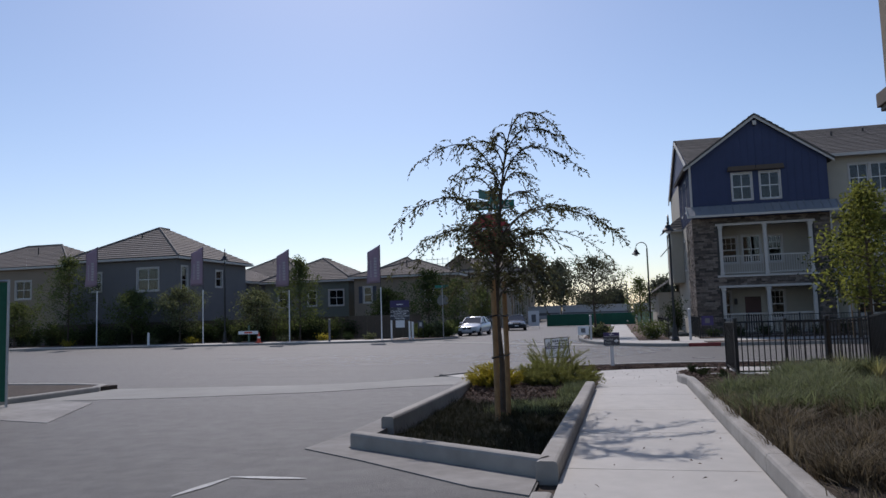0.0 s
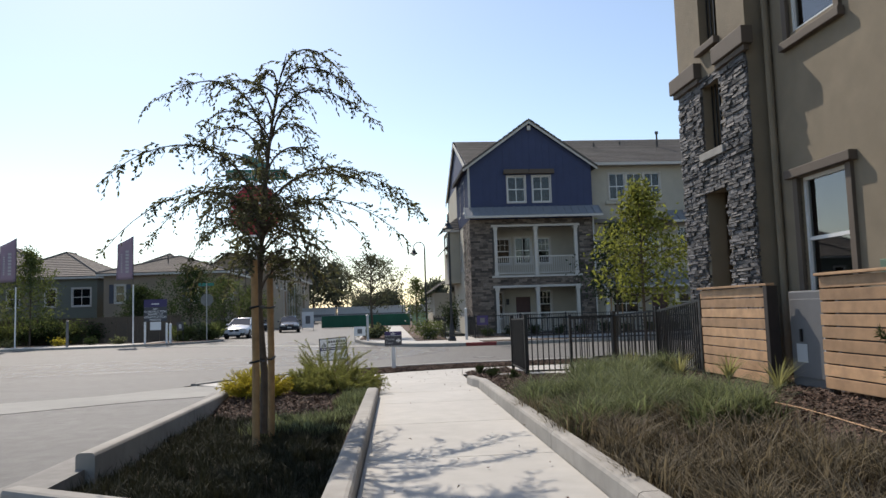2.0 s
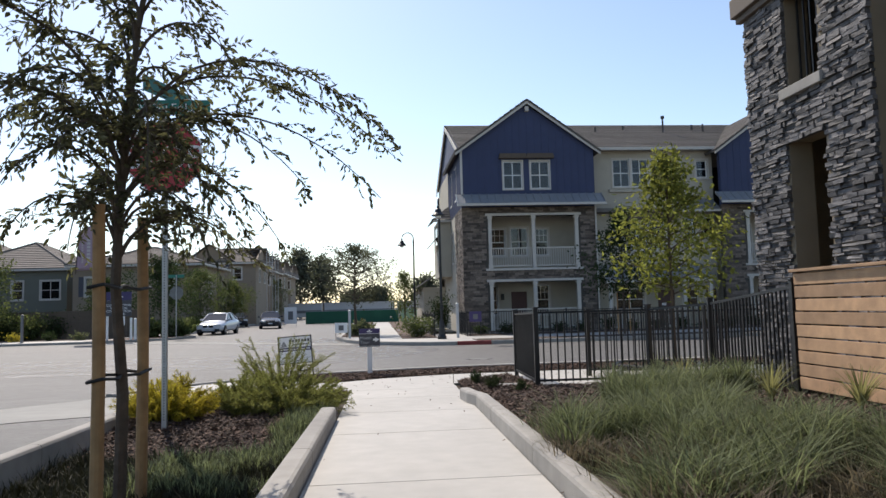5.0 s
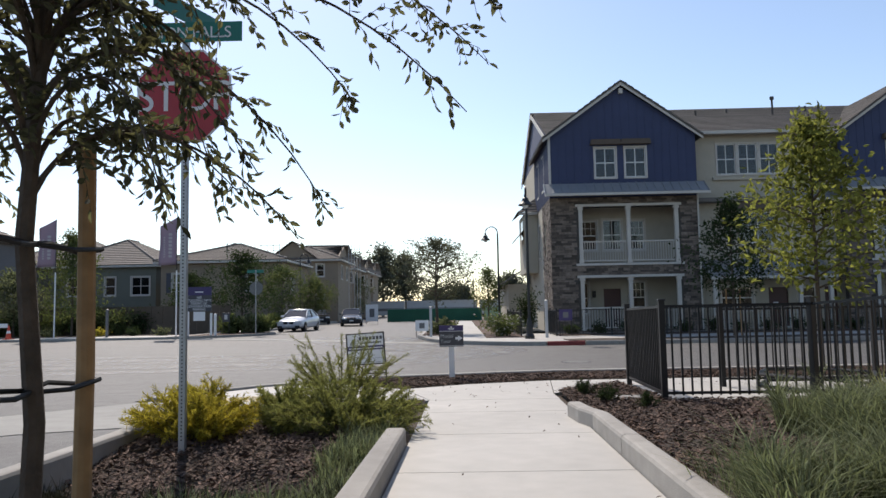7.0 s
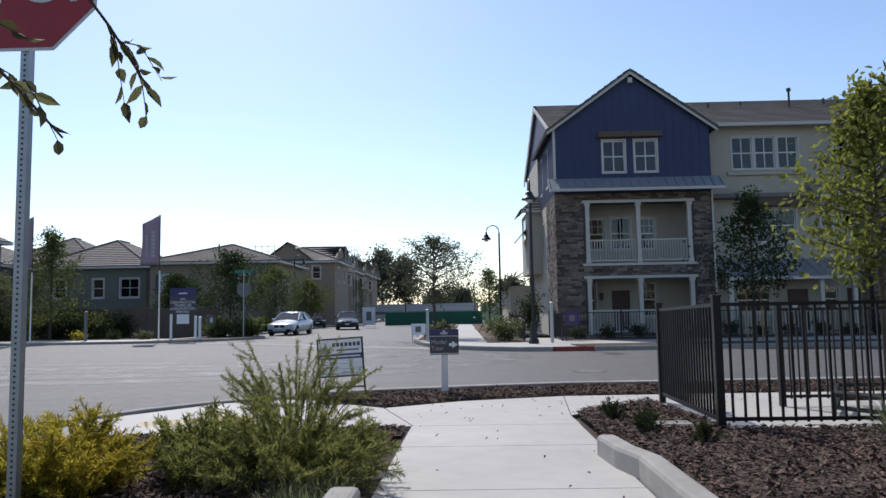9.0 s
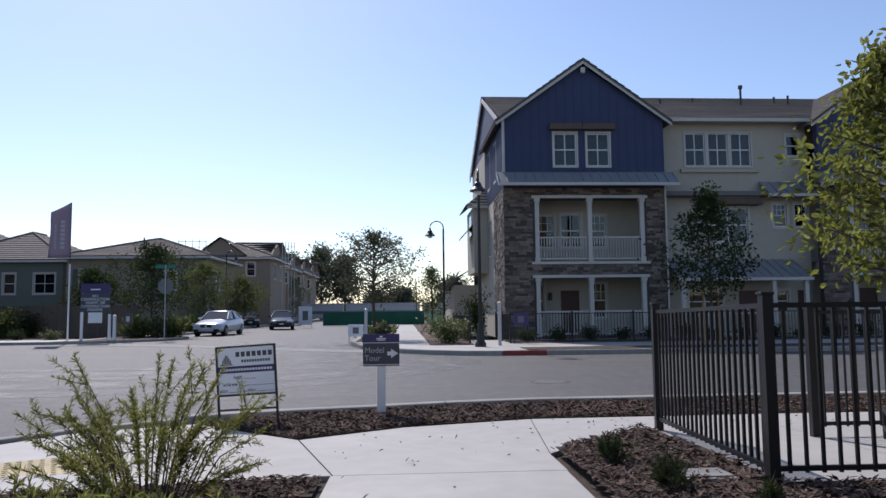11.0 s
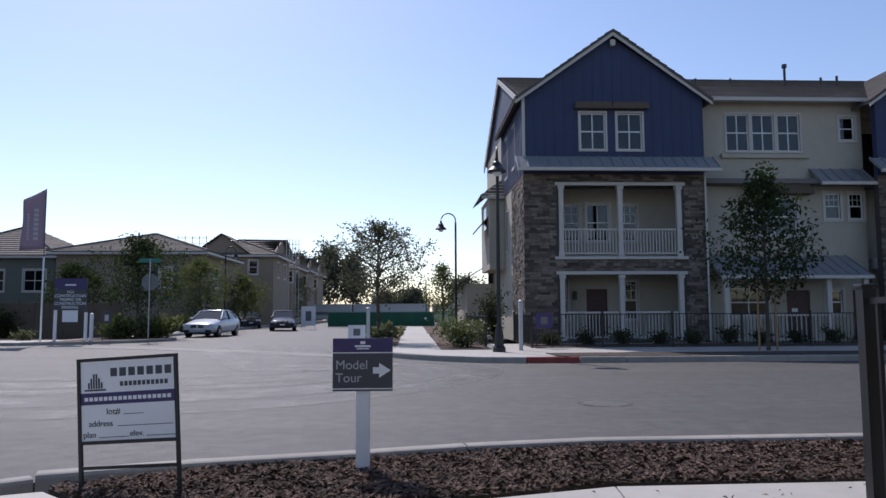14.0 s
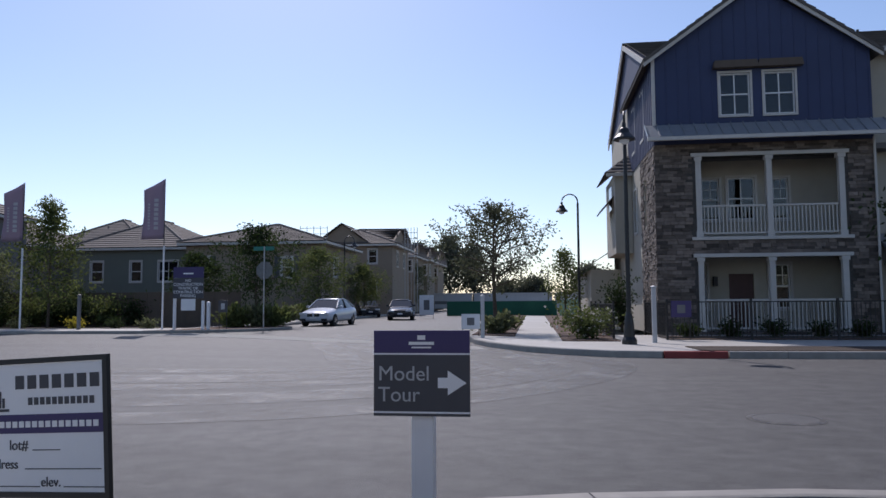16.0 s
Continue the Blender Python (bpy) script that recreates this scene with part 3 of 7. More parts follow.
slab("verge_house", [(1.3, 39.8), (3.0, 39.8), (3.0, 90), (1.35, 90)], -0.1, 0.17, MULCH, "mulched bed beside the townhouse", "verge")
slab("verge_front", [(4.6, 40.8), (60, 40.8), (60, 43.0), (4.6, 43.0)], -0.1, 0.17, MULCH, "planted bed behind the low fence", "verge")
slab("verge_kerbside", [(4.2, 34.65), (60, 34.65), (60, 36.6), (4.2, 36.6)], -0.1, 0.17, SOIL, "mulched kerbside strip", "verge")
slab("pavement_far_left", [(-70, 44.3), (-15.2, 45.3), (-13.9, 46.1), (-13, 48.4), (-12.9, 90), (-14.6, 90), (-14.8, 48), (-70, 46.2)], -0.2, 0.12, CONCRETE, "concrete pavement by the hedge", "pavement")
slab("verge_corner", [(-15.2, 45.28), (-13.0, 46.2), (-11.45, 47.6), (-10.8, 49.0), (-10.88, 50.35), (-11.65, 51.32), (-12.85, 52.3), (-14.2, 50), (-14.4, 46.5)], -0.1, 0.135, MULCH, "mulched corner bed at the entrance road", "verge")
slab("verge_left", [(-90, 46.1), (-14.7, 47.9), (-14.5, 130), (-90, 130)], -0.2, 0.10, SOIL, "planted ground behind the pavement", "verge")
# island at the side street
slab("island", [(-30, 10.4), (-11.6, 11.2), (-11.6, 15.2), (-30, 16.4)], -0.1, 0.10, SOIL, "bare soil island in the side street", "verge")
sweep_kerb("kerb_island", [(-30, 16.5), (-13.0, 15.55), (-12.0, 15.2), (-11.6, 14.4), (-11.5, 12.4), (-11.5, 11.0), (-30, 10.2)], 0.2, 0.12, 0.0, KERB, "pale concrete kerb of the island", 3.0)
slab("island_pad", [(-11.5, 10.0), (-8.2, 9.2), (-9.7, 12.0), (-11.3, 12.6)], -0.1, 0.01, GUTTER, "concrete ramp beside the island", "gutter")


def bed_z(x, y):
    """The right-hand bed climbs from the kerb towards the building."""
    return ground_z(x, y) + 0.05 + 0.18 * min(max((x - 2.0) / 2.2, 0), 1) * min(max((16.6 - y) / 3.0, 0), 1)


def sunken_z(x, y):
    """Floor of the sunken bed round the young tree, rising to the paving at its far end."""
    return ground_z(x, y) - 0.17 * min(max((14.2 - y) / 1.5, 0), 1)


def draped(name, x0, y0, x1, y1, step, fn, mat, label, keep=None):
    bm = bmesh.new()
    nx, ny = int((x1 - x0) / step) + 1, int((y1 - y0) / step) + 1
    g = {}
    for i in range(nx + 1):
        for j in range(ny + 1):
            x, y = x0 + (x1 - x0) * i / nx, y0 + (y1 - y0) * j / ny
            g[i, j] = bm.verts.new((x, y, fn(x, y) + 0.02 * noise.noise((x * 2, y * 2, 0))))
    for i in range(nx):
        for j in range(ny):
            f = [g[i, j], g[i + 1, j], g[i + 1, j + 1], g[i, j + 1]]
            c = sum((v.co for v in f), Vector()) / 4
            if keep is None or keep(c.x, c.y):
                bm.faces.new(f)
    for v in [v for v in bm.verts if not v.link_faces]:
        bm.verts.remove(v)
    return tagged(mesh_ob(name, bm, mat, smooth=True), label, "planting bed", kind="structure")


bed_poly = [(0.95, -8), (7.0, -8), (7.0, 16.95), (2.7, 16.95), (2.6, 19.6), (1.5, 18.45), (1.42, 16.0), (1.40, 14.6), (1.24, 6)]
draped("bed_right", 0.95, -8, 7.0, 19.6, 0.11, bed_z, SOIL, "brown soil bed between footpath and building", inside(bed_poly))
left_poly = [(-0.56, 6.16), (-2.72, 7.5), (-2.82, 8.8), (-2.92, 14.3), (-3.25, 17.0), (-3.2, 17.2), (-0.36, 17.66), (-0.46, 17.0)]
draped("bed_left", -3.4, 6.1, -0.3, 17.7, 0.1, sunken_z, SOIL, "dark soil bed around the young tree", inside(left_poly))
strip_poly = [(-2.1, 20.72), (-0.85, 19.5), (0.2, 20.2), (1.65, 20.65), (30, 20.65), (30, 22.2), (4, 22.1), (1.9, 22.05), (0.75, 21.83), (-0.1, 21.56), (-1.2, 21.25)]
slab("bed_strip", strip_poly, -0.2, 0.012, SOIL, "mulched strip between footpath and street", "planting bed")


def chips(name, test, bounds, count, fn, seed, label, size=0.035, mat=None):
    """Bark chips: small crooked slivers lying at all angles."""
    rng = np.random.default_rng(seed)
    verts, faces = [], []
    x0, y0, x1, y1 = bounds
    n = 0
    while n < count:
        x, y = rng.uniform(x0, x1), rng.uniform(y0, y1)
        if not test(x, y):
            continue
        n += 1
        z = fn(x, y) + rng.uniform(0.0, 0.025)
        a, t = rng.uniform(0, math.tau), rng.normal() * 0.35
        l, w = size * rng.uniform(0.5, 1.6), size * rng.uniform(0.2, 0.5)
        dx, dy, dz = math.cos(a) * l, math.sin(a) * l, math.sin(t) * l
        k = len(verts)
        verts += [(x - dx, y - dy, z - dz), (x - dy * w / l, y + dx * w / l, z + 0.012), (x + dx, y + dy, z + dz + 0.006), (x + dy * w / l, y - dx * w / l, z + 0.004)]
        faces += [(k, k + 1, k + 2), (k, k + 2, k + 3)]
    return tagged(quads_mesh(name, verts, faces, mat or MULCH), label, "bark mulch", kind="stuff")


chips("bark_mulch", inside(strip_poly), (-2.2, 19.4, 9, 22.2), 26000, lambda x, y: ground_z(x, y) + 0.018, 3, "reddish-brown bark chips on the kerbside strip")
chips("bark_mulch", lambda x, y: inside(bed_poly)(x, y) and (x > 3.3 or y > 12.4), (1.4, 4, 5.6, 19.6), 34000, bed_z, 4, "reddish-brown bark chips beside the fences")
chips("bark_mulch", lambda x, y: inside(left_poly)(x, y) and y > 12.6, (-3.3, 12.6, -0.3, 17.6), 13000, lambda x, y: sunken_z(x, y) + 0.02, 5, "dark bark chips in the planted bed")

tagged(blades("sedge_grass", lambda x, y: inside(bed_poly)(x, y) and x < 3.1 + 0.3 * noise.noise((y, 1, 1)) and y < 11.5 and noise.noise((x * 1.5, y * 1.5, 3)) > -0.04, (1.35, -1, 4.4, 11), 40000, 0.27, GRASS_DRY, 11, tuft=0.1, base_fn=bed_z, lean=0.9), "olive-brown sedge grass filling the bed", "grass", kind="stuff")
tagged(blades("sedge_grass", lambda x, y: inside(bed_poly)(x, y) and x < (4.4 if y > 13.2 else 3.35) and 8.6 < y < 14.2 and noise.noise((x * 1.4, y * 1.4, 9)) > -0.06 and (x > 2.75 or y < 12.3), (1.55, 8.6, 4.5, 14.2), 33000, 0.36, GRASS_GREEN, 12, tuft=0.07, base_fn=bed_z, lean=1.0), "green arching sedge grass in the bed", "grass", kind="stuff")
# this sedge carries the bed's shade in its blade colour
tagged(blades("low_sedge", lambda x, y: inside(left_poly)(x, y) and y < 12.9, (-3.1, 6.2, -0.5, 15.0), 42000, 0.17, GRASS_SHADED, 13, tuft=0.05, base_fn=sunken_z), "dark low sedge, coloured darker still for the sunken bed's shade", "grass", kind="stuff")
tagged(blades("low_sedge", lambda x, y: inside(left_poly)(x, y) and noise.noise((x, y, 5)) > 0.0, (-1.9, 10.8, -0.5, 14.6), 14000, 0.2, GRASS_GREEN, 14, tuft=0.07, base_fn=sunken_z), "green sedge tufts beside the kerb", "grass", kind="stuff")


def manhole(x, y):
    root = tagged(empty("manhole_cover", x, y, ground_z(x, y)), "round cast-iron manhole cover set in the asphalt", "manhole")
    bm = bmesh.new()
    lathe(bm, [(0.36, -0.03), (0.36, 0.008), (0.31, 0.012)], 28)
    part("ring", bm, TYREMARK, root)
    bm = bmesh.new()
    lathe(bm, [(0.30, -0.03), (0.30, 0.012), (0.02, 0.016)], 28)
    part("lid", bm, LID, root)


manhole(2.87, 25.3)


def ribbon(name, pts, width, mat, label):
    """A thin worn or painted strip on the road along a smooth line."""
    P_ = [Vector((x, y, 0)) for x, y in pts]
    line = []
    for i in range(len(P_) - 1):
        p0, p1, p2, p3 = P_[max(i - 1, 0)], P_[i], P_[i + 1], P_[min(i + 2, len(P_) - 1)]
        for k in range(10):
            t = k / 10
            line.append(0.5 * ((2 * p1) + (p2 - p0) * t + (2 * p0 - 5 * p1 + 4 * p2 - p3) * t * t + (3 * p1 - p0 - 3 * p2 + p3) * t ** 3))
    line.append(P_[-1])
    bm = bmesh.new()
    prev = None
    for i, p in enumerate(line):
        d = (line[min(i + 1, len(line) - 1)] - line[max(i - 1, 0)]).normalized()
        s_ = Vector((-d.y, d.x, 0)) * width / 2 * min(1.0, 0.2 + i / 6, 0.2 + (len(line) - 1 - i) / 6)
        row_ = [bm.verts.new((q.x, q.y, ground_z(q.x, q.y) + 0.007)) for q in (p - s_, p + s_)]
        if prev:
            bm.faces.new((prev[0], prev[1], row_[1], row_[0]))
        prev = row_
    return tagged(mesh_ob(name, bm, mat), label, "road mark", kind="structure")


def ragged(mat, scale):
    """Lets a worn mark break up into streaks."""
    nt = mat.node_tree
    bs, out = nt.nodes["Principled BSDF"], nt.nodes["Material Output"]
    mp = nt.nodes.new("ShaderNodeMapping")
    mp.inputs["Scale"].default_value = scale
    nt.links.new(nt.nodes.new("ShaderNodeTexCoord").outputs["Object"], mp.inputs["Vector"])
    nz = nt.nodes.new("ShaderNodeTexNoise")
    nz.inputs["Scale"].default_value, nz.inputs["Detail"].default_value = 1.0, 6.0
    nt.links.new(mp.outputs[0], nz.inputs["Vector"])
    r = nt.nodes.new("ShaderNodeMapRange")
    r.inputs["From Min"].default_value, r.inputs["From Max"].default_value = 0.25, 0.75
    r.inputs["To Max"].default_value = 0.8
    nt.links.new(nz.outputs["Fac"], r.inputs["Value"])
    mx = nt.nodes.new("ShaderNodeMixShader")
    nt.links.new(r.outputs[0], mx.inputs[0])
    nt.links.new(nt.nodes.new("ShaderNodeBsdfTransparent").outputs[0], mx.inputs[1])
    nt.links.new(bs.outputs[0], mx.inputs[2])
    nt.links.new(mx.outputs[0], out.inputs[0])


ragged(TYREMARK, (1.6, 1.6, 1.0))
for k, (o, w_) in enumerate(((0.0, 1.1), (1.5, 0.7), (2.7, 1.2), (-1.5, 0.8), (4.2, 0.8))):
    ribbon("tyre_mark", [(-13 - o, 25.0 + o), (-8.5, 25.4 + o), (-4.2, 26.0 + o), (-1.6 - 0.2 * o, 27.2 + o), (0.2 - 0.5 * o, 29.6 + 0.6 * o), (0.6 - 0.9 * o, 32.2), (-0.6 - 0.9 * o, 35.4), (-2.6 - 0.8 * o, 39.5), (-4.0 - 0.7 * o, 46)], w_, TYREMARK, "pale curved tyre mark on the asphalt")
ribbon("painted_line", [(-3.4, 5.1), (-3.3, 5.8)], 0.09, PAINT, "worn white painted parking line")
ribbon("painted_line", [(-3.32, 5.84), (-2.6, 5.84)], 0.09, PAINT, "worn white painted parking line")


# ---- townhouse block across the street ----
def stone_face(name, parent, w, h, openings, mat_m, seed, row=0.11, length=(0.2, 0.5), proud=0.05, keep=0, x0=0.0, z0=0.0, mat=None):
    """Ledge stone over a wall in the plane x, z, facing -y: uneven stones in rows with open joints. The first keep stones are parts, the rest one mesh."""
    rng = random.Random(seed)
    rest = bmesh.new()
    z = z0
    made = 0
    while z < h - 0.02:
        hh = min(row * rng.uniform(0.7, 1.35), h - z)
        x = x0 - rng.uniform(0, length[0])
        while x < w:
            ll = rng.uniform(*length)
            a, b = max(x, x0), min(x + ll, w)
            x += ll
            if b - a < 0.04:
                continue
            if any(o[0] < (a + b) / 2 < o[2] and o[1] < z + hh / 2 < o[3] for o in openings):
                continue
            for o in openings:
                if o[1] < z + hh / 2 < o[3]:
                    if a < o[0] < b:
                        b = o[0]
                    if a < o[2] < b:
                        a = o[2]
            if b - a < 0.03:
                continue
            d = proud * rng.uniform(0.35, 1.1)
            bm = bmesh.new() if made < keep else rest
            vs = box(bm, a + 0.006, -d, z + 0.005, b - 0.006, 0.0, z + hh - 0.005)
            for v in vs:
                if v.co.y < -0.001:
                    v.co += Vector((rng.uniform(-0.007, 0.007), rng.uniform(-0.012, 0.008), rng.uniform(-0.006, 0.006)))
            if made < keep:
                bm.transform(mat_m)
                part("stone", bm, mat or STONE, parent)
            made += 1
        z += hh
    rest.transform(mat_m)
    if len(rest.verts):
        ob = part(name, rest, mat or STONE, parent)
        ob["kind"] = "stuff"
    else:
        rest.free()


def porch_rail(parent, x0, x1, y, z0, z1, n, mat=None):
    """A white balcony rail: top and bottom rail and balusters between two posts."""
    local_box("top_rail", parent, mat or TRIM, (x0, y - 0.04, z1 - 0.07), (x1, y + 0.05, z1), bevel=0.012)
    local_box("bottom_rail", parent, mat or TRIM, (x0, y - 0.03, z0), (x1, y + 0.04, z0 + 0.06))
    first = None
    for i in range(n):
        x = x0 + (x1 - x0) * (i + 0.5) / n
        if first is None:
            first = local_box("baluster", parent, mat or TRIM, (-0.018, -0.015, z0 + 0.06), (0.018, 0.02, z1 - 0.07))
            ob = first
        else:
            ob = new("baluster", first.data)
            ob.parent = parent
        ob.location = (x, y, 0)


def post(parent, x, y, z0, z1, w=0.2):
    bm = bmesh.new()
    box(bm, x - w / 2, y - w / 2, z0, x + w / 2, y + w / 2, z1)
    box(bm, x - w * 0.7, y - w * 0.7, z1 - 0.14, x + w * 0.7, y + w * 0.7, z1 - 0.002)
    box(bm, x - w * 0.62, y - w * 0.62, z0 + 0.002, x + w * 0.62, y + w * 0.62, z0 + 0.2)
    part("porch_post", bm, TRIM, parent)


def seam_roof(parent, x0, x1, y_eave, z_eave, y_top, z_top):
    """A sheet-metal roof leaning on a wall, with upright seams and a fascia."""
    bm = bmesh.new()
    v = [(x0, y_eave, z_eave), (x1, y_eave, z_eave), (x1, y_top, z_top), (x0, y_top, z_top)]
    a = [bm.verts.new(p) for p in v]
    b = [bm.verts.new((p[0], p[1], p[2] - 0.09)) for p in v]
    bm.faces.new(a)
    bm.faces.new(b[::-1])
    for i in range(4):
        j = (i + 1) % 4
        bm.faces.new((a[i], b[i], b[j], a[j]))
    bmesh.ops.recalc_face_normals(bm, faces=bm.faces[:])
    n = int((x1 - x0) / 0.42)
    d = Vector((0, y_top - y_eave, z_top - z_eave))
    up = Vector((0, -d.z, d.y)).normalized()
    for i in range(n + 1):
        x = x0 + 0.015 + (x1 - x0 - 0.03) * i / n
        p, q = Vector((x, y_eave, z_eave)), Vector((x, y_top, z_top))
        vs = [bm.verts.new(w + Vector((s, 0, 0)) + up * u) for w in (p, q) for s, u in ((-0.014, 0.002), (0.014, 0.002), (0.014, 0.045), (-0.014, 0.045))]
        for f in ((0, 1, 5, 4), (1, 2, 6, 5), (2, 3, 7, 6), (3, 0, 4, 7), (0, 3, 2, 1), (4, 5, 6, 7)):
            bm.faces.new([vs[k] for k in f])
    roof = part("porch_roof", bm, METALROOF, parent, "grey standing-seam metal porch roof")
    local_box("gutter", parent, TRIM, (x0 - 0.02, y_eave - 0.12, z_eave - 0.14), (x1 + 0.02, y_eave - 0.005, z_eave - 0.015))
    return roof


def barge(parent, x0, z0, x1, z1, y, mat=None):
    """A sloping verge board from (x0, z0) to (x1, z1)."""
    bm = bmesh.new()
    dz = 0.27
    plate(bm, [(x0, z0 - dz), (x1, z1 - dz), (x1, z1 - 0.1), (x0, z0 - 0.1)], y - 0.04, y)
    part("barge_board", bm, mat or TRIM, parent)


GZ = -0.52
BLOCK = tagged(empty("townhouse_block", 0, 0, 0), "three-storey townhouses with navy gables, cream stucco and grey stone porches", "townhouse")


def gable_unit(ox, label_root, left_open=True):
    """The projecting front of one townhouse: stone porch and balcony, navy third storey with a gable. ox is its left corner."""
    P = label_root
    Y = 44.2
    W = 7.42
    m = pose(ox, Y, 0)
    lower = (1.38, GZ + 0.12, 6.4, 2.22)
    upper = (1.38, 2.95, 6.4, 5.82)
    wall("stone_wall", W, 6.3, [lower, upper], 0.35, STONE_BACK, P, m, x0=0.0, z0=GZ)
    stone_face("stone_cladding", P, W + 0.03, 6.28, [(lower[0] - 0.1, lower[1], lower[2] + 0.1, lower[3] + 0.1), (upper[0] - 0.1, upper[1] - 0.12, upper[2] + 0.1, upper[3] + 0.1)], m, 5, x0=-0.03, z0=GZ)
    # porch and balcony: frames, posts, rails, back walls
    for (a, z0, b, z1), rail in ((lower, 0.75), (upper, 4.08)):
        local_box("beam", P, TRIM, (ox + a - 0.15, Y - 0.09, z1), (ox + b + 0.15, Y + 0.25, z1 + 0.13), bevel=0.01)
        for x in (a + 0.1, (a + b) / 2, b - 0.1):
            post(P, ox + x, Y + 0.06, z0, z1 - 0.002, 0.19)
        porch_rail(P, ox + a + 0.22, ox + (a + b) / 2 - 0.12, Y + 0.05, z0 + 0.1, rail, 17)
        porch_rail(P, ox + (a + b) / 2 + 0.12, ox + b - 0.22, Y + 0.05, z0 + 0.1, rail, 17)
    local_box("sill", P, TRIM, (ox + 1.2, Y - 0.1, 2.83), (ox + 6.6, Y + 0.3, 2.947), bevel=0.01)
    local_box("balcony_floor", P, TRIM, (ox + 0.36, Y + 0.36, 2.5), (ox + W - 0.02, Y + 2.1, 2.94))
    local_box("porch_floor", P, CONCRETE, (ox + 0.02, Y + 0.02, GZ + 0.0), (ox + W - 0.02, Y + 2.1, GZ + 0.11))
    bk = pose(ox, Y + 1.9, 0)
    wins = [(1.55, 0.4, 2.1, 2.05), (4.37, 0.4, 5.1, 2.05), (1.75, 3.75, 2.65, 5.3), (2.97, 3.75, 3.95, 5.35), (4.4, 3.75, 5.15, 5.3)]
    door = (2.9, GZ + 0.12, 3.8, 1.7)
    wall("porch_back_wall", W, 6.2, wins + [door], 0.2, CREAM, P, bk, x0=0.3, z0=GZ)
    for k, (a, z0, b, z1) in enumerate(wins):
        window(P, pose(ox + a, Y + 1.9, z0), b - a, z1 - z0, 1 if k != 3 else 2, 2, 0.09, half_grid=k in (1, 2, 4))
    local_box("door", P, DOORPAINT, (ox + door[0], Y + 1.98, door[1]), (ox + door[2], Y + 2.04, door[3]), "dark panelled entrance door")
    local_box("wall_lantern", P, BLACK, (ox + 2.3, Y + 1.72, 1.25), (ox + 2.46, Y + 1.89, 1.6), "black porch lantern", 0.02)
    # third storey
    w3 = [(2.32, 7.3, 3.36, 8.82), (3.84, 7.3, 4.88, 8.82)]
    wall("navy_wall", W, 9.5, w3, 0.25, NAVY, P, m, gable=[(0, 9.5), (W, 9.5), (W / 2, 12.0)], z0=6.3)
    for i in range(19):
        x = 0.06 + (W - 0.12) * i / 18
        top = 9.5 + 2.5 * (1 - abs(x - W / 2) / (W / 2)) - 0.12
        spans = [(7.05, top)]
        for a, z0, b, z1 in w3:
            if a - 0.14 < x < b + 0.14:
                spans = [(7.05, z0 - 0.15), (z1 + 0.2, top)]
        for z0, z1 in spans:
            local_box("batten", P, NAVY, (ox + x - 0.022, Y - 0.013, z0), (ox + x + 0.022, Y - 0.0005, z1))
    for a, z0, b, z1 in w3:
        f = window(P, pose(ox + a, Y, z0), b - a, z1 - z0, 2, 2, 0.075)
        bm = bmesh.new()
        plate(bm, [(-0.25, z1 + 0.14), (b - a + 0.25, z1 + 0.14), (b - a + 0.2, z1 + 0.4), (-0.2, z1 + 0.4)], -0.28, -0.04)
        bm.transform(pose(ox + a, Y, 0))
        part("window_awning", bm, BROWN, P, "dark brown hood over the window")
    seam_roof(P, ox - 0.35, ox + W + 0.35, Y - 0.75, 6.42, Y - 0.005, 7.02)
    for side in (-1, 1):
        xe, xm = ox + W / 2 + side * (W / 2 + 0.34), ox + W / 2
        barge(P, xe, 9.4, xm, 12.27, Y - 0.22)
        bm = bmesh.new()
        ya, yb = Y - 0.3, Y + 7.0
        course_roof(bm, (xe, yb, 9.36), (xe, ya, 9.36), (xm, ya, 12.25), (xm, yb, 12.25))
        part("gable_roof", bm, ROOF, P, "dark brown shingle gable roof")
        bm = bmesh.new()
        a = [(xe, ya, 9.40), (xe, yb, 9.40), (xm, yb, 12.36), (xm, ya, 12.36)]
        plate(bm, [(xe, 9.27), (xm, 12.16), (xm, 12.27), (xe, 9.38)], ya + 0.002, yb)
        part("soffit", bm, ROOF, P)
    local_box("gable_bracket", P, TRIM, (ox + W / 2 - 0.1, Y - 0.2, 11.6), (ox + W / 2 + 0.1, Y - 0.03, 11.85))
    bm = bmesh.new()
    tube(bm, [(ox + W - 0.05, Y - 0.12, 6.35), (ox + W - 0.05, Y - 0.12, GZ + 0.1)], 0.045, 8)
    part("downspout", bm, TRIM, P)


gable_unit(4.86, BLOCK)
gable_unit(19.55, BLOCK)
# left side wall of the block
side = pose(4.86, 58.0, 0, 0, 0, -90)
wall("side_wall", 13.54, 9.5, [(10.7, 7.1, 11.5, 8.9), (8.3, 7.1, 9.1, 8.9), (11.2, 3.6, 11.8, 5.4), (8.4, 3.6, 9.2, 5.4)], 0.25, CREAM, BLOCK, side, z0=GZ)
for a, z0 in ((10.7, 7.1), (8.3, 7.1), (8.4, 3.6)):
    window(BLOCK, pose(4.86, 58.0, 0, 0, 0, -90) @ pose(a, 0, z0), 0.8, 1.8, 1, 2, 0.1)
stone_face("stone_cladding", BLOCK, 13.83, 6.28, [(11.2, 3.5, 11.8, 5.4)], side, 8, x0=10.4, z0=GZ)
bm = bmesh.new()
plate(bm, [(7.0, 6.32), (13.76, 6.32), (13.76, 9.48), (7.0, 9.48)], -0.03, -0.004)
for x in np.arange(7.1, 13.7, 0.4):
    box(bm, x - 0.022, -0.05, 6.33, x + 0.022, -0.03, 9.47)
bm.transform(side)
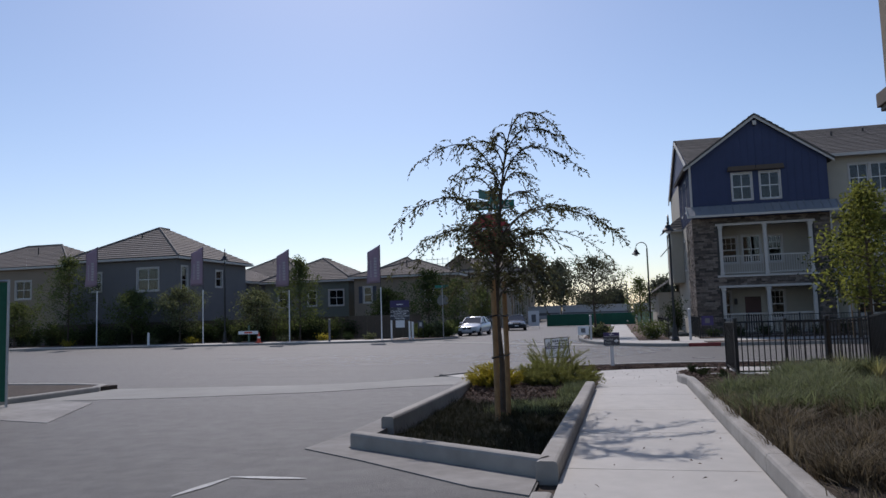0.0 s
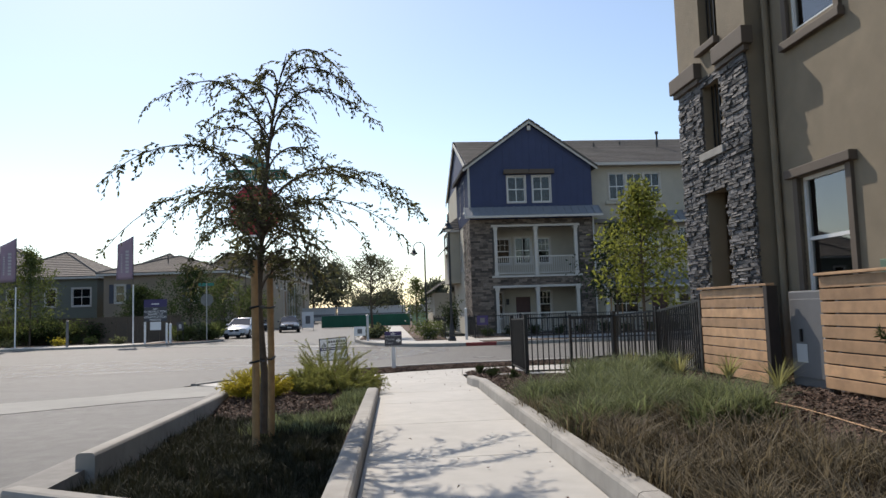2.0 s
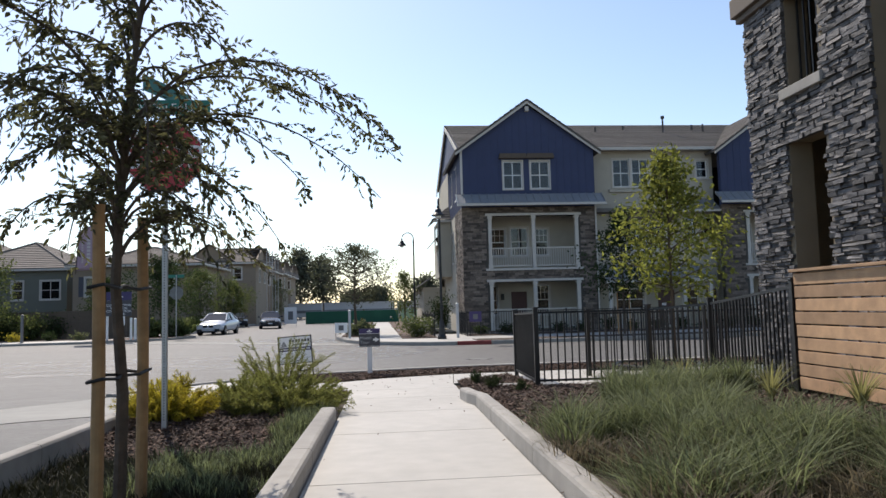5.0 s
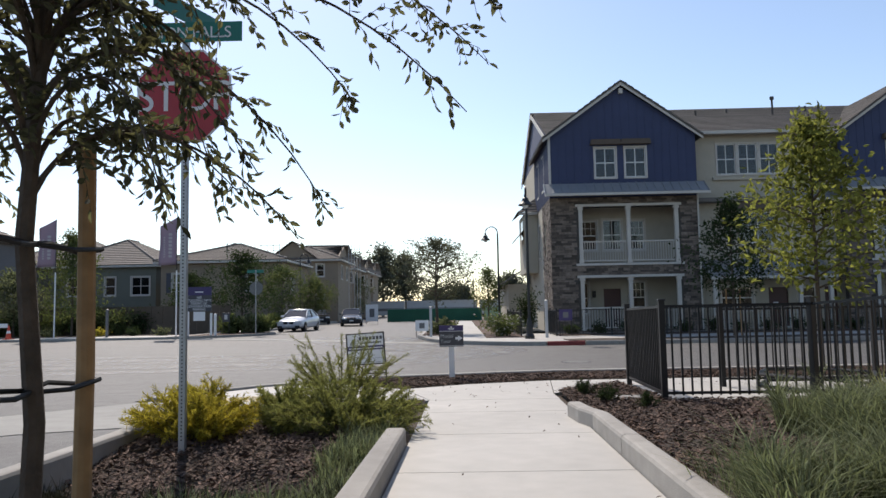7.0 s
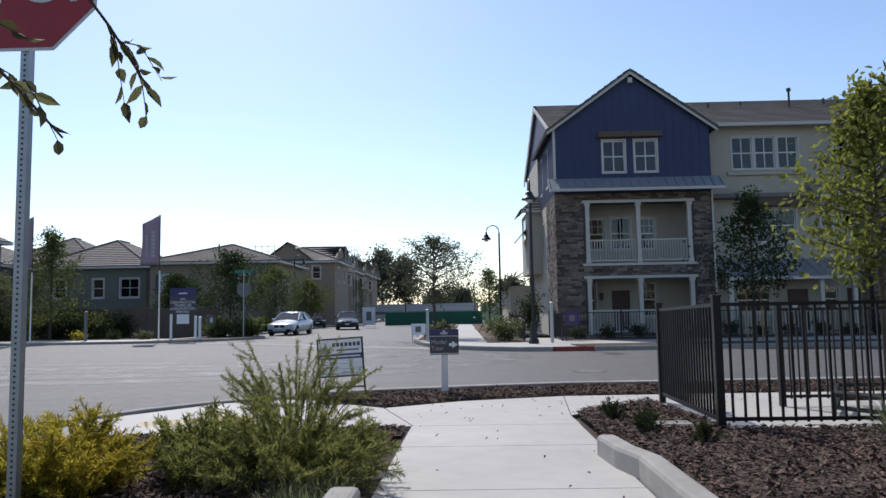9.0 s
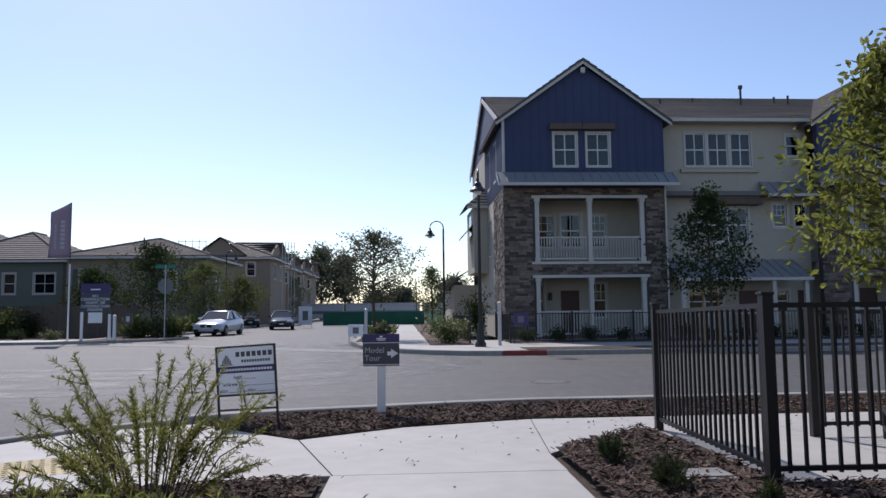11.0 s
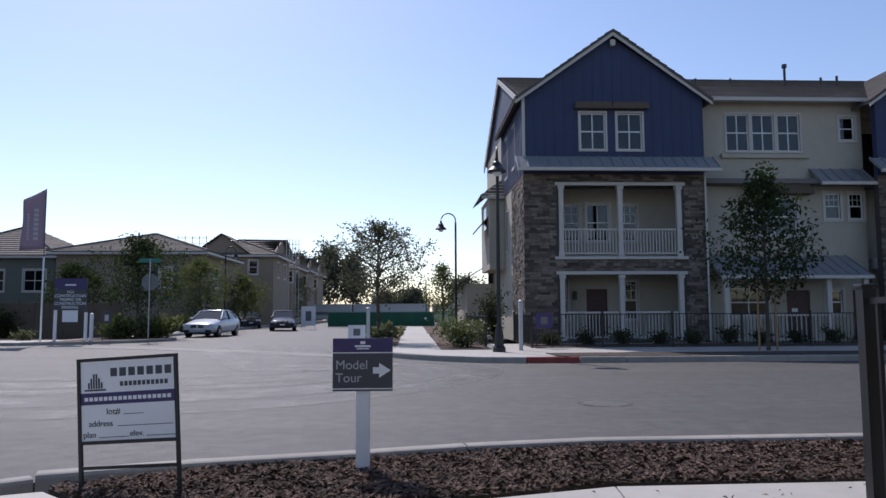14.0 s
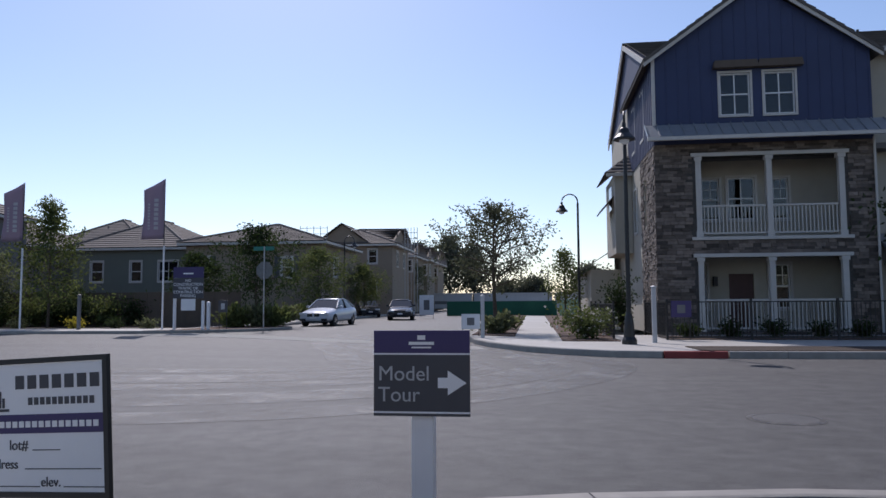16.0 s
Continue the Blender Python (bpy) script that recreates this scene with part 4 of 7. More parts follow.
part("navy_side_cladding", bm, NAVY, BLOCK)
local_box("corner_board", BLOCK, TRIM, (4.80, 44.15, 7.0), (4.92, 44.184, 9.42))
# bay on the side with its own little roof
local_box("side_bay", BLOCK, CREAM, (4.1, 50.2, 2.8), (4.84, 54.0, 6.33))
bm = bmesh.new()
course_roof(bm, (3.7, 54.4, 6.35), (3.7, 49.9, 6.35), (4.84, 51.0, 7.3), (4.84, 54.4, 7.3))
course_roof(bm, (3.7, 49.9, 6.35), (4.84, 49.9, 6.35), (4.84, 51.0, 7.3), (4.83, 51.0, 7.3), step=0.3)
part("bay_roof", bm, ROOF, BLOCK)
local_box("bay_fascia", BLOCK, TRIM, (3.72, 49.92, 6.2), (4.84, 50.0, 6.345))
local_box("bay_window", BLOCK, GLASSDARK, (4.083, 51.4, 4.9), (4.098, 52.6, 6.0))
bm = bmesh.new()
plate(bm, [(3.55, 4.75), (4.08, 5.35), (4.08, 5.42), (3.52, 4.8)], 50.6, 53.0)
part("bay_awning", bm, BROWN, BLOCK, "dark brown awning on the side bay")
local_box("side_wing", BLOCK, CREAM, (3.35, 55.0, GZ), (4.84, 66.0, 2.3))
bm = bmesh.new()
course_roof(bm, (2.9, 66.3, 2.25), (2.9, 54.6, 2.25), (4.84, 54.6, 3.5), (4.84, 66.3, 3.5))
part("wing_roof", bm, ROOF, BLOCK)
# cream middle between the gables
YM = 45.2
mid = pose(12.29, YM, 0)
ow = [(1.4, 7.5, 2.37, 9.1), (2.52, 7.5, 3.48, 9.1), (3.63, 7.5, 4.6, 9.1), (6.35, 8.0, 7.0, 9.0), (2.4, 3.9, 4.3, 5.5), (5.55, 4.6, 6.2, 5.7), (6.6, 4.6, 7.2, 5.7), (1.3, 0.5, 2.9, 1.7), (3.7, GZ + 0.12, 4.7, 1.6), (5.4, 0.6, 6.1, 1.6), (5.0 + 1.55, GZ + 0.12, 7.2, 1.6)]
wall("cream_wall", 7.3, 9.6, ow, 0.25, CREAM, BLOCK, mid, z0=GZ)
for k, (a, z0, b, z1) in enumerate(ow):
    if k in (8, 10):
        local_box("door", BLOCK, DOORPAINT, (12.29 + a, YM + 0.1, z0), (12.29 + b, YM + 0.16, z1), "dark red-brown entrance door")
        local_box("door_notice", BLOCK, WHITE, (12.29 + a + 0.25, YM + 0.09, z0 + 1.1), (12.29 + a + 0.5, YM + 0.098, z0 + 1.25))
    else:
        window(BLOCK, mid @ pose(a, 0, z0), b - a, z1 - z0, 2 if k in (0, 1, 2, 4, 7) else 1, 2, 0.07 if k < 3 else 0.11, half_grid=k in (5, 6))
local_box("window_sill", BLOCK, CREAM, (13.4, YM - 0.14, 7.18), (17.2, YM - 0.003, 7.36), bevel=0.02)
bm = bmesh.new()
plate(bm, [(14.3, 5.6), (17.1, 5.6), (16.9, 6.0), (14.5, 6.0)], YM - 0.6, YM - 0.005)
part("fabric_awning", bm, BROWN, BLOCK, "dark awning over the window")
seam_roof(BLOCK, 12.5, 18.6, YM - 1.7, 2.15, YM - 0.005, 3.05)
seam_roof(BLOCK, 17.2, 19.5, YM - 0.9, 6.05, YM - 0.005, 6.75)
for x in (12.75, 16.9, 18.4):
    local_box("porch_column", BLOCK, TRIM, (x - 0.09, YM - 1.6, GZ), (x + 0.09, YM - 1.42, 2.05))
for a, b in ((12.9, 14.4), (14.5, 16.8)):
    porch_rail(BLOCK, a, b, YM - 1.5, GZ + 0.12, 0.6, 12)
local_box("eave_gutter", BLOCK, TRIM, (12.2, YM - 0.62, 9.52), (19.6, YM - 0.48, 9.68))
local_box("eave_soffit", BLOCK, TRIM, (12.2, YM - 0.5, 9.6), (19.6, YM + 0.1, 9.66))
bm = bmesh.new()
course_roof(bm, (4.8, YM - 0.6, 9.62), (27.5, YM - 0.6, 9.62), (27.5, 51.2, 12.6), (4.8, 51.2, 12.6))
part("main_roof", bm, ROOF, BLOCK, "brown shingle main roof")
bm = bmesh.new()
course_roof(bm, (27.5, 58.4, 9.4), (4.7, 58.4, 9.4), (4.7, 51.2, 12.6), (27.5, 51.2, 12.6))
part("rear_roof", bm, ROOF, BLOCK)
bm = bmesh.new()
plate(bm, [(0.05, 9.51), (13.5, 9.51), (6.8, 12.5)], 0.02, 0.2)
bm.transform(side)
part("side_gable_wall", bm, NAVY, BLOCK)
for a_, b_ in (((-0.4, 9.3), (6.8, 12.5)), ((6.8, 12.5), (12.9, 9.75))):
    bm = bmesh.new()
    plate(bm, [(a_[0], a_[1] - 0.22), (b_[0], b_[1] - 0.22), b_, a_], -0.16, -0.1)
    bm.transform(side)
    part("barge_board", bm, TRIM, BLOCK)
for x, y, h in ((18.3, 48.8, 0.9), (14.0, 49.0, 0.3), (16.0, 49.6, 0.25), (20.5, 49.5, 0.35), (21.0, 49.0, 0.5)):
    bm = bmesh.new()
    z = 9.62 + (y - 44.6) / 6.6 * 2.98
    tube(bm, [(x, y, z - 0.2), (x, y, z + h)], 0.06, 8)
    if h > 0.8:
        tube(bm, [(x, y, z + h), (x, y, z + h + 0.16)], 0.12, 8)
    part("vent_pipe", bm, IRON, BLOCK)
local_box("rear_wall", BLOCK, CREAM, (5.0, 57.7, GZ), (27.2, 58.0, 9.4))
local_box("end_wall", BLOCK, CREAM, (26.95, 44.6, GZ), (27.2, 57.7, 9.4))
local_box("floor_second", BLOCK, INSIDE, (5.2, 46.4, 2.6), (26.9, 57.6, 2.8))
local_box("floor_third", BLOCK, INSIDE, (5.2, 44.5, 6.0), (26.9, 57.6, 6.2))
local_box("partition", BLOCK, INSIDE, (5.2, 50.0, GZ), (26.9, 50.15, 9.5))


# ---- iron fences ----
def iron_fence(name, pts, base_fn, height, label, spacing=0.105, post_every=None, picket=0.008, postw=0.032, group=""):
    """Black picket fence along pts: posts with caps, two rails, pickets."""
    root = tagged(new(name), label, "fence", group)
    shared = {}
    for (ax, ay), (bx, by) in zip(pts, pts[1:]):
        a, b = Vector((ax, ay, base_fn(ax, ay))), Vector((bx, by, base_fn(bx, by)))
        d = b - a
        L = d.length
        ang = math.atan2(d.y, d.x)
        slope = d.z / math.hypot(d.x, d.y)
        n = max(1, round(L / (post_every or 9)))
        for i in range(n + 1):
            if i == n and (bx, by) != pts[-1]:
                continue
            p = a.lerp(b, i / n)
            bm = bmesh.new()
            box(bm, -postw, -postw, -0.1, postw, postw, height + 0.04)
            box(bm, -postw * 1.25, -postw * 1.25, height + 0.04, postw * 1.25, postw * 1.25, height + 0.062, bevel=0.006)
            ob = part("post", bm, BLACK, root)
            ob.matrix_basis = Matrix.Translation(p) @ Matrix.Rotation(ang, 4, "Z")
        for z in (height - 0.03, 0.10):
            bm = bmesh.new()
            s = Vector((-math.sin(ang), math.cos(ang), 0)) * 0.014
            u = Vector((0, 0, 0.017))
            vs = [bm.verts.new(p + k * s + j * u + Vector((0, 0, z))) for p in (a, b) for k, j in ((-1, -1), (1, -1), (1, 1), (-1, 1))]
            for f in ((0, 1, 5, 4), (1, 2, 6, 5), (2, 3, 7, 6), (3, 0, 4, 7), (0, 3, 2, 1), (4, 5, 6, 7)):
                bm.faces.new([vs[k] for k in f])
            bmesh.ops.recalc_face_normals(bm, faces=bm.faces[:])
            part("rail", bm, BLACK, root)
        m = int(L / spacing)
        if "p" not in shared:
            bm = bmesh.new()
            box(bm, -picket, -picket, 0.07, picket, picket, height - 0.03)
            me = bpy.data.meshes.new("picket")
            bm.to_mesh(me)
            bm.free()
            me.materials.append(BLACK)
            shared["p"] = me
        for i in range(1, m):
            ob = new("picket", shared["p"])
            ob.parent = root
            ob.matrix_basis = Matrix.Translation(a.lerp(b, i / m)) @ Matrix.Rotation(ang, 4, "Z")
    return root


def yard_z(x, y):
    return ground_z(x, y) + 0.03


iron_fence("iron_fence", [(2.78, 19.55), (2.62, 17.0), (4.45, 16.95), (4.9, 15.7), (4.62, 13.12)], lambda x, y: max(yard_z(x, y), bed_z(x, y) - 0.02), 1.2, "black iron picket fence around the planted bed", 0.108, 2.2, 0.0105, 0.036)
iron_fence("iron_fence", [(4.05, 18.95), (8.6, 18.95)], yard_z, 1.17, "black iron picket fence beyond the planted bed", 0.108, 2.3)
iron_fence("yard_fence", [(4.5, 45.0), (4.5, 40.7), (16.9, 40.7)], lambda x, y: ground_z(x, y) + 0.13, 1.2, "low black iron fence before the townhouses", 0.13, 2.4)
iron_fence("yard_fence", [(17.9, 40.7), (27.0, 40.7)], lambda x, y: ground_z(x, y) + 0.13, 1.2, "low black iron fence before the townhouses", 0.13, 2.4)
iron_fence("yard_fence", [(2.95, 41.2), (2.95, 50.0)], lambda x, y: ground_z(x, y) + 0.13, 1.15, "black iron fence beside the shrub bed", 0.13, 2.2)


# ---- cedar screens beside the near building ----
def cedar_screen(y0, y1, x=4.58, posts=(True, True)):
    root = tagged(empty("cedar_screen", x, y0, bed_z(x, y0)), "horizontal cedar board screen with a dark post", "fence", "cedar screens")
    L = y1 - y0
    rng = random.Random(int(y0 * 10))
    for i in range(9):
        z = 0.03 + i * 0.137
        local_box("board", root, CEDAR, (-0.012 + rng.uniform(-0.003, 0.003), 0.0, z), (0.012, L + rng.uniform(-0.01, 0.01), z + 0.121), bevel=0.004)
    local_box("cap_board", root, CEDAR, (-0.05, -0.05, 1.262), (0.06, L + 0.03, 1.292), bevel=0.004)
    for k, y in ((0, -0.05), (1, L - 0.09)):
        if posts[k]:
            local_box("post", root, DARKPOST, (0.014 if k else -0.045, y, -0.1), (0.1, y + 0.09, 1.26), "dark stained post", 0.006)


cedar_screen(11.08, 13.02)
cedar_screen(7.55, 9.98)
cedar_screen(5.0, 7.4)


def utility_cabinet(x, y):
    root = tagged(empty("utility_cabinet", x, y, bed_z(x, y)), "grey steel utility cabinet between the cedar screens", "cabinet")
    local_box("body", root, GREYBOX, (0, -0.12, -0.05), (0.6, 0.88, 1.16), bevel=0.02)
    local_box("door", root, GREYBOX, (-0.02, -0.06, 0.12), (0.0, 0.82, 1.06), bevel=0.006)
    local_box("label_plate", root, PALE, (-0.026, 0.5, 0.3), (-0.021, 0.72, 0.52))
    local_box("label_plate", root, PALE, (-0.026, 0.05, 0.45), (-0.021, 0.16, 0.72))
    local_box("handle", root, BLACK, (-0.05, 0.58, 0.55), (-0.021, 0.61, 0.7), bevel=0.005)


utility_cabinet(4.8, 10.13)

# ---- near building ----
NEAR = tagged(empty("corner_building", 5.6, 15, 0), "tan stucco corner building with a dark ledge-stone tower and brown trim", "building")
_n = NEAR.matrix_world.inverted()
near_m = pose(5.6, 15.0, 0, 0, 0, -90)   # x runs towards -y, outside is -x
NM = _n @ near_m
wins = [(3.12, 1.05, 4.18, 2.78), (3.14, 4.85, 4.2, 6.5), (7.6, 4.85, 8.7, 6.5), (7.6, 1.05, 8.7, 2.78), (3.14, 7.9, 4.2, 9.4)]
wall("stucco_wall", 15.5, 11.0, wins, 0.25, STUCCO, NEAR, NM, x0=2.45, z0=-0.4)
for a, z0, b, z1 in wins:
    window(NEAR, NM @ pose(a, 0, z0), b - a, z1 - z0, 1, 2, 0.0, glass=COATED)
    for q in ((a - 0.11, z0 - 0.1, a, z1), (b, z0 - 0.1, b + 0.11, z1)):
        bm = bmesh.new()
        box(bm, q[0], -0.05, q[1], q[2], 0.02, q[3], bevel=0.006)
        part("window_casing", (bm.transform(NM), bm)[1], BROWN, NEAR)
    bm = bmesh.new()
    box(bm, a - 0.2, -0.12, z1 + 0.001, b + 0.2, 0.0, z1 + 0.13, bevel=0.01)
    part("window_head", (bm.transform(NM), bm)[1], BROWN, NEAR)
    bm = bmesh.new()
    box(bm, a - 0.16, -0.1, z0 - 0.22, b + 0.16, 0.0, z0 - 0.101, bevel=0.01)
    part("window_sill", (bm.transform(NM), bm)[1], BROWN, NEAR)
# the tower stands 0.3 proud
tower = pose(5.3, 15.0, 0, 0, 0, -90)
TM = _n @ tower
t_open = [(0.88, -0.05, 1.62, 2.94), (0.95, 3.6, 1.6, 4.76), (0.95, 5.45, 1.6, 7.2)]
wall("tower_wall", 2.48, 11.0, t_open, 0.3, STUCCO, NEAR, TM, x0=0.0, z0=-0.4)
stone_face("stone_cladding", NEAR, 2.5, 4.88, [(0.88, -0.4, 1.62, 2.94), (0.95, 3.6, 1.6, 4.76)], TM, 21, row=0.05, length=(0.08, 0.28), proud=0.055, keep=300, z0=-0.35, mat=STONE_GREY)
wall("tower_side", 8.0, 11.0, [], 0.25, STUCCO, NEAR, _n @ pose(13.6, 15.0, 0, 0, 0, 180), x0=0.0, z0=-0.4)
local_box("tower_back_wall", NEAR, STUCCO, (0.65 - 0.0, -2.5, -0.4), (0.85, -0.26, 11.0))
for a, z0, b, z1 in t_open[1:]:
    for k in range(5):
        bm = bmesh.new()
        x = a + (b - a) * (k + 0.5) / 5
        box(bm, x - 0.01, 0.12, z0, x + 0.01, 0.14, z1)
        part("window_bar", (bm.transform(TM), bm)[1], BLACK, NEAR)
bm = bmesh.new()
box(bm, 0.85, -0.09, 3.47, 1.7, 0.05, 3.6, bevel=0.01)
part("tower_sill", (bm.transform(TM), bm)[1], KERB, NEAR, "pale cast-stone sill")
for name, q in (("cornice", (-0.14, -0.14, 4.93, 0.94, 0.04, 5.2)), ("cornice", (1.6, -0.14, 4.93, 2.62, 0.04, 5.2)), ("tower_sill", (0.9, -0.1, 5.3, 1.65, 0.05, 5.42)), ("cornice_lower", (-0.09, -0.09, 4.84, 0.94, 0.0, 4.928)), ("cornice_lower", (1.6, -0.09, 4.84, 2.57, 0.0, 4.928))):
    bm = bmesh.new()
    box(bm, *q, bevel=0.012)
    part(name, (bm.transform(TM), bm)[1], BROWN, NEAR)
bm = bmesh.new()
tube(bm, [(2.64, -0.06, 11), (2.64, -0.06, 0.1)], 0.05, 10)
part("downspout", (bm.transform(NM), bm)[1], STUCCO, NEAR, "tan painted downspout")
local_box("near_roof", NEAR, ROOF, (-0.5, -15.8, 11.0), (8.3, 0.4, 11.3))
local_box("end_wall", NEAR, STUCCO, (0, -15.5, -0.4), (8.0, -15.25, 11))
local_box("rear_wall", NEAR, STUCCO, (7.75, -15.2, -0.4), (8.0, -0.3, 11))
local_box("partition", NEAR, INSIDE, (3.0, -15.0, -0.4), (3.15, -0.3, 11))
local_box("floor_second", NEAR, INSIDE, (0.3, -15.0, 3.6), (7.7, -0.3, 3.8))
bm = bmesh.new()
plate(bm, [(6.2, 3.2), (7.4, 3.2), (7.3, 3.38), (6.3, 3.38)], -0.25, -0.001)
part("door_canopy", (bm.transform(NM), bm)[1], BROWN, NEAR, "brown canopy bracket")
local_box("hose_bib_box", NEAR, GREENBOX, (-0.12, -4.98, 1.32), (-0.001, -4.78, 1.52), bevel=0.01)


# ---- trees ----
def tree(name, x, y, z, height, crown0, radius, leaf_mat, label, seed, n_limb=12, leaf=0.07, per=90, trunk=0.05, cone=0.5, staked=False, droop=0.3, group="", category="tree", spread=0.33, whips=0):
    """A street tree: tapered trunk, limbs climbing outwards, twigs set with leaves. cone: how far the crown narrows towards the top."""
    rng = np.random.default_rng(seed)
    root = tagged(empty(name, x, y, z), label, category, group)
    bm = bmesh.new()
    bend = rng.normal(size=2) * 0.05
    n = 7
    pts = [(bend[0] * math.sin(i / n * 3), bend[1] * math.sin(i / n * 2.5), height * 0.93 * i / n) for i in range(n + 1)]
    tube(bm, pts, [trunk * (1.15 - 0.95 * i / n) for i in range(n + 1)], 8)
    part("trunk", bm, BARK, root)
    centres, dirs = [], []
    limbs = bmesh.new()
    for i in range(n_limb):
        f = (i + rng.uniform(0.1, 0.9)) / n_limb
        z0 = crown0 * 0.85 + (height * 0.9 - crown0 * 0.85) * f
        a = i * 2.4 + rng.uniform(-0.4, 0.4)
        prof = math.sin(math.pi * min(0.12 + 0.88 * f, 1.0) ** (1 - 0.45 * cone)) if cone < 0.9 else 1.05 - f
        R = radius * max(0.22, prof) * rng.uniform(0.75, 1.12)
        rise = R * rng.uniform(0.25, 0.8)
        p0 = np.array([0, 0, z0])
        lp = []
        for k in range(6):
            t = k / 5
            lp.append((math.cos(a + 0.25 * t) * R * t, math.sin(a + 0.25 * t) * R * t, z0 + rise * t - 0.3 * rise * t * t))
        tube(limbs, lp, [trunk * 0.42 * (1 - 0.85 * k / 5) + 0.003 for k in range(6)], 5)
        lp = np.array(lp)
        for _ in range(max(4, per // 4)):
            t = rng.uniform(0.25, 1.05)
            k = min(int(t * 5), 4)
            c = lp[k] + (lp[k + 1] - lp[k]) * (t * 5 - k)
            off = np.clip(rng.normal(size=3), -1.5, 1.5) * R * spread * np.array([1, 1, 0.8])
            d0 = off / (np.linalg.norm(off) + 1e-6) + rng.normal(size=3) * 0.3
            for q in range(int(rng.integers(8, 16))):
                centres.append(c + off * rng.uniform(0.55, 1.1) + rng.normal(size=3) * leaf * 1.15)
                dirs.append(d0 + rng.normal(size=3) * 0.6)
        for _ in range(whips):
            d = lp[5] - lp[2] + rng.normal(size=3) * 0.22 * R
            d[2] = abs(d[2]) * 0.8 + rng.uniform(0.1, 0.45) * R
            d *= rng.uniform(0.25, 0.5) * R / np.linalg.norm(d)
            b = lp[int(rng.integers(3, 6))]
            w_ = [b, b + d * 0.55 + np.array([0, 0, 0.04 * R]), b + d - np.array([0, 0, 0.1 * R])]
            tube(limbs, w_, [0.009, 0.006, 0.003], 4, cap=False)
            for q in range(int(20 * np.linalg.norm(d))):
                u = rng.uniform(0.2, 1.0)
                centres.append(b + d * u + rng.normal(size=3) * leaf * 0.5)
                dirs.append(d / np.linalg.norm(d) + rng.normal(size=3) * 0.7)
    part("branching", limbs, BARK, root)
    leaves("crown", centres, dirs, leaf, leaf * 0.55, leaf_mat, root, rng, droop)
    if staked:
        for s in (-0.28, 0.28):
            bm = bmesh.new()
            tube(bm, [(s, 0, -0.1), (s, 0, 1.9)], [0.03, 0.028], 8)
            part("stake", bm, STAKE, root)
    return root


